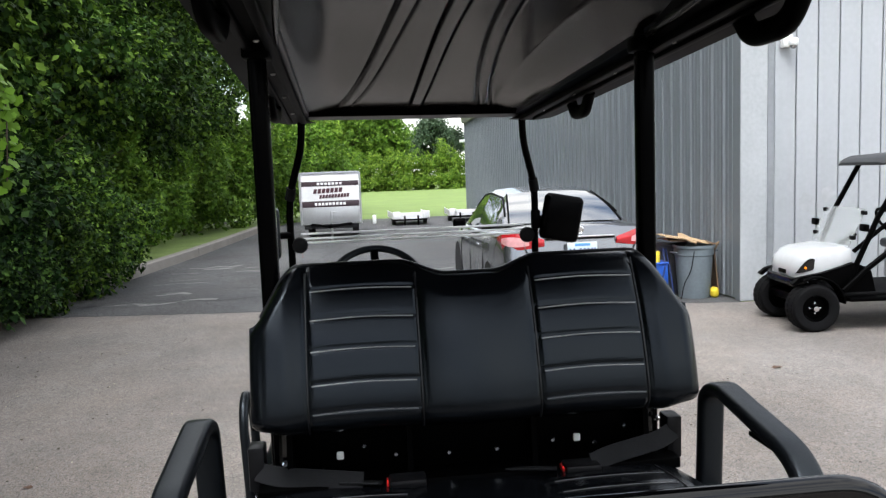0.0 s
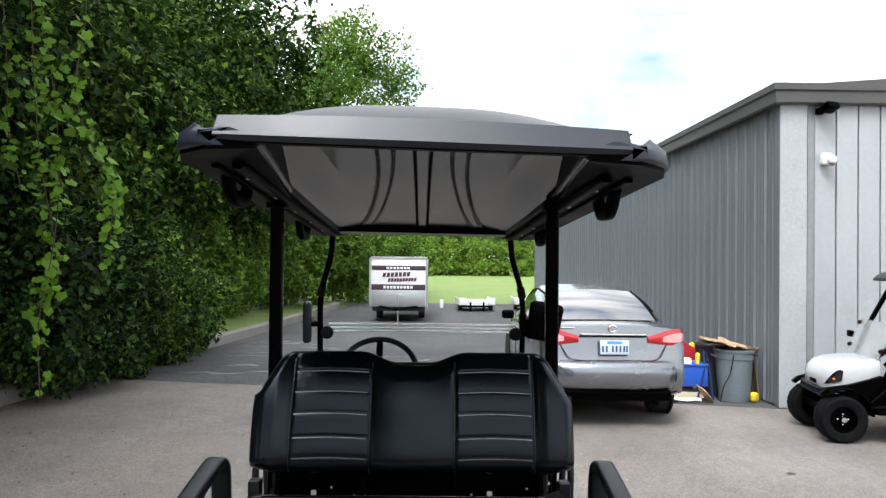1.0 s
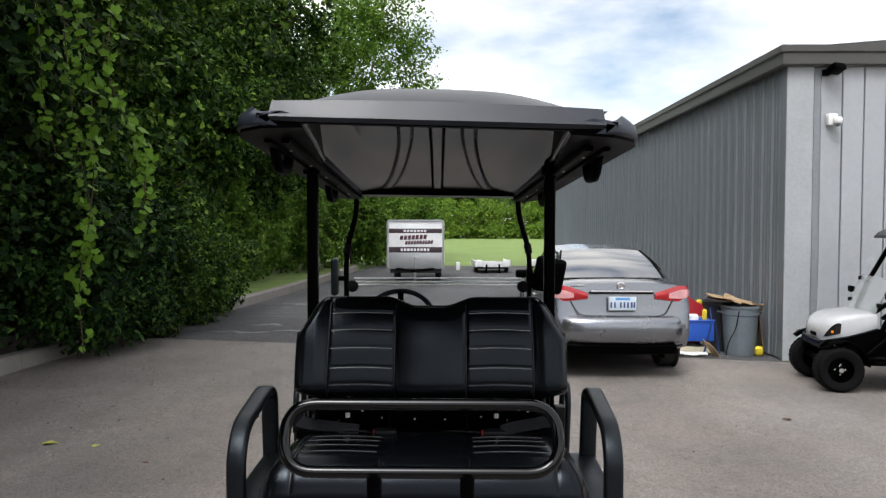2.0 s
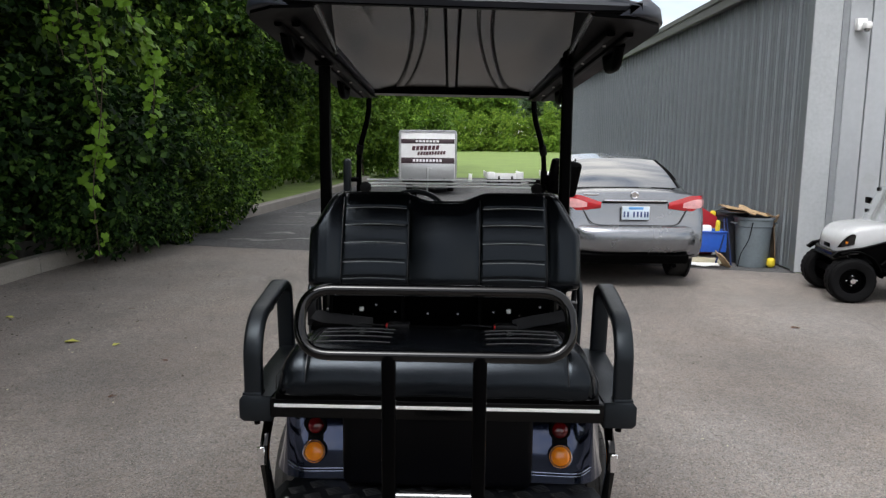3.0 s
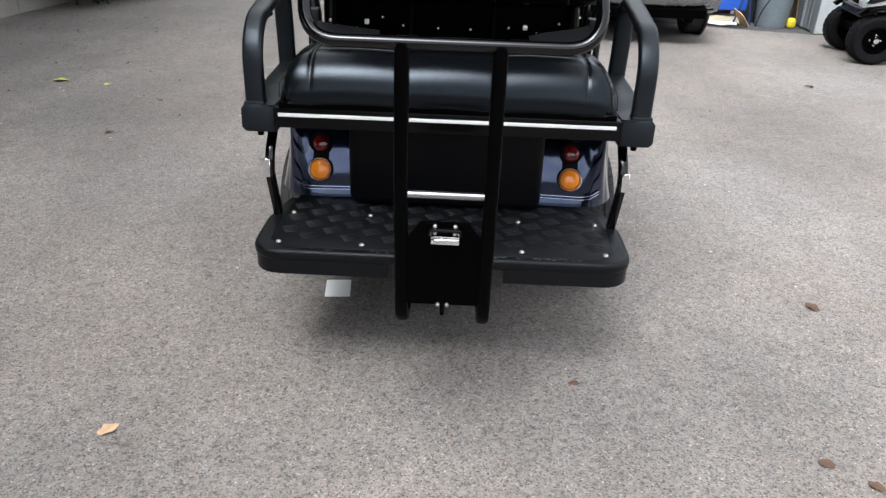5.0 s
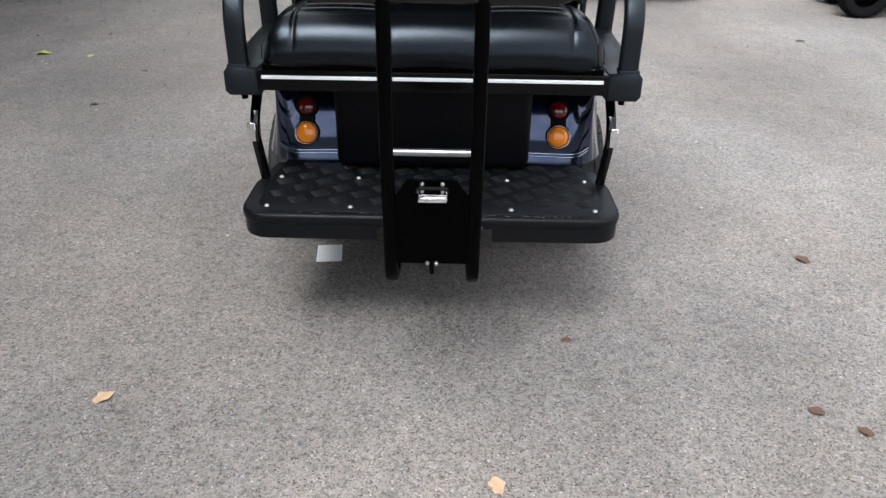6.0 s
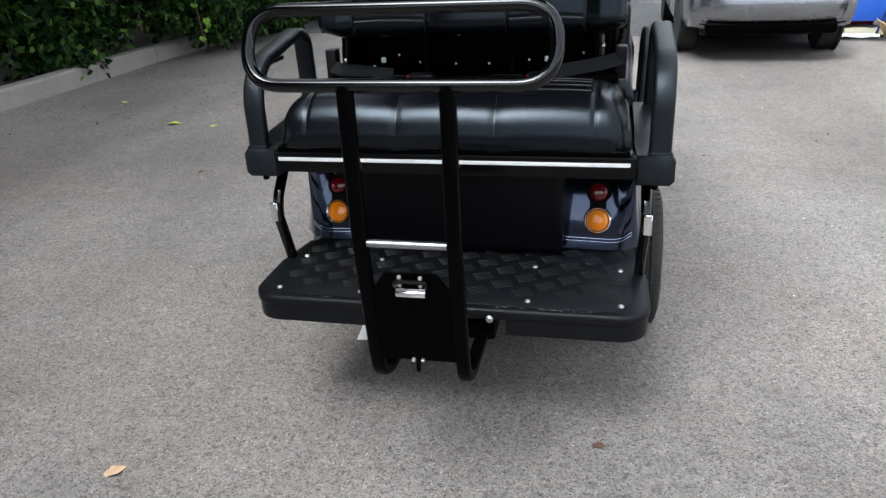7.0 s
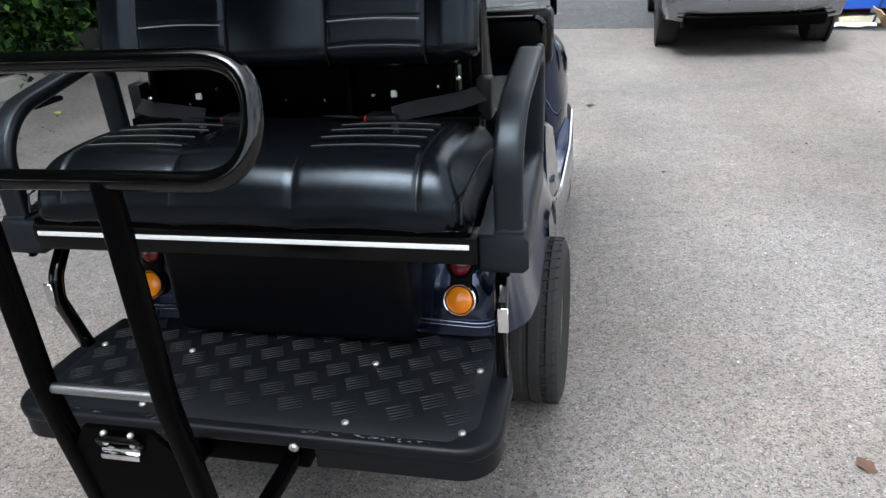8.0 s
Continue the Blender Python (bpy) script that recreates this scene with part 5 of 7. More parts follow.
def roof():
    y0, y1 = 0.140, 2.30

    def mid(y):
        """The roof sits a little askew on its posts."""
        return 0.045 - 0.021 * (y - 0.2)

    def base(y, x=0.0):
        return 2.012 - 0.112 * (y - y0) / (y1 - y0) - (0.027 - 0.007 * (y - y0)) * (x - mid(y))

    # top shell with a broad low crown and raised panels
    def top(u, v):
        s, y = 2 * u - 1, y0 + 0.040 + (y1 - y0 - 0.095) * v
        x = mid(y) + s * 0.440
        a = abs(s)
        t = (y - y0) / (y1 - y0)
        rise = 0.042 + (1 - a ** 3.2) * (0.112 * (1 - (1 - min(1.0, v / 0.17)) ** 2) + 0.030 * smooth01(0.10, 0.45, v)) * (1 - 0.6 * smooth01(0.72, 1.0, t))
        d = abs(x - mid(y))
        panel = smooth01(0.092, 0.084, d) + smooth01(0.116, 0.124, d) * smooth01(0.262, 0.254, d) + smooth01(0.286, 0.294, d) * smooth01(0.402, 0.394, d)
        rise += 0.006 * panel * smooth01(0.16, 0.26, v)
        return Vector((x, y, base(y, x) + rise))
    bm = bmesh.new()
    grid(bm, top, 140, 60)
    bmesh.ops.recalc_face_normals(bm, faces=bm.faces[:])
    shell = part("roof", bm, M_ROOFT, cart, "dark moulded plastic roof with crowned top and fluted underside", angle=50)
    # rear and front lips
    for yy, nm, h, w, sgn in ((y0, "rear_lip", 0.043, 0.428, 1), (y1, "front_lip", 0.046, 0.46, -1)):
        bm = bmesh.new()
        prof = [(0.0, 0.0), (0.012 * sgn, -0.010), (0.07 * sgn, -0.002), (0.07 * sgn, 0.034), (0.040 * sgn, h + 0.001), (0.024 * sgn, h), (0.005 * sgn, 0.008)]
        secs = []
        for i in range(33):
            s = 2 * i / 32 - 1
            bow = 0.007 * (1 - s * s)
            ww = w - 0.004
            secs.append([(mid(yy) + s * (ww + 0.004 * (1 - b / h)), yy + a - 0.006 * (1 - s * s) * sgn, base(yy, mid(yy) + s * w) + b + bow * (b / h)) for a, b in prof])
        loft(bm, secs)
        bmesh.ops.recalc_face_normals(bm, faces=bm.faces[:])
        part(nm, bm, M_ROOFT, shell, angle=30)
    for nm, ya, yb, za, zb, hw in (("rear_flange", y0 + 0.010, y0 + 0.030, -0.014, 0.010, 0.46), ("front_flange", y1 - 0.075, y1 - 0.015, -0.006, 0.052, 0.445)):
        bm = bmesh.new()
        loft(bm, [[(mid(ya) + k * hw, y, base(ya, mid(ya) + k * hw) + z) for y, z in ((ya, za), (yb, za), (yb, zb), (ya, zb))] for k in (-1, 1)])
        bmesh.ops.recalc_face_normals(bm, faces=bm.faces[:])
        part(nm, bm, M_STEEL, shell, smooth=False)

    # fluted underside
    def under(u, v):
        s, t = 2 * u - 1, v
        y = y0 + 0.02 + (y1 - y0 - 0.05) * t
        a = abs(s)
        x = mid(y) + s * (0.455 - 0.02 * t)
        vault = 0.085 * (1 - smooth01(0.62, 1.0, a)) * smooth01(-0.03, 0.12, t) * (1 - 0.8 * smooth01(0.45, 1.0, t))
        z = base(y, x) + vault + 0.004
        d = abs(x - mid(y))
        curve = 0.100 + 0.187 * t ** 2.5
        run = 1 - smooth01(0.945, 0.96, t)
        for c in (0.0, curve):
            band = abs(d - c)
            w = 0.023
            z -= 0.005 * (1 - smooth01(w - 0.004, w + 0.004, band)) * run
            z += 0.018 * math.exp(-((band - w) / 0.0036) ** 2) * run
        return Vector((x, y, z))
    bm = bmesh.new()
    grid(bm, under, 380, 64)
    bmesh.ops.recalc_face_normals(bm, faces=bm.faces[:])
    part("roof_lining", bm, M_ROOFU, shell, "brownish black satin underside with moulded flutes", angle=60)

    def inner(y):
        """Half width of the pale lining between the dark side channels."""
        t = (y - y0) / (y1 - y0)
        return 0.315 + 0.115 * smooth01(-0.15, 0.75, t)

    for sx in (-1, 1):
        # side overhang that runs out into a raised ear at the rear
        bm = bmesh.new()
        secs = []
        n = 80
        for i in range(n + 1):
            t = (i / n) ** 2.2
            y = y0 + 0.004 + (y1 - y0 - 0.02) * t
            round_off = 1 - math.sqrt(max(0.0, 1 - max(0.0, 1 - t / 0.085) ** 2))
            front_off = 1 - math.sqrt(max(0.0, 1 - max(0.0, 1 - (1 - t) / 0.07) ** 2))
            xo = 0.548 - 0.115 * round_off - 0.10 * front_off - 0.010 * t
            ear = 0.026 * smooth01(0.008, 0.040, t) * (1 - smooth01(0.05, 0.15, t))
            rise = smooth01(0.015, 0.05, t)
            xi = 0.432 - 0.027 * rise
            q = [(xi, -0.004), (xo - 0.03, -0.022), (xo - 0.004, -0.020), (xo, -0.015), (xo - 0.006, 0.004 + ear * 0.45), (xo - 0.040, 0.016 + ear), (xo - 0.066, 0.008 + ear * 0.30), (xi + 0.022, 0.002 + 0.004 * rise), (xi, 0.002 + 0.020 * rise)]
            secs.append([(mid(y) + sx * a, y, base(y, mid(y) + sx * a) + b) for a, b in q])
        loft(bm, secs)
        bmesh.ops.recalc_face_normals(bm, faces=bm.faces[:])
        part("gutter", bm, M_ROOFT, shell, "dark side overhang with raised rear ear", angle=65)
        # channel added under each side, black in place of dark reflections, with a pale rib along its inner edge
        bm = bmesh.new()
        ys = [y0 + 0.014 + (y1 - y0 - 0.05) * i / 30 for i in range(31)]
        secs = []
        for y in ys:
            t = (y - y0) / (y1 - y0)
            end = 0.541 - 0.11 * max(0.0, 1 - t / 0.07) ** 2 - 0.09 * max(0.0, 1 - (1 - t) / 0.07) ** 2
            lift = (0.060 - 0.045 * smooth01(0.5, 1.0, t)) * smooth01(-0.02, 0.16, t)
            q = [(inner(y) + 0.004, lift), (inner(y) + 0.030, -0.004), (end - 0.11, -0.024), (end, -0.029), (end, -0.019), (inner(y) + 0.035, 0.010), (inner(y) + 0.012, lift + 0.012)]
            secs.append([(mid(y) + sx * a, y, base(y, mid(y) + sx * a) + b) for a, b in q])
        loft(bm, secs)
        bmesh.ops.recalc_face_normals(bm, faces=bm.faces[:])
        part("shade_channel", bm, M_STEEL, shell, "roof side channel, dark reflection put into its black", angle=35)
        bm = bmesh.new()
        tube(bm, [(mid(y) + sx * (inner(y) + 0.028), y, base(y, mid(y) + sx * 0.4) + 0.004) for y in ys[1:-1]], 0.011, 10)
        part("roof_rib", bm, M_ROOFU, shell, "smooth rounded rib")
        # inner rails under the roof
        for xo, rr_ in ((0.425, 0.012), (0.475, 0.010)):
            bm = bmesh.new()
            sweep(bm, [(mid(y) + sx * xo, y, base(y, mid(y) + sx * xo) - 0.026) for y in (0.34, 0.8, 1.4, 2.2)], slab(rr_ * 2, 0.020, 0.005, 2))
            part("roof_rail", bm, M_STEEL, shell)
        for k in range(5):
            y = 0.55 + 0.36 * k
            bm = bmesh.new()
            lathe(bm, [(0.007, 0.004), (0.007, -0.004), (0.004, -0.007)], pose(mid(y) + sx * 0.45, y, base(y, mid(y) + sx * 0.45) - 0.022), 6)
            part("bolt", bm, M_SCREW, shell)
        # moulded grab handles
        for y in (0.60, 1.68):
            bm = bmesh.new()
            b = base(y, mid(y) + sx * 0.5) - 0.020
            sweep(bm, rounded([(mid(y) + sx * 0.487, y - 0.105, b), (mid(y) + sx * 0.487, y - 0.062, b - 0.054), (mid(y) + sx * 0.487, y + 0.062, b - 0.054), (mid(y) + sx * 0.487, y + 0.105, b)], 0.035, 5), slab(0.044, 0.028, 0.010, 2), up=(1, 0, 0))
            bmesh.ops.recalc_face_normals(bm, faces=bm.faces[:])
            part("roof_handle", bm, M_STEEL, cart, "black moulded grab handle under the roof edge", angle=50)
        # posts
        bm = bmesh.new()
        x = 0.006 + sx * 0.436
        sweep(bm, [(x, 0.985, base(0.985) + 0.01), (x, 0.985, 0.86)], slab(0.040, 0.040, 0.010, 3), up=(0, 1, 0))
        bmesh.ops.recalc_face_normals(bm, faces=bm.faces[:])
        post = part("rear_post", bm, M_POST, cart, "square black steel roof post", angle=50)
        bm = bmesh.new()
        box(bm, (x - 0.03, 0.955, base(0.985) - 0.04), (x + 0.03, 1.015, base(0.985) - 0.005), 0.006)
        part("bracket", bm, M_STEEL, post)
        bm = bmesh.new()
        pts = rounded([(sx * 0.432, 2.235, base(2.2)), (sx * 0.440, 2.265, 1.79), (sx * 0.500, 2.345, 1.615), (sx * 0.512, 2.385, 1.52), (sx * 0.515, 2.44, 1.02)], 0.06, 5)
        tube(bm, pts, 0.0145, 10)
        strut = part("front_strut", bm, M_POST, cart, "bent black tubular windscreen strut", angle=60)
        bm = bmesh.new()
        tube(bm, [(sx * 0.494, 2.337, 1.632), (sx * 0.505, 2.355, 1.585)], 0.020, 10)
        part("clamp", bm, M_RUBBER, strut)


roof()


def windscreen():
    """Folding clear screen, its upper half let down so that two edges lie together."""
    for y, z0, z1, nm in ((2.405, 0.98, 1.412, "lower_pane"),):
        bm = bmesh.new()
        box(bm, (-0.470, y, z0), (0.470, y + 0.005, z1), 0.0015, 1)
        ob = part(nm, bm, M_CLEAR, cart, "clear acrylic windscreen pane", smooth=False)
        ob.visible_shadow = False
    for y, z in ((2.402, 1.403), (2.416, 1.419), (2.428, 1.438)):
        bm = bmesh.new()
        box(bm, (-0.475, y - 0.004, z - 0.0045), (0.473, y + 0.006, z + 0.0045), 0.003, 2)
        part("pane_edge", bm, M_EDGE, cart, "pale plastic edge strip of the folded windscreen")


M_EDGE = mat("pale_edge_strip", (0.86, 0.87, 0.88), 0.25, var=0.06, fine=30)
windscreen()


def mirrors():
    bm = bmesh.new()
    box(bm, (-0.085, -0.025, -0.098), (0.085, 0.025, 0.098), 0.030, 4, m=pose(0.618, 2.36, 1.462, 0, 11, 0))
    mr = part("side_mirror", bm, M_POST, cart, "square black side mirror housing", angle=50)
    bm = bmesh.new()
    tube(bm, [(0.512, 2.385, 1.46), (0.55, 2.37, 1.46)], 0.016, 8)
    box(bm, (0.495, 2.365, 1.42), (0.53, 2.40, 1.50), 0.006)
    part("mirror_arm", bm, M_STEEL, mr)
    bm = bmesh.new()
    box(bm, (-0.592, 2.325, 1.345), (-0.552, 2.395, 1.555), 0.018, 4)
    ml = part("side_mirror", bm, M_PLAST, cart, "narrow black side mirror turned edge-on", angle=50)
    bm = bmesh.new()
    tube(bm, [(-0.512, 2.385, 1.44), (-0.56, 2.37, 1.44)], 0.014, 8)
    part("mirror_arm", bm, M_STEEL, ml)
    for sx in (-1, 1):
        bm = bmesh.new()
        lathe(bm, [(0.006, 0.02), (0.030, 0.016), (0.034, 0.0), (0.030, -0.012), (0.012, -0.016), (0.001, -0.016)], Matrix.Translation((sx * 0.478, 2.395, 1.395)) @ YUP, 16)
        part("screen_knob", bm, M_RUBBER, cart, "round black windscreen knob")


mirrors()


# ---- silver saloon car ----
M_ALU = mat("aluminium_sheet", (0.52, 0.53, 0.54), 0.38, 0.7, var=0.12, fine=30, coarse=2, bump=0.2, bump_scale=60)
M_SILVER = mat("silver_metallic_paint", (0.225, 0.235, 0.255), 0.27, 0.88, var=0.06, fine=900, coarse=1.5, coat=1.0, rough_var=0.03)
M_CARGLASS = mat("tinted_car_glass", (0.030, 0.034, 0.038), 0.05, var=0.1, fine=4, coarse=1.0, rough_var=0.02, spec=0.5, coat=1.0, ior=3.8)
M_LAMPRED = mat("tail_lamp_red", (0.48, 0.010, 0.016), 0.12, var=0.12, fine=40, coat=0.8)
M_LAMPCLEAR = mat("tail_lamp_clear", (0.80, 0.40, 0.41), 0.12, var=0.25, fine=30, coat=0.8)
M_PLATEW = mat("number_plate", (0.62, 0.72, 0.82), 0.4, var=0.08, fine=20)
M_PLATEB = mat("number_plate_blue", (0.12, 0.34, 0.70), 0.4, var=0.08, fine=20)
M_INK = mat("dark_ink", (0.05, 0.08, 0.20), 0.5, var=0.1)


def lerp_rows(rows, y):
    for a, b in zip(rows, rows[1:]):
        if a[0] <= y <= b[0]:
            f = (y - a[0]) / (b[0] - a[0])
            return [p + (q - p) * f for p, q in zip(a, b)]
    return list(rows[-1])


def car():
    root = thing("parked_car", (1.965, 6.42, 0), "silver-grey four-door saloon car parked beside the metal wall", "car")
    m0 = root.matrix_basis.copy()
    root.matrix_basis = Matrix.Identity(4)
    # y, half width, underside, shoulder, deck
    rows = [(0.070, 0.60, 0.44, 0.56, 0.60), (0.078, 0.70, 0.40, 0.62, 0.665), (0.09, 0.745, 0.37, 0.66, 0.695), (0.105, 0.755, 0.35, 0.70, 0.72), (0.125, 0.762, 0.34, 0.80, 0.86), (0.155, 0.768, 0.33, 0.92, 1.00),
            (0.18, 0.772, 0.33, 0.965, 1.072), (0.23, 0.775, 0.32, 0.985, 1.092), (0.45, 0.785, 0.28, 0.985, 1.098), (0.80, 0.797, 0.20, 0.975, 1.085), (1.4, 0.808, 0.20, 0.955, 1.02), (2.2, 0.81, 0.20, 0.94, 0.99), (3.2, 0.808, 0.20, 0.915, 0.97),
            (3.6, 0.79, 0.22, 0.86, 0.92), (3.95, 0.75, 0.25, 0.76, 0.82), (4.2, 0.66, 0.29, 0.62, 0.66), (4.3, 0.52, 0.34, 0.52, 0.55)]
    ys = [r[0] for r in rows[:9]] + [0.45 + 0.12 * i for i in range(1, 31)] + [4.2, 4.3]
    ys = sorted(set(y for y in ys if y <= 4.3))
    bm = bmesh.new()
    secs = []
    for y in ys:
        _, w, zl, zb, zd = lerp_rows(rows, y)
        half = [(w * 0.80, zl), (w - 0.03, zl + 0.03), (w, zl + 0.14), (w + 0.004, (zl + zb) / 2), (w, zb - 0.10), (w - 0.022, zb - 0.02), (w - 0.06, zb + (zd - zb) * 0.35), (w - 0.15, zb + (zd - zb) * 0.78), (w * 0.5, zd - 0.006), (0.0, zd)]
        ring = [(x, y, z) for x, z in half] + [(-x, y, z) for x, z in half[-2::-1]]
        secs.append(ring)
    loft(bm, secs)
    bmesh.ops.recalc_face_normals(bm, faces=bm.faces[:])
    part("car_body", bm, M_SILVER, root, angle=32)
    # greenhouse
    def arch(y, wb, zb, wt, zt):
        half = [(wb, zb), (wb - (wb - wt) * 0.45, zb + (zt - zb) * 0.48), (wt, zt - 0.055), (wt - 0.045, zt - 0.015), (wt * 0.55, zt + 0.004), (0, zt + 0.012)]
        return [Vector((x, y, z)) for x, z in half] + [Vector((-x, y, z)) for x, z in half[-2::-1]]
    def rake(a, b, f):
        return [p.lerp(q, f) for p, q in zip(a, b)]
    A = [Vector((x, 0.66 + 0.03 * (1 - (x / 0.62) ** 2) * -1, z)) for x, z in ((0.70, 1.055), (0.685, 1.07), (0.655, 1.085), (0.62, 1.092), (0.33, 1.10), (0, 1.102), (-0.33, 1.10), (-0.62, 1.092), (-0.655, 1.085), (-0.685, 1.07), (-0.70, 1.055))]
    B = arch(1.34, 0.735, 1.02, 0.545, 1.405)
    C = arch(1.95, 0.745, 0.99, 0.565, 1.450)
    D = arch(2.45, 0.745, 0.975, 0.555, 1.415)
    E = [Vector((x, 3.28 - 0.10 * (x / 0.7) ** 2, z)) for x, z in ((0.72, 0.945), (0.70, 0.955), (0.66, 0.968), (0.60, 0.975), (0.33, 0.985), (0, 0.99), (-0.33, 0.985), (-0.60, 0.975), (-0.66, 0.968), (-0.70, 0.955), (-0.72, 0.945))]

    def patch(name, a, b, i0, i1, material, n=6, lift=0.0, sag=0.0, trim=(0, 1)):
        bm = bmesh.new()
        rws = []
        for k in range(n + 1):
            f = trim[0] + (trim[1] - trim[0]) * k / n
            r = rake(a, b, f)[i0:i1 + 1]
            rws.append([bm.verts.new(p + Vector((0, 0, lift + sag * math.sin(math.pi * f)))) for p in r])
        for p, q in zip(rws, rws[1:]):
            for i in range(len(p) - 1):
                bm.faces.new((p[i], q[i], q[i + 1], p[i + 1]))
        bmesh.ops.recalc_face_normals(bm, faces=bm.faces[:])
        return part(name, bm, material, root, angle=50)
    patch("rear_pillar", A, B, 0, 3, M_SILVER, sag=0.03)
    patch("rear_pillar", A, B, 7, 10, M_SILVER, sag=0.03)
    patch("rear_window", A, B, 3, 7, M_CARGLASS, 8, sag=0.03)
    patch("roof_panel", B, C, 2, 8, M_SILVER)
    patch("roof_panel", C, D, 2, 8, M_SILVER)
    for i0, i1 in ((0, 2), (8, 10)):
        patch("side_window", B, C, i0, i1, M_CARGLASS, trim=(0.02, 0.98))
        patch("side_window", C, D, i0, i1, M_CARGLASS, trim=(0.04, 1))
        patch("front_pillar", D, E, i0, i1, M_CARGLASS, sag=0.03)
    for s in (0, 8):
        bm = bmesh.new()
        pts = [rake(A, B, f)[2 if s == 0 else 8] + Vector((0, 0, 0.03 * math.sin(math.pi * f) + 0.002)) for f in (0.25, 0.5, 0.75, 1.0)] + [(C[2 if s == 0 else 8]), (D[2 if s == 0 else 8])] + [rake(D, E, f)[2 if s == 0 else 8] + Vector((0, 0, 0.03 * math.sin(math.pi * f) + 0.002)) for f in (0.4, 0.8, 1.0)]
        tube(bm, pts, 0.013, 6)
        part("window_trim", bm, M_STEEL, root)
        # dark quarter seal beside the rear glass
        bm = bmesh.new()
        i = 3 if s == 0 else 7
        tube(bm, [rake(A, B, f)[i] + Vector((0, 0, 0.03 * math.sin(math.pi * f) + 0.002)) for f in [k / 8 for k in range(9)]], 0.011, 6)
        part("window_seal", bm, M_STEEL, root)
    # quarter lights: dark glass in the rear pillars
    patch("quarter_light", A, B, 1, 3, M_CARGLASS, lift=0.004, sag=0.03, trim=(0.30, 0.96))
    patch("quarter_light", A, B, 7, 9, M_CARGLASS, lift=0.004, sag=0.03, trim=(0.30, 0.96))
    patch("windscreen", D, E, 2, 8, M_CARGLASS, 8, sag=0.03)
    # boot lid: crease, garnish, shut lines
    bm = bmesh.new()
    shut = rounded([(0.50, 0.128, 0.985), (0.60, 0.150, 0.93), (0.49, 0.088, 0.735), (0.40, 0.075, 0.712), (-0.40, 0.075, 0.712), (-0.49, 0.088, 0.735), (-0.60, 0.150, 0.93), (-0.50, 0.128, 0.985)], 0.05, 4)
    tube(bm, [p + Vector((0, -0.012, 0)) for p in shut], 0.006, 6)
    part("shut_line", bm, M_DARK, root)
    bm = bmesh.new()
    box(bm, (-0.36, 0.112, 0.958), (0.36, 0.150, 0.972), 0.004)
    part("garnish", bm, M_STEEL, root)
    bm = bmesh.new()
    box(bm, (-0.345, 0.098, 0.972), (0.345, 0.145, 0.990), 0.005)
    part("chrome_garnish", bm, M_CHROME, root, "chromed strip over the number plate")
    bm = bmesh.new()
    lathe(bm, [(0.040, 0.0), (0.040, -0.006), (0.034, -0.008), (0.030, -0.004), (0.001, -0.004)], Matrix.Translation((0, 0.150, 1.045)) @ YUP @ Matrix.Diagonal((1.15, 1, 1, 1)), 20)
    part("badge", bm, M_CHROME, root, "plain round chromed badge")
    bm = bmesh.new()
    box(bm, (-0.56, 0.160, 1.036), (-0.40, 0.168, 1.052), 0.002)
    part("model_badge", bm, M_CHROME, root, "small illegible chrome script")
    # number plate with unreadable bars
    bm = bmesh.new()
    box(bm, (-0.157, 0.060, 0.772), (0.157, 0.072, 0.929), 0.006)
    pl = part("plate_frame", bm, M_ALU, root)
    bm = bmesh.new()
    box(bm, (-0.150, 0.052, 0.778), (0.150, 0.0605, 0.922), 0.004)
    part("number_plate", bm, M_PLATEW, pl, "pale blue number plate with plain bars")
    bm = bmesh.new()
    box(bm, (-0.08, 0.049, 0.890), (0.08, 0.0515, 0.918), 0.001)
    part("plate_band", bm, M_PLATEB, pl)
    for k, x in enumerate((-0.125, -0.085, -0.02, 0.02, 0.06, 0.10, 0.13)):
        bm = bmesh.new()
        box(bm, (x - 0.010, 0.049, 0.805), (x + 0.010, 0.0515, 0.868), 0.001)
        part("plate_bar", bm, M_INK, pl)
    # lamps wrap the corners
    for sx in (-1, 1):
        def lens(u, v, o=0.0):
            path = [(0.37, 0.137), (0.52, 0.142), (0.64, 0.150), (0.725, 0.178), (0.768, 0.25), (0.780, 0.40)]
            k = min(4, int(u * 5))
            f = u * 5 - k
            x = path[k][0] + (path[k + 1][0] - path[k][0]) * f
            y = path[k][1] + (path[k + 1][1] - path[k][1]) * f
            lo = 0.902 - 0.032 * smooth01(-0.10, 0.35, u) + 0.05 * smooth01(0.80, 1.0, u)
            hi = 0.938 + 0.105 * smooth01(-0.20, 0.42, u) - 0.035 * smooth01(0.80, 1.0, u)
            z = lo + (hi - lo) * v
            bulge = 0.013 * math.sin(math.pi * v) + 0.008
            n = Vector((0.3 + u, -1.2 + u, 0)).normalized()
            q = Vector((x, y - 0.012, z)) + n * (bulge + o)
            return Vector((sx * q.x, q.y, q.z))
        bm = bmesh.new()
        grid(bm, lens, 24, 8)
        bmesh.ops.recalc_face_normals(bm, faces=bm.faces[:])
        bmesh.ops.solidify(bm, geom=bm.faces[:], thickness=0.02)
        lamp = part("tail_lamp", bm, M_LAMPRED, root, "red wrap-round tail lamp", angle=50)
        bm = bmesh.new()
        grid(bm, lambda u, v: lens(0.20 + 0.60 * u, 0.42 + (v - 0.5) * (0.16 + 0.42 * math.sin(math.pi * (0.15 + 0.75 * u))) + 0.10 * u, 0.003), 12, 4)
        bmesh.ops.recalc_face_normals(bm, faces=bm.faces[:])
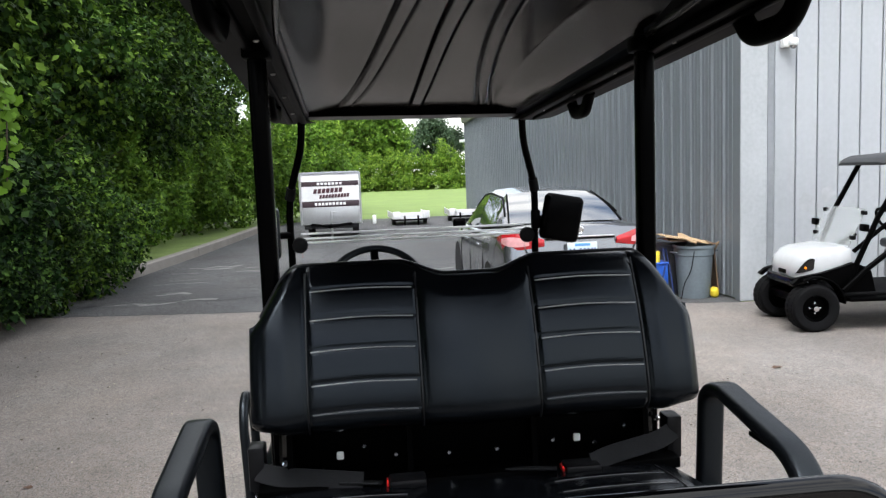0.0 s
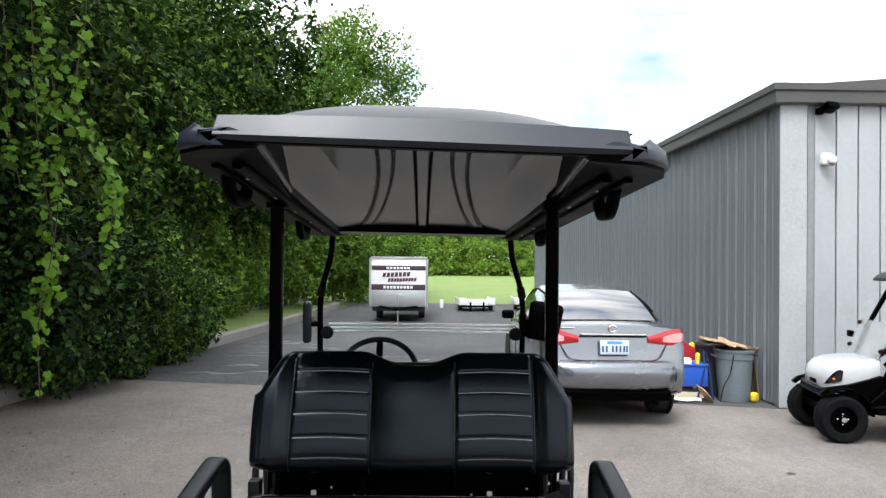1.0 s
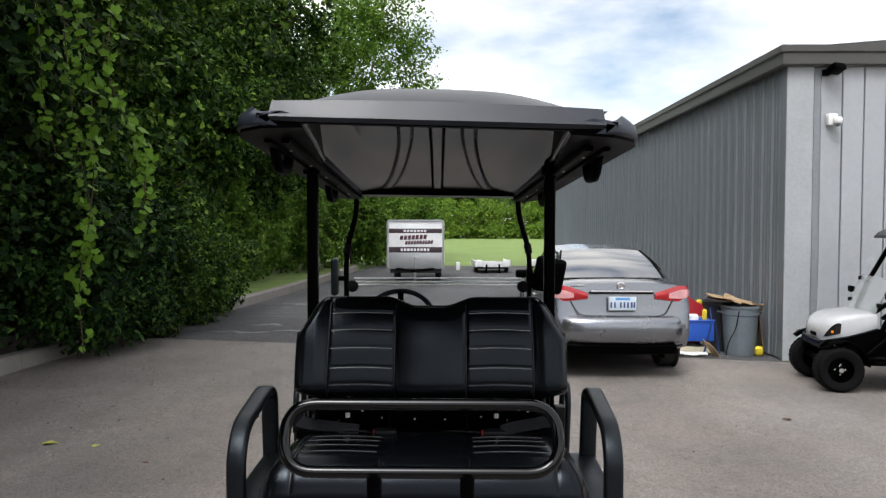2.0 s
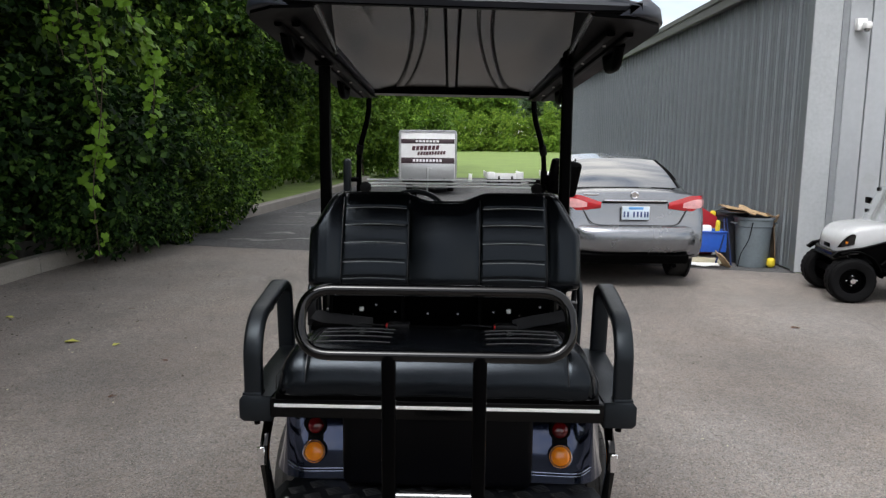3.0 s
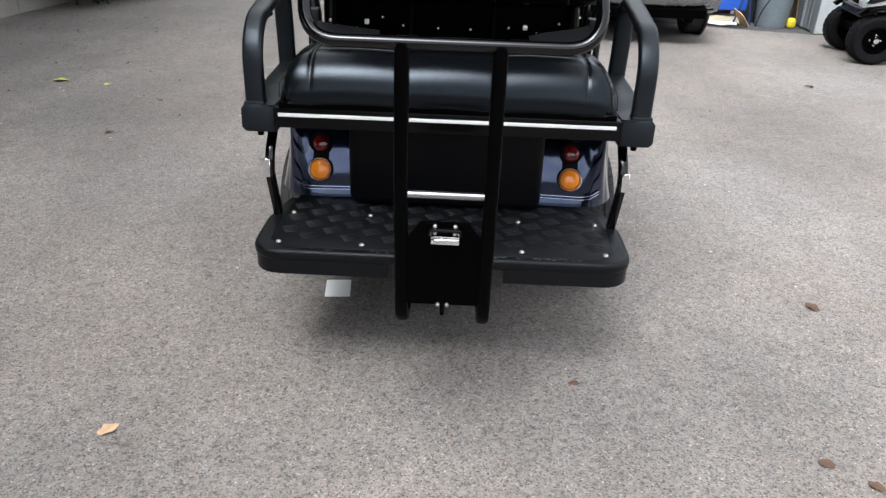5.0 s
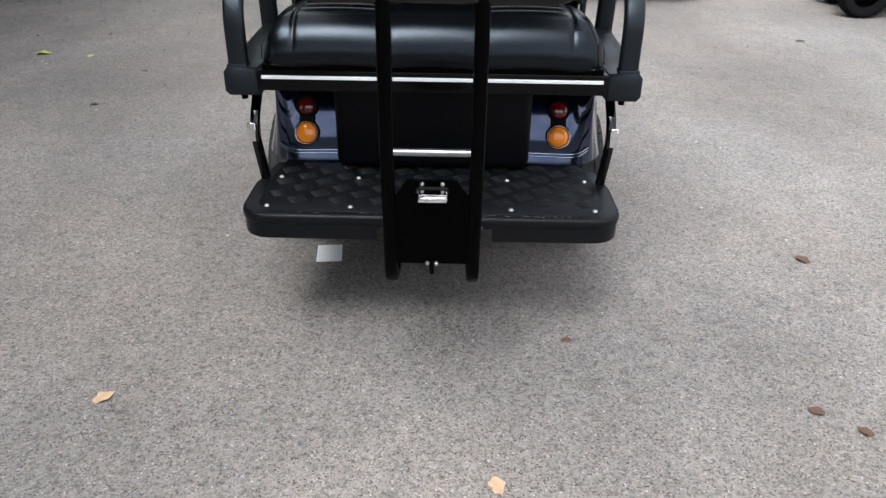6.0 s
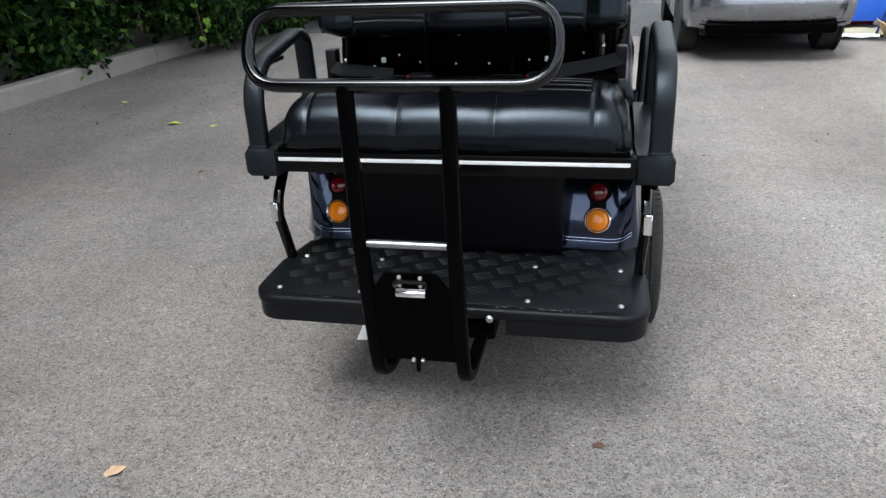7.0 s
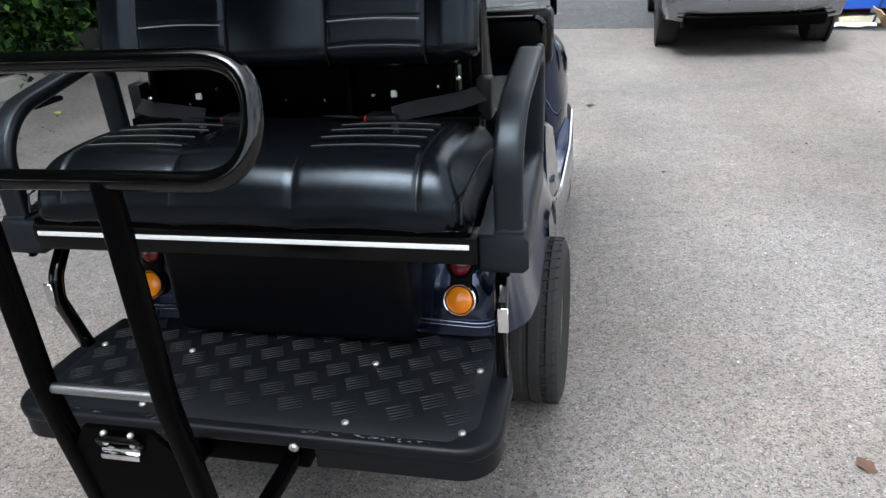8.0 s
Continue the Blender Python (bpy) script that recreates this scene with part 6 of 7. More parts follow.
        part("reversing_lens", bm, M_LAMPCLEAR, lamp, "clear centre of the tail lamp", angle=50)
        bm = bmesh.new()
        box(bm, (-0.065, -0.010, -0.016), (0.065, 0.012, 0.016), 0.006, m=pose(sx * 0.650, 0.098, 0.545, 0, 0, sx * 36))
        part("reflector", bm, M_LAMPRED, root, "red bumper reflector")
        # door mirror
        bm = bmesh.new()
        box(bm, (min(sx * 0.80, sx * 0.97), 2.62, 0.94), (max(sx * 0.80, sx * 0.97), 2.74, 1.06), 0.035, 3)
        part("door_mirror", bm, M_STEEL, root, angle=50)
        # door shut lines and handles
        for y in (1.32, 2.28, 3.10):
            bm = bmesh.new()
            tube(bm, [(sx * 0.812, y, 0.30), (sx * 0.816, y, 0.60), (sx * 0.795, y, 0.90)], 0.005, 5)
            part("shut_line", bm, M_DARK, root)
        for y in (1.48, 2.42):
            bm = bmesh.new()
            box(bm, (min(sx * 0.805, sx * 0.835), y, 0.80), (max(sx * 0.805, sx * 0.835), y + 0.18, 0.825), 0.008)
            part("door_handle", bm, M_CHROME, root)
    bm = bmesh.new()
    box(bm, (-0.61, 0.030, 0.285), (0.61, 0.26, 0.415), 0.04, 3)
    part("valance", bm, M_STEEL, root, "black lower bumper insert")
    bm = bmesh.new()
    sweep(bm, rounded([(-0.66, 0.035, 0.40), (-0.55, 0.004, 0.385), (0.55, 0.004, 0.385), (0.66, 0.035, 0.40)], 0.08, 4), slab(0.012, 0.014, 0.004, 1))
    part("bumper_crease", bm, M_STEEL, root)
    # bumper shelf
    bm = bmesh.new()
    secs = []
    for i in range(21):
        s = 2 * i / 20 - 1
        x = 0.765 * math.sin(s * math.pi / 2)
        y = 0.34 * (1 - math.cos(s * math.pi / 2)) ** 1.7
        secs.append([(x * 0.99, y + 0.055, 0.712), (x, y + 0.012, 0.694), (x, y - 0.018, 0.660), (x, y - 0.034, 0.610), (x, y - 0.040, 0.545), (x, y - 0.033, 0.480), (x * 0.99, y - 0.012, 0.430), (x * 0.98, y + 0.035, 0.402), (x * 0.95, y + 0.12, 0.41), (x * 0.95, y + 0.14, 0.70)])
    loft(bm, secs)
    bmesh.ops.recalc_face_normals(bm, faces=bm.faces[:])
    part("bumper", bm, M_SILVER, root, angle=75)
    # wheels, with flat dark discs for the shade in the arches
    bm = bmesh.new()
    lathe(bm, [(0.19, -0.09), (0.285, -0.10), (0.305, -0.085), (0.31, -0.05), (0.31, 0.05), (0.305, 0.085), (0.285, 0.10), (0.19, 0.09)], XUP, 40, closed=True)
    tyre = mesh_of("car_tyre", bm, M_TYRE, angle=30)
    bm = bmesh.new()
    lathe(bm, [(0.195, -0.08), (0.195, 0.085), (0.18, 0.088), (0.17, 0.06), (0.05, 0.075), (0.001, 0.08)], XUP, 30)
    for k in range(7):
        a = 2 * math.pi * k / 7
        sweep(bm, [(0.078, 0.03 * math.cos(a), 0.03 * math.sin(a)), (0.082, 0.175 * math.cos(a), 0.175 * math.sin(a))], slab(0.05, 0.02, 0.005, 1), up=(1, 0, 0))
    rim = mesh_of("car_rim", bm, M_SILVER, angle=30)
    bm = bmesh.new()
    lathe(bm, [(0.350, 0.0), (0.350, 0.02), (0.001, 0.02)], XUP, 36)
    archm = mesh_of("arch_shade", bm, M_DARK, angle=30)
    for sx in (-1, 1):
        for y in (0.94, 3.50):
            w = new("wheel", tyre)
            w.parent = root
            w.matrix_basis = pose(sx * 0.705, y, 0.310, 0, 0, 0 if sx > 0 else 180)
            r = new("rim", rim)
            r.parent = w
            a = new("arch_shade", archm)
            a.parent = root
            a.matrix_basis = pose(sx * 0.792, y, 0.325, 0, 0, 0 if sx > 0 else 180)
    bm = bmesh.new()
    box(bm, (-0.6, 0.6, 0.20), (0.6, 4.0, 0.28), 0.02)
    part("underbody", bm, M_DARK, root)
    bm = bmesh.new()
    tube(bm, [(0.45, 0.06, 0.27), (0.45, 0.5, 0.27)], 0.028, 12)
    part("exhaust", bm, M_STEEL, root)
    root.matrix_basis = m0


car()


# ---- enclosed trailer ----
M_TRW = mat("white_trailer_skin", (0.84, 0.84, 0.84), 0.4, var=0.08, fine=12, coarse=1)
M_TRB = mat("dark_band", (0.055, 0.035, 0.042), 0.4, var=0.12, fine=20)
M_MAROON = mat("dark_graphic", (0.075, 0.025, 0.035), 0.5, var=0.1)


def cargo_trailer():
    root = thing("cargo_trailer", (-1.0, 19.2, 0), "white enclosed box trailer with dark bands and plain graphics", "trailer")
    x0, x1, y0, y1 = -1.785, -0.225, 19.20, 22.4
    bm = bmesh.new()
    box(bm, (x0, y0, 0.42), (x1, y1, 1.78), 0.05, 3)
    part("trailer_box", bm, M_TRW, root, angle=40)
    bm = bmesh.new()
    sweep(bm, rounded([(x0 - 0.01, y0 - 0.01, 0.42), (x0 - 0.01, y0 - 0.01, 1.79), (x1 + 0.01, y0 - 0.01, 1.79), (x1 + 0.01, y0 - 0.01, 0.42)], 0.06, 4), slab(0.05, 0.03, 0.006, 1), up=(0, 1, 0))
    part("edge_trim", bm, M_ALU, root)
    bm = bmesh.new()
    box(bm, (x0 + 0.03, y0 - 0.008, 0.44), (x1 - 0.03, y0 + 0.01, 0.88), 0.002)
    part("stone_guard", bm, M_ALU, root, "dull aluminium stone guard")
    for z0, z1 in ((0.885, 1.045), (1.440, 1.565)):
        bm = bmesh.new()
        box(bm, (x0 + 0.03, y0 - 0.007, z0), (x1 - 0.03, y0 + 0.01, z1), 0.001)
        part("dark_band", bm, M_TRB, root, "dark band")
    xc = (x0 + x1) / 2
    # unreadable writing becomes bars
    for z, h, xa, xb, n in ((0.965, 0.075, -0.42, 0.42, 9), (1.50, 0.060, -0.34, 0.34, 7)):
        for k in range(n):
            a = xa + (xb - xa) * k / n
            bm = bmesh.new()
            box(bm, (xc + a, y0 - 0.011, z - h / 2), (xc + a + (xb - xa) / n * 0.72, y0 - 0.007, z + h / 2), 0.001)
            part("writing_bar", bm, M_TRW, root)
    for z, h, xa, xb, n in ((1.305, 0.12, -0.45, 0.33, 7), (1.160, 0.095, -0.30, 0.50, 10)):
        for k in range(n):
            a = xa + (xb - xa) * k / n
            w = (xb - xa) / n * 0.78
            s = 0.025
            bm = bmesh.new()
            up = 0.03 * k / n
            prism(bm, [(a, z - h / 2 + up), (a + w, z - h / 2 + up), (a + w + s, z + h / 2 + up), (a + s, z + h / 2 + up)], Matrix(((1, 0, 0, xc), (0, 0, 1, y0 - 0.010), (0, 1, 0, 0), (0, 0, 0, 1))), 0.005)
            bmesh.ops.recalc_face_normals(bm, faces=bm.faces[:])
            part("graphic_bar", bm, M_MAROON, root, smooth=False)
    bm = bmesh.new()
    for sx in (-1, 1):
        tube(bm, [(xc + sx * 0.55, y0 + 0.1, 0.42), (xc + sx * 0.03, y0 - 0.95, 0.42)], 0.04, 8)
    box(bm, (xc - 0.05, y0 - 1.15, 0.40), (xc + 0.05, y0 - 0.85, 0.48), 0.015)
    part("tongue", bm, M_STEEL, root)
    bm = bmesh.new()
    tube(bm, [(xc + 0.03, y0 - 0.75, 0.02), (xc + 0.03, y0 - 0.75, 0.80)], 0.028, 10)
    box(bm, (xc - 0.05, y0 - 0.83, 0.0), (xc + 0.11, y0 - 0.67, 0.02), 0.004)
    tube(bm, [(xc + 0.03, y0 - 0.75, 0.78), (xc + 0.15, y0 - 0.75, 0.78)], 0.012, 8)
    part("jack", bm, M_ALU, root, "dull metal tongue jack")
    bm = bmesh.new()
    lathe(bm, [(0.16, -0.09), (0.29, -0.09), (0.31, -0.05), (0.31, 0.05), (0.29, 0.09), (0.16, 0.09)], XUP, 28, closed=True)
    lathe(bm, [(0.16, -0.05), (0.16, 0.06), (0.05, 0.08), (0.001, 0.08)], XUP, 20)
    me = mesh_of("trailer_tyre", bm, M_TYRE, angle=30)
    for x in (x0 + 0.16, x1 - 0.16):
        w = new("wheel", me)
        w.parent = root
        w.matrix_parent_inverse = root.matrix_basis.inverted()
        w.matrix_basis = pose(x, 20.7, 0.31)
    bm = bmesh.new()
    box(bm, (x0 + 0.06, y0 + 0.05, 0.30), (x1 - 0.06, y1 - 0.05, 0.42), 0.01)
    part("chassis", bm, M_DARK, root)


cargo_trailer()


def low_trailer(x, y, turn):
    root = thing("utility_trailer", (0, 0, 0), "low white open utility trailer parked at the lawn edge", "trailer", "low trailers")
    bm = bmesh.new()
    box(bm, (-0.78, 0.0, 0.34), (0.78, 2.6, 0.42), 0.01)
    part("deck", bm, M_TRW, root, smooth=False)
    for x0, x1, y0, y1 in ((-0.80, 0.80, -0.05, 0.0), (-0.82, -0.78, -0.05, 2.6), (0.78, 0.82, -0.05, 2.6)):
        bm = bmesh.new()
        box(bm, (x0, y0, 0.28), (x1, y1, 0.56), 0.01)
        part("side_board", bm, M_TRW, root, smooth=False)
    for sx in (-1, 1):
        bm = bmesh.new()
        box(bm, (sx * 0.66 - 0.16, -0.14, 0.30), (sx * 0.66 + 0.16, -0.05, 0.62), 0.03, 3)
        part("end_post", bm, M_TRW, root)
        bm = bmesh.new()
        lathe(bm, [(0.12, -0.08), (0.24, -0.08), (0.25, -0.04), (0.25, 0.04), (0.24, 0.08), (0.12, 0.08)], Matrix.Translation((sx * 0.72, 0.8, 0.25)) @ XUP, 24, closed=True)
        lathe(bm, [(0.12, -0.06), (0.12, 0.06), (0.001, 0.07)], Matrix.Translation((sx * 0.72, 0.8, 0.25)) @ XUP, 16)
        part("wheel", bm, M_TYRE, root)
        bm = bmesh.new()
        box(bm, (sx * 0.30 - 0.04, -0.10, 0.0), (sx * 0.30 + 0.04, -0.04, 0.42), 0.005)
        part("leg", bm, M_STEEL, root)
    bm = bmesh.new()
    box(bm, (-0.70, 0.05, 0.20), (0.70, 2.4, 0.335), 0.01)
    part("frame", bm, M_STEEL, root)
    root.matrix_basis = pose(x, y, 0, 0, 0, turn) @ Matrix.Scale(0.74, 4)


low_trailer(1.42, 23.6, 3)
low_trailer(3.35, 24.2, -2)
bm = bmesh.new()
box(bm, (0.17, 25.1, 0.0), (0.30, 25.23, 0.30), 0.02)
tagged(part("bollard", bm, M_TRW, None), "short pale post at the lawn edge", "post")


# ---- rubbish by the wall ----
M_BIN = mat("grey_bin_plastic", (0.175, 0.21, 0.235), 0.5, var=0.14, fine=30, coarse=3)
M_BINDK = mat("dark_bin_plastic", (0.05, 0.055, 0.065), 0.5, var=0.14, fine=30, coarse=3)
M_BLUEP = mat("blue_crate_plastic", (0.02, 0.10, 0.48), 0.38, var=0.12, fine=20)
M_REDP = mat("red_plastic", (0.38, 0.02, 0.03), 0.35, var=0.15, fine=20)
M_YELP = mat("yellow_plastic", (0.75, 0.58, 0.04), 0.4, var=0.12, fine=20)
M_NAVYP = mat("dark_blue_webbing", (0.012, 0.03, 0.12), 0.6, var=0.2)
M_CREAM = mat("cream_board", (0.55, 0.50, 0.36), 0.8, var=0.15, fine=30)
M_CARD = mat("corrugated_cardboard", (0.42, 0.29, 0.17), 0.85, var=0.18, fine=60, coarse=4)
M_CARDD = mat("dark_cardboard", (0.15, 0.09, 0.05), 0.85, var=0.25, fine=60, coarse=4)


def bin_can(name, x, y, h, r0, r1, material, label):
    root = thing(name, (x, y, 0), label, "rubbish bin")
    m = pose(x, y, 0)
    bm = bmesh.new()
    lathe(bm, [(0.001, 0.0), (r0, 0.0), (r0 + 0.006, 0.02), (r1 - 0.006, h * 0.80), (r1 + 0.006, h * 0.82), (r1 + 0.008, h * 0.94), (r1 + 0.022, h * 0.95), (r1 + 0.024, h), (r1 - 0.002, h), (r1 - 0.010, h * 0.9), (r0 - 0.01, 0.03), (0.001, 0.03)], m, 36)
    part("bin_body", bm, material, root, angle=35)
    for sx in (-1, 1):
        bm = bmesh.new()
        tube(bm, [(x + sx * (r1 + 0.01), y - 0.06, h * 0.86), (x + sx * (r1 + 0.05), y - 0.05, h * 0.87), (x + sx * (r1 + 0.05), y + 0.05, h * 0.87), (x + sx * (r1 + 0.01), y + 0.06, h * 0.86)], 0.012, 8, 0.02)
        part("handle", bm, material, root)
    return root


bin_can("rubbish_bin", 3.90, 8.12, 0.66, 0.185, 0.235, M_BIN, "grey round plastic rubbish bin heaped with cardboard")
bin_can("rubbish_bin", 3.74, 8.50, 0.68, 0.17, 0.21, M_BINDK, "dark round plastic bin behind the grey one")


def sheet_of_card(name, corners, thick, material, label):
    """A bent sheet of cardboard."""
    bm = bmesh.new()
    a, b, c, d = [Vector(p) for p in corners]
    rnd = random.Random(len(label) + int(a.x * 10))
    wob = [[rnd.uniform(-0.012, 0.012) for _ in range(5)] for _ in range(6)]
    grid(bm, lambda u, v: a.lerp(b, u).lerp(d.lerp(c, u), v) + Vector((0, 0, wob[round(u * 5)][round(v * 4)])), 5, 4)
    bmesh.ops.recalc_face_normals(bm, faces=bm.faces[:])
    bmesh.ops.solidify(bm, geom=bm.faces[:], thickness=thick)
    return tagged(part(name, bm, material, None, smooth=False), label, "cardboard")


sheet_of_card("cardboard_sheet", [(3.46, 7.92, 0.80), (3.98, 7.88, 0.695), (4.08, 8.30, 0.70), (3.52, 8.42, 0.79)], 0.012, M_CARD, "flattened brown cardboard box lying across the bins")
sheet_of_card("cardboard_sheet", [(3.52, 7.95, 0.735), (4.14, 7.95, 0.668), (4.15, 8.30, 0.672), (3.55, 8.42, 0.72)], 0.014, M_CARDD, "dark damp cardboard flap hanging over the bin")
sheet_of_card("cardboard_sheet", [(4.06, 8.0, 0.66), (4.18, 8.02, 0.70), (4.19, 8.25, 0.42), (4.10, 8.22, 0.40)], 0.01, M_CARD, "torn brown cardboard piece beside the wall")
sheet_of_card("cardboard_sheet", [(3.36, 7.95, 0.22), (3.45, 7.83, 0.16), (3.56, 7.88, 0.015), (3.50, 8.02, 0.015)], 0.01, M_CARD, "folded brown cardboard leaning on the ground")
sheet_of_card("cardboard_sheet", [(2.98, 7.96, 0.02), (3.40, 7.88, 0.02), (3.42, 7.98, 0.035), (3.00, 8.08, 0.035)], 0.012, M_TRW, "long white board lying on the asphalt")
sheet_of_card("cardboard_sheet", [(3.08, 8.08, 0.10), (3.54, 8.06, 0.10), (3.54, 8.34, 0.10), (3.08, 8.36, 0.10)], 0.08, M_CREAM, "thick cream board under the crate")
sheet_of_card("cardboard_sheet", [(4.10, 7.98, 0.66), (4.16, 8.20, 0.68), (4.21, 8.24, 0.02), (4.17, 7.98, 0.02)], 0.012, M_CARDD, "dark damp cardboard leaning on the wall")
sheet_of_card("cardboard_sheet", [(3.60, 7.90, 0.775), (3.80, 7.84, 0.70), (3.90, 8.00, 0.725), (3.66, 8.06, 0.81)], 0.012, M_CARD, "torn brown cardboard flap on the heap")
sheet_of_card("wooden_board", [(3.10, 8.14, 0.03), (3.52, 8.10, 0.03), (3.52, 8.40, 0.03), (3.14, 8.42, 0.03)], 0.04, M_CARDD, "brown wooden board on the asphalt")


def crate():
    root = thing("plastic_crate", (3.30, 8.20, 0.18), "blue plastic crate filled with discarded toys", "crate")
    x0, x1, y0, y1, z0, z1 = 3.04, 3.54, 8.06, 8.34, 0.18, 0.45
    for lo, hi in (((x0, y0, z0), (x1, y0 + 0.02, z1)), ((x0, y1 - 0.02, z0), (x1, y1, z1)), ((x0, y0 + 0.02, z0), (x0 + 0.02, y1 - 0.02, z1)), ((x1 - 0.02, y0 + 0.02, z0), (x1, y1 - 0.02, z1))):
        bm = bmesh.new()
        box(bm, lo, hi, 0.006)
        part("crate_side", bm, M_BLUEP, root)
    bm = bmesh.new()
    box(bm, (x0 + 0.02, y0 + 0.02, z0), (x1 - 0.02, y1 - 0.02, z0 + 0.02))
    part("crate_base", bm, M_BLUEP, root, smooth=False)
    bm = bmesh.new()
    tube(bm, [(x0, y0 - 0.008, z1), (x1, y0 - 0.008, z1), (x1, y1, z1), (x0, y1, z1)], 0.014, 8, 0.03, True)
    part("crate_rim", bm, M_BLUEP, root)


crate()


def toy(name, material, lo, hi, label, bevel=0.03):
    bm = bmesh.new()
    box(bm, lo, hi, bevel, 3)
    return tagged(part(name, bm, material, None, angle=50), label, "toy")


def red_cart():
    root = thing("red_wagon", (3.12, 8.50, 0.0), "discarded red plastic toy wagon standing behind the crate", "toy")
    bm = bmesh.new()
    prism(bm, [(-0.30, 0.0), (0.34, 0.0), (0.43, 0.42), (0.40, 0.62), (0.20, 0.74), (0.02, 0.80), (-0.30, 0.80)], Matrix(((1, 0, 0, 3.10), (0, 0, 1, 8.37), (0, 1, 0, 0), (0, 0, 0, 1))), 0.30, 0.02, 2)
    part("wagon_body", bm, M_REDP, root, angle=50)
    bm = bmesh.new()
    tube(bm, [(2.9, 8.355, 0.46), (3.48, 8.355, 0.46)], 0.014, 8)
    part("wagon_rail", bm, M_CARD, root)


red_cart()
toy("toy_ball", M_YELP, (3.42, 8.40, 0.60), (3.50, 8.46, 0.70), "small yellow plastic toy block", 0.045)
toy("toy_scoop", M_YELP, (3.41, 8.12, 0.20), (3.47, 8.18, 0.60), "yellow plastic toy scoop standing in the crate", 0.04)
toy("toy_doll_house", M_TRW, (3.24, 8.12, 0.20), (3.36, 8.22, 0.53), "pale plastic toy box standing in the crate", 0.03)
toy("toy_block", M_BLUEP, (3.10, 8.14, 0.20), (3.21, 8.26, 0.55), "blue plastic toy block in the crate", 0.03)
toy("toy_tub", M_YELP, (4.05, 7.93, 0.0), (4.15, 8.03, 0.13), "crumpled yellow plastic tub beside the bin", 0.04)
bm = bmesh.new()
tube(bm, [(3.52, 8.16, 0.62), (3.50, 8.06, 0.40), (3.43, 8.05, 0.12), (3.40, 8.04, 0.012)], 0.012, 6, 0.06)
tube(bm, [(3.56, 8.18, 0.62), (3.57, 8.05, 0.30), (3.60, 8.02, 0.012)], 0.010, 6, 0.06)
tagged(part("tarpaulin_strap", bm, M_NAVYP, None), "dark blue straps hanging from the bin to the ground", "strap")
bm = bmesh.new()
tube(bm, [(3.80, 7.89, 0.60), (3.76, 7.89, 0.36), (3.68, 7.92, 0.20), (3.66, 7.95, 0.01)], 0.006, 6, 0.08)
tagged(part("cable", bm, M_RUBBER, None), "thin black cable hanging down the bin", "cable")


# ---- lamps and camera boxes on the wall ----
def wall_fixture():
    root = thing("wall_light", (4.72, 7.62, 3.62), "small dark wall light under the eave", "light")
    bm = bmesh.new()
    box(bm, (4.68, 7.57, 3.58), (4.76, 7.64, 3.66), 0.01)
    part("bracket", bm, M_STEEL, root)
    bm = bmesh.new()
    box(bm, (-0.05, -0.17, -0.045), (0.13, -0.02, 0.045), 0.02, 2, m=pose(4.73, 7.58, 3.61, -25, 0, 20))
    part("head", bm, M_STEEL, root)
    root = thing("security_camera", (4.80, 7.60, 3.03), "white dome security camera on a square base", "camera")
    bm = bmesh.new()
    box(bm, (4.74, 7.57, 2.97), (4.86, 7.648, 3.11), 0.012)
    part("base", bm, M_WHITE, root)
    bm = bmesh.new()
    lathe(bm, [(0.001, 0.05), (0.045, 0.05), (0.055, 0.03), (0.055, -0.01), (0.045, -0.03)], pose(4.83, 7.52, 3.01), 20)
    part("housing", bm, M_WHITE, root)
    bm = bmesh.new()
    lathe(bm, [(0.040, 0.0), (0.036, -0.022), (0.022, -0.036), (0.001, -0.042)], pose(4.83, 7.52, 2.98), 16)
    part("dome", bm, M_CARGLASS, root)
    root = thing("wall_light", (4.24, 30.2, 2.95), "small white lamp at the far end of the wall", "light")
    bm = bmesh.new()
    box(bm, (4.02, 30.1, 2.90), (4.24, 30.3, 3.02), 0.02)
    part("head", bm, M_WHITE, root)


wall_fixture()


# ---- white utility cart by the wall ----
M_HEADL = mat("dark_headlamp_lens", (0.010, 0.009, 0.009), 0.08, spec=0.4, var=0.2)
M_CARTW = mat("white_cart_plastic", (0.52, 0.53, 0.54), 0.25, var=0.05, fine=12, coat=0.6)
M_GREYROOF = mat("grey_roof_plastic", (0.035, 0.036, 0.040), 0.5, var=0.15, fine=40)
M_SCREEN = glassy("hazy_screen", (0.80, 0.82, 0.83), 0.16, 1.2)
M_SCREEN.node_tree.nodes["Principled BSDF"].inputs["Transmission Weight"].default_value = 0.86


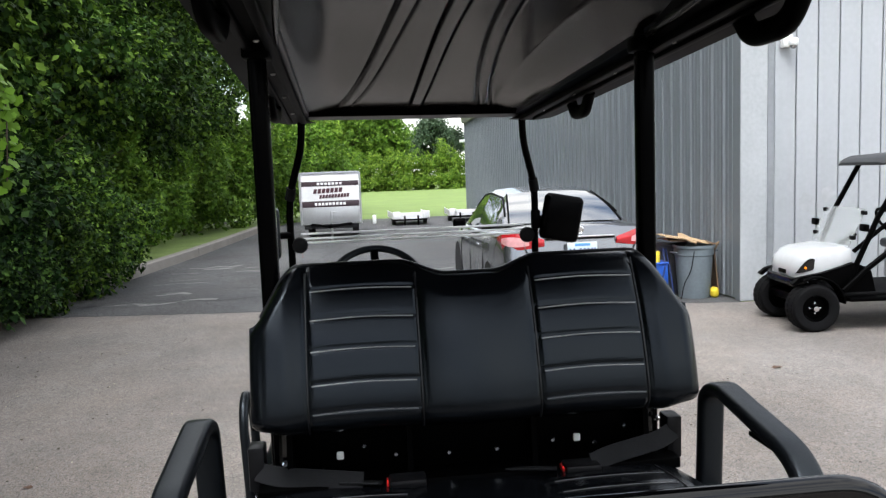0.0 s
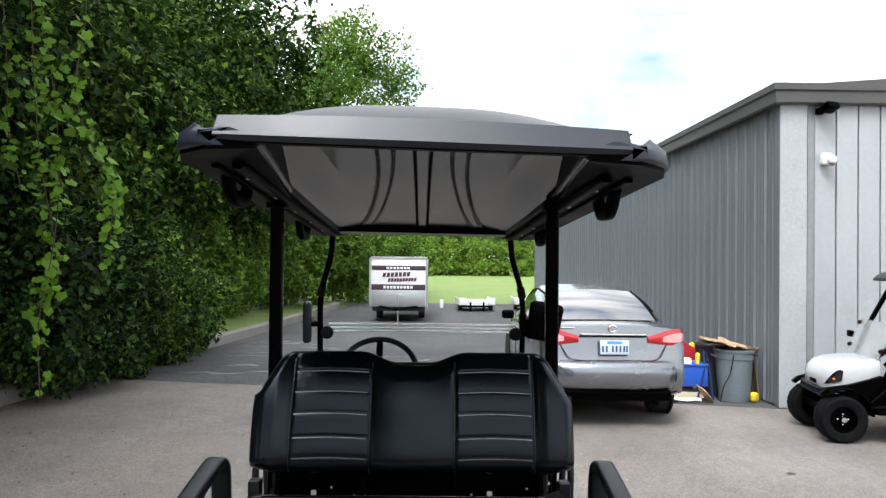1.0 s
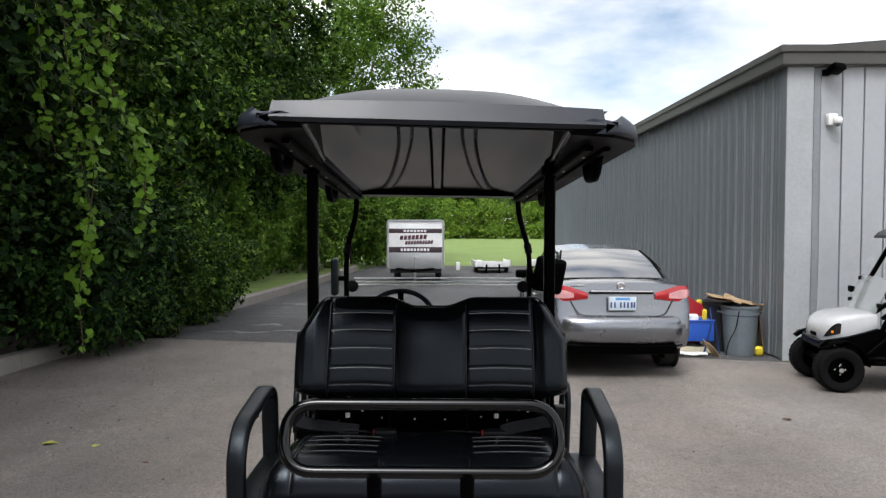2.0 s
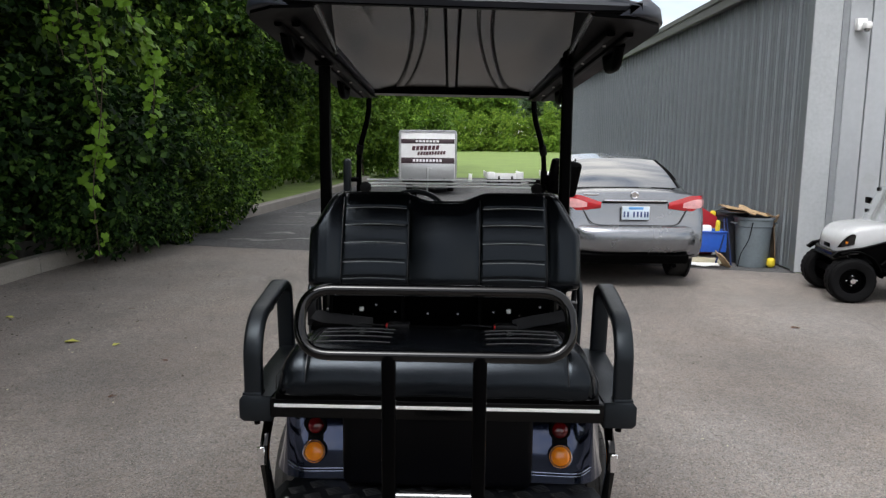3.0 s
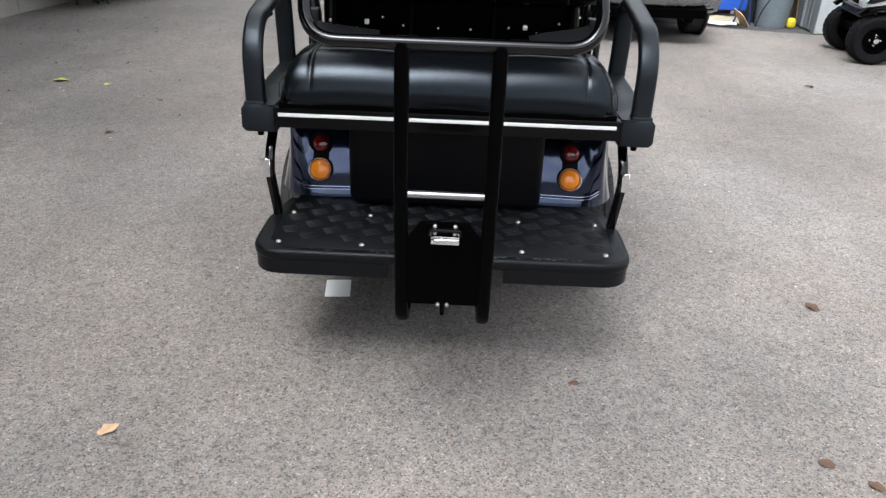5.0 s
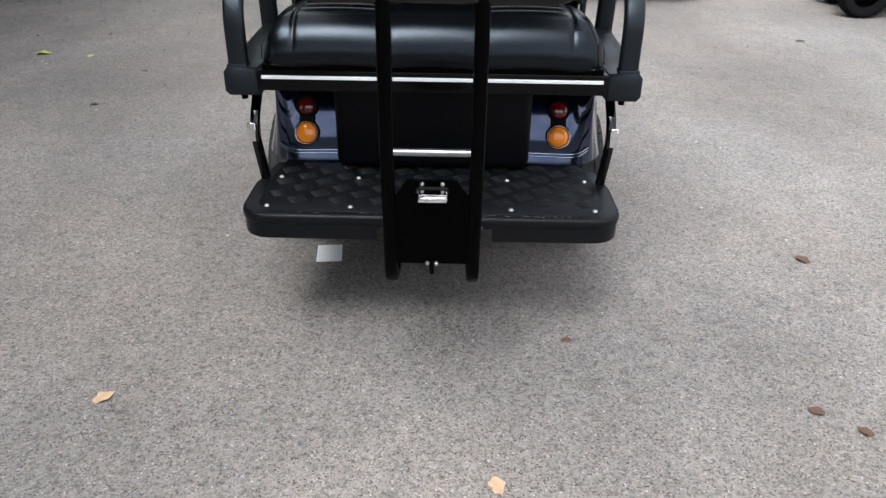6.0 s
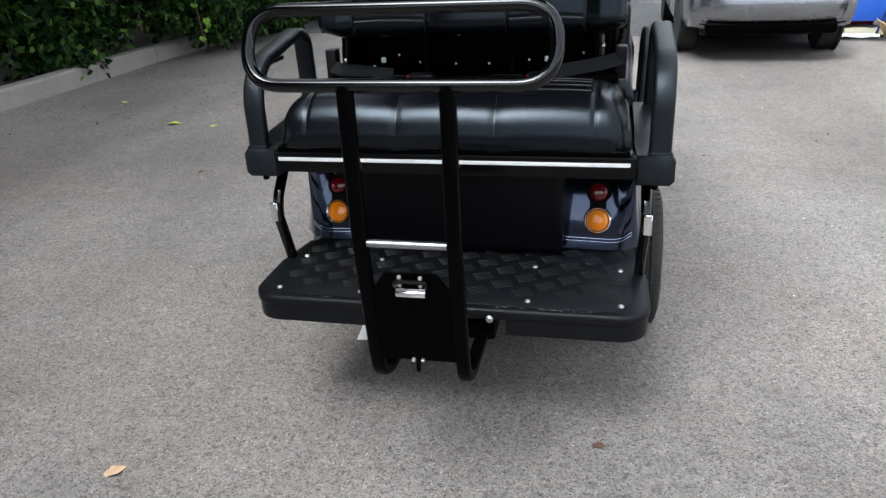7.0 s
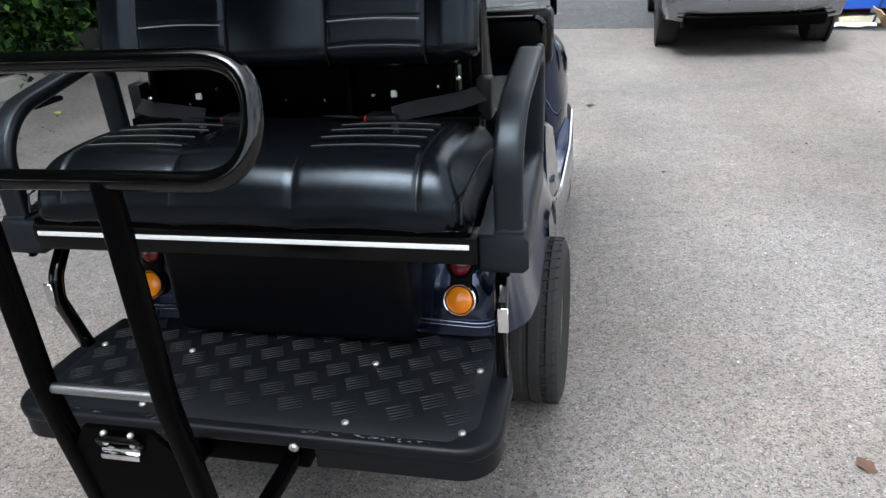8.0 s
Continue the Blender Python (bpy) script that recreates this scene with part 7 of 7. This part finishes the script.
def utility_cart():
    root = thing("utility_cart", (0, 0, 0), "white two-seat utility cart with broad black tyres and dark roof", "golf cart")
    # local: x to its right-hand side seen from the front axle, -y is ahead
    def cowl(y, hw, zl, zh, p=0.5):
        return [Vector((hw * math.copysign(abs(math.cos(a)) ** p, math.cos(a)), y, (zl + zh) / 2 + (zh - zl) / 2 * math.copysign(abs(math.sin(a)) ** p, math.sin(a)))) for a in [2 * math.pi * i / 28 for i in range(28)]]
    bm = bmesh.new()
    nose = [(-0.10, 0.17, 0.50, 0.575, 0.4), (-0.087, 0.27, 0.48, 0.625, 0.36), (-0.055, 0.325, 0.47, 0.695, 0.33), (0.0, 0.35, 0.47, 0.752, 0.30), (0.08, 0.362, 0.48, 0.785, 0.28), (0.24, 0.365, 0.52, 0.805, 0.28), (0.35, 0.36, 0.56, 0.815, 0.28), (0.41, 0.34, 0.60, 0.81, 0.30)]
    loft(bm, [cowl(*row) for row in nose])
    bmesh.ops.recalc_face_normals(bm, faces=bm.faces[:])
    part("bonnet", bm, M_CARTW, root, "glossy white moulded bonnet", angle=50)
    bm = bmesh.new()
    box(bm, (-0.09, -0.112, 0.525), (0.09, -0.06, 0.575), 0.02)
    part("grille", bm, M_STEEL, root)
    for sx in (-1, 1):
        bm = bmesh.new()

        def lens(u, v):
            y = -0.090 + 0.030 * v + (0.135 - 0.02 * v) * u
            _, hw, zl, zh, p = lerp_rows(nose, y)
            z = 0.555 + 0.045 * u + (0.105 + 0.03 * u) * v * math.sin(math.pi * (0.18 + 0.64 * u)) ** 0.5
            t = min(0.985, abs(z - (zl + zh) / 2) / ((zh - zl) / 2))
            x = hw * (1 - t ** (2 / p)) ** (p / 2)
            return Vector((sx * (x + 0.006), y - 0.004, z))
        grid(bm, lens, 14, 8)
        bmesh.ops.recalc_face_normals(bm, faces=bm.faces[:])
        bmesh.ops.solidify(bm, geom=bm.faces[:], thickness=0.014)
        lamp = part("headlamp", bm, M_HEADL, root, "dark headlamp with small amber reflector")
        bm = bmesh.new()
        lathe(bm, [(0.013, 0), (0.013, 0.008), (0.001, 0.012)], Matrix.Translation((sx * 0.340, -0.030, 0.615)) @ (XUP if sx > 0 else Matrix.Rotation(radians(-90), 4, "Y")), 12)
        part("reflector", bm, M_AMBER, lamp, "small amber reflector")
        # arch flares
        bm = bmesh.new()
        pts = [(sx * 0.415, 0.02 + 0.275 * math.cos(a), 0.25 + 0.285 * math.sin(a)) for a in [radians(5 + 112 * i / 14) for i in range(15)]]
        sweep(bm, pts, slab(0.13, 0.02, 0.008, 2), up=(0, 0, 1))
        bmesh.ops.recalc_face_normals(bm, faces=bm.faces[:])
        part("arch_flare", bm, M_STEEL, root, angle=50)
        # black inner wing that joins the arch to the sill
        bm = bmesh.new()
        well = [(0.02 + 0.262 * math.cos(a), 0.25 + 0.272 * math.sin(a)) for a in [radians(12 + 120 * i / 10) for i in range(11)]]
        prism(bm, [(0.62, 0.345), (0.56, 0.60), (0.40, 0.66), (0.12, 0.575), (-0.12, 0.53), (-0.185, 0.475)] + well[::-1] + [(0.30, 0.33)], Matrix(((0, 0, 1, sx * 0.385 - 0.03), (1, 0, 0, 0), (0, 1, 0, 0), (0, 0, 0, 1))), 0.06)
        part("inner_wing", bm, M_STEEL, root, "black moulded inner wing", smooth=False)
        # roof struts
        bm = bmesh.new()
        sweep(bm, [(sx * 0.41, 0.34, 0.36), (sx * 0.40, 0.44, 0.66), (sx * 0.42, 0.62, 1.10), (sx * 0.44, 0.90, 1.60)], slab(0.045, 0.04, 0.008, 1), up=(1, 0, 0))
        part("front_strut", bm, M_STEEL, root)
        bm = bmesh.new()
        sweep(bm, [(sx * 0.46, 0.28, 0.40), (sx * 0.45, 0.48, 0.58), (sx * 0.42, 0.86, 0.86)], slab(0.05, 0.04, 0.01, 1), up=(1, 0, 0))
        part("cowl_frame", bm, M_STEEL, root)
        bm = bmesh.new()
        sweep(bm, [(sx * 0.44, 1.95, 1.60), (sx * 0.44, 1.90, 0.70)], slab(0.035, 0.03, 0.008, 1), up=(1, 0, 0))
        part("rear_strut", bm, M_STEEL, root)
        bm = bmesh.new()
        box(bm, (sx * 0.40 - 0.14, 0.30, 0.30), (sx * 0.40 + 0.14, 1.50, 0.345), 0.015)
        part("sill", bm, M_STEEL, root)
        # mirrors
        bm = bmesh.new()
        box(bm, (-0.06, -0.02, -0.035), (0.06, 0.02, 0.035), 0.012, 2, m=pose(sx * 0.47, 0.46, 1.0))
        part("mirror", bm, M_STEEL, root)
    bm = bmesh.new()
    sweep(bm, rounded([(-0.36, -0.02, 0.50), (-0.30, -0.11, 0.47), (0.30, -0.11, 0.47), (0.36, -0.02, 0.50)], 0.06, 4), slab(0.05, 0.09, 0.015, 2))
    part("bumper", bm, M_BAR, root, angle=50)
    bm = bmesh.new()
    prism(bm, [(-0.37, 0.0), (0.37, 0.0), (0.37, 0.40), (-0.37, 0.40)], pose(0, 0.37, 0.805, 66), 0.006)
    bmesh.ops.recalc_face_normals(bm, faces=bm.faces[:])
    scr = part("half_screen", bm, M_SCREEN, root, "hazy clear half windscreen", smooth=False)
    scr.visible_shadow = False
    for sx in (-1, 1):
        for k in (0.10, 0.36):
            bm = bmesh.new()
            box(bm, (sx * 0.36 - 0.028, 0.37 + k * 0.407 - 0.02, 0.805 + k * 0.914 - 0.02), (sx * 0.36 + 0.028, 0.37 + k * 0.407 + 0.02, 0.805 + k * 0.914 + 0.02), 0.006)
            part("screen_clip", bm, M_RUBBER, root)
    bm = bmesh.new()
    secs = []
    for y, hw, z, h in ((0.66, 0.40, 1.585, 0.03), (0.70, 0.46, 1.59, 0.06), (0.80, 0.50, 1.60, 0.085), (1.4, 0.52, 1.62, 0.10), (2.0, 0.50, 1.60, 0.085), (2.12, 0.44, 1.59, 0.05)):
        secs.append([(-hw, y, z), (hw, y, z), (hw, y, z + h * 0.5), (hw * 0.85, y, z + h), (-hw * 0.85, y, z + h), (-hw, y, z + h * 0.5)])
    loft(bm, secs)
    bmesh.ops.recalc_face_normals(bm, faces=bm.faces[:])
    part("cart_roof", bm, M_GREYROOF, root, "grey moulded roof", angle=40)
    bm = bmesh.new()
    box(bm, (-0.44, 0.30, 0.345), (0.44, 1.45, 0.375), 0.008)
    part("floor", bm, M_RUBBER, root)
    bm = bmesh.new()
    box(bm, (-0.46, 1.18, 0.375), (0.46, 1.85, 0.70), 0.03, 2)
    part("seat_base", bm, M_SILVER, root)
    bm = bmesh.new()
    box(bm, (-0.48, 1.14, 0.70), (0.48, 1.65, 0.80), 0.04, 3)
    part("seat", bm, M_VINYL, root)
    bm = bmesh.new()
    box(bm, (-0.48, 1.66, 0.78), (0.48, 1.78, 1.20), 0.05, 3)
    part("seat_back", bm, M_VINYL, root)
    bm = bmesh.new()
    c = Vector((0.18, 0.86, 1.02))
    tube(bm, [c + Vector((0.16 * math.cos(a), 0.16 * math.sin(a) * 0.55, -0.16 * math.sin(a) * 0.84)) for a in [2 * math.pi * i / 28 for i in range(28)]], 0.014, 8, closed=True)
    tube(bm, [c, (0.18, 0.52, 0.74)], 0.022, 8)
    part("steering_wheel", bm, M_STEEL, root)
    bm = bmesh.new()
    box(bm, (-0.30, -0.10, 0.26), (0.30, 2.1, 0.34), 0.01)
    part("chassis", bm, M_STEEL, root)
    # broad tyres with a shallow tread
    R = 0.235
    bm = bmesh.new()
    lathe(bm, [(0.13, -0.085), (0.175, -0.102), (0.205, -0.10), (0.224, -0.085), (0.232, -0.05), (0.232, 0.05), (0.224, 0.085), (0.205, 0.10), (0.175, 0.102), (0.13, 0.085)], XUP, 40, closed=True)
    tyre = mesh_of("cart_tyre", bm, M_RUBBER, angle=30)
    bm = bmesh.new()
    for k in range(26):
        for s in (-1, 1):
            a = 2 * math.pi * (k + (0.5 if s > 0 else 0)) / 26
            box(bm, (s * 0.010 if s > 0 else -0.070, -0.020, 0.224), (0.070 if s > 0 else -0.010, 0.020, R), 0.003, 1, m=Matrix.Rotation(a, 4, "X"))
    knobs = mesh_of("tread_pattern", bm, M_RUBBER, angle=30)
    bm = bmesh.new()
    lathe(bm, [(0.135, -0.08), (0.135, 0.075), (0.12, 0.08), (0.105, 0.03), (0.05, 0.035), (0.045, 0.06), (0.001, 0.065)], XUP, 28)
    rim = mesh_of("steel_rim", bm, M_STEEL, angle=30)
    bm = bmesh.new()
    lathe(bm, [(0.036, 0.03), (0.036, 0.075), (0.026, 0.095), (0.001, 0.098)], XUP, 16)
    for k in range(4):
        a = 2 * math.pi * k / 4
        lathe(bm, [(0.009, 0.03), (0.009, 0.055), (0.001, 0.058)], XUP @ Matrix.Translation((0.05 * math.cos(a), 0.05 * math.sin(a), 0)), 6)
    hub = mesh_of("hub", bm, M_CHROME, angle=30)
    for sx, y in ((-1, 0.02), (1, 0.02), (-1, 1.68), (1, 1.68)):
        t = new("wheel", tyre)
        t.parent = root
        t.matrix_basis = pose(sx * 0.38, y, R - 0.002, 0, 0, 0 if sx > 0 else 180)
        for nm, me in (("rim", rim), ("hub", hub), ("tread_pattern", knobs)):
            o = new(nm, me)
            o.parent = t
            if nm == "tread_pattern":
                tagged(o, kind="stuff")
    # rear cargo box
    bm = bmesh.new()
    box(bm, (-0.52, 1.86, 0.55), (0.52, 2.55, 0.85), 0.02)
    part("cargo_box", bm, M_STEEL, root)
    root.matrix_basis = pose(4.116, 6.34, 0, 0, 0, -97)


utility_cart()


# ---- hanging vine ----
def vine():
    root = thing("vine", (-3.85, 6.0, 0.3), "trailing vine with large bright green heart-shaped leaves", "vine")
    bm = bmesh.new()
    n = 20
    edge = []
    for i in range(n):
        a = 2 * math.pi * i / n            # 0 at the tip
        r = 0.44 * (1 + 0.30 * max(0.0, math.cos(a)) ** 6 + 0.13 * math.cos(5 * a) - 0.42 * max(0.0, -math.cos(a)) ** 8)
        edge.append((r * math.sin(a), 0.42 + r * math.cos(a)))
    c = bm.verts.new((0, 0.42, 0.0))
    ring = [bm.verts.new((x, y, 0.10 * abs(x) - 0.12 * (y - 0.4) ** 2)) for x, y in edge]
    for i in range(n):
        bm.faces.new((c, ring[i], ring[(i + 1) % n]))
    me = mesh_of("vine_leaf", bm, M_VINE)
    rnd = random.Random(21)
    strands = [[(-3.98, 4.9), (-3.96, 4.24), (-3.77, 3.57), (-3.66, 3.05), (-3.71, 2.4), (-3.80, 1.72), (-3.845, 1.10), (-3.80, 0.36)],
               [(-3.52, 5.0), (-3.47, 4.1), (-3.52, 3.4), (-3.40, 2.9), (-3.21, 2.62), (-3.14, 2.35), (-3.12, 2.0), (-3.22, 1.66)],
               [(-4.35, 4.8), (-4.20, 3.6), (-4.10, 2.7), (-4.02, 1.9), (-3.98, 1.4)],
               [(-4.75, 4.8), (-4.60, 3.9), (-4.66, 3.1), (-4.55, 2.5)]]
    for k, s in enumerate(strands):
        pts = [Vector((x, 6.0 + 0.12 * math.sin(i * 1.7 + k) + (0.25 * k if k > 1 else 0), z)) for i, (x, z) in enumerate(s)]
        pts = rounded(pts, 0.3, 4)
        bm = bmesh.new()
        tube(bm, pts, 0.006, 5)
        part("vine_stem", bm, M_BARK, root)
        dense = 1.0 if k < 2 else 0.6
        total = sum((b - a).length for a, b in zip(pts, pts[1:]))
        count = int(total * 31 * dense)
        for j in range(count):
            f = (j + rnd.random()) / count * (len(pts) - 1)
            i = min(int(f), len(pts) - 2)
            p = pts[i].lerp(pts[i + 1], f - i) + Vector((rnd.gauss(0, 0.055), rnd.gauss(0, 0.05), rnd.gauss(0, 0.03)))
            if k == 0 and 0.62 < j / count < 0.72:
                continue
            size = rnd.uniform(0.055, 0.135) * (0.75 if p.z < 1.0 else 1.0)
            m = Matrix.Translation(p) @ Euler((radians(rnd.uniform(-150, -95)), radians(rnd.uniform(-35, 35)), radians(rnd.gauss(25, 40)))).to_matrix().to_4x4() @ Matrix.Scale(size, 4)
            piece("vine_leaf", me, root, m)


vine()


# ---- small things on the ground ----
def fallen(name, x, y, size, turn, material, label, category="leaf"):
    """A curled leaf with a lobed, ragged edge."""
    bm = bmesh.new()
    n = 18
    rnd = random.Random(int(x * 1000) + int(y * 77))
    c = bm.verts.new((0, 0, 0.006))
    ring = []
    for i in range(n):
        a = 2 * math.pi * i / n
        r = size * (0.46 + 0.10 * math.cos(a) + 0.07 * math.cos(5 * a) + rnd.uniform(-0.05, 0.05))
        ring.append(bm.verts.new((r * math.cos(a) * 1.15, r * math.sin(a) * 0.8, 0.002 + size * 0.16 * abs(math.sin(a)) ** 1.5 * rnd.uniform(0.5, 1.0))))
    for i in range(n):
        bm.faces.new((c, ring[i], ring[(i + 1) % n]))
    ob = part(name, bm, material, None)
    ob.matrix_basis = pose(x, y, 0.001, 0, 0, turn)
    return tagged(ob, label, category)


M_DRYLEAF = mat("dry_leaf", (0.50, 0.33, 0.20), 0.8, var=0.25, fine=50)
M_YELLEAF = mat("yellow_leaf", (0.50, 0.50, 0.10), 0.7, var=0.2, fine=50)
M_STAIN = mat("rust_stain", (0.10, 0.055, 0.035), 0.9, var=0.4, fine=30)
for x, y, s, a, mm, lb in ((-3.11, 3.985, 0.11, 20, M_YELLEAF, "yellow fallen leaf on the asphalt"), (-2.705, 3.93, 0.07, 80, M_YELLEAF, "small yellow fallen leaf on the asphalt"), (-0.964, 0.008, 0.058, 55, M_DRYLEAF, "pale dry fallen leaf on the asphalt"),
                           (0.196, -0.303, 0.055, 100, M_DRYLEAF, "pale dry fallen leaf on the asphalt"), (1.490, 0.935, 0.060, 110, M_STAIN, "dark brown crumpled leaf on the asphalt"), (0.455, 0.350, 0.038, 10, M_STAIN, "small dark clod on the asphalt"), (1.158, 0.016, 0.045, 150, M_STAIN, "small dark clod on the asphalt"),
                           (1.26, -0.07, 0.045, 120, M_STAIN, "small dark clod on the asphalt"), (-4.086, 4.736, 0.08, 0, M_YELLEAF, "small yellow fallen leaf on the asphalt"), (-2.18, 2.77, 0.055, 60, M_STAIN, "small dark clod on the asphalt"), (-2.15, 3.54, 0.06, 150, M_STAIN, "small dark bark scrap on the asphalt"),
                           (3.05, 4.82, 0.09, 30, M_STAIN, "small dark bark scrap on the asphalt"), (-3.13, 5.14, 0.05, 30, M_STAIN, "small dark clod on the asphalt"), (0.592, 4.841, 0.07, 0, M_STAIN, "small dark bark scrap on the asphalt")):
    fallen("fallen_leaf", x, y, s, a, mm, lb)
bm = bmesh.new()
box(bm, (-0.050, -0.068, 0.0), (0.050, 0.068, 0.002))
ob = part("paper_tag", bm, M_WHITE, None, smooth=False)
ob.matrix_basis = pose(-0.424, 0.921, 0.002, 0, 0, 6)
tagged(ob, "small white paper tag lying under the footplate", "paper")
rnd = random.Random(77)
bm = bmesh.new()
for i in range(520):
    y = rnd.uniform(2.5, 8.2)
    x = -4.9 + abs(rnd.gauss(0, 1.3)) if i < 400 else rnd.uniform(-4, 4)
    s = rnd.uniform(0.003, 0.007) if i % 5 else rnd.uniform(0.006, 0.011)
    bmesh.ops.create_icosphere(bm, subdivisions=1, radius=s, matrix=pose(x, y, s * 0.2, 0, 0, rnd.uniform(0, 360)) @ Matrix.Diagonal((1, rnd.uniform(0.6, 1.4), 0.5, 1)))
tagged(part("ground_litter", bm, M_SOIL, None, smooth=False), "scattered bits of bark and grit on the asphalt", "litter", kind="stuff")
bm = bmesh.new()
for i in range(150):
    x, y, s = rnd.uniform(-4.2, 1.8), rnd.uniform(1.0, 8.0), rnd.uniform(0.003, 0.007)
    bmesh.ops.create_icosphere(bm, subdivisions=1, radius=s, matrix=pose(x, y, s * 0.2, 0, 0, rnd.uniform(0, 360)) @ Matrix.Diagonal((1, rnd.uniform(0.6, 1.4), 0.5, 1)))
tagged(part("pale_grit", bm, M_CREAM, None, smooth=False), "scattered pale stone chips on the asphalt", "grit", kind="stuff")
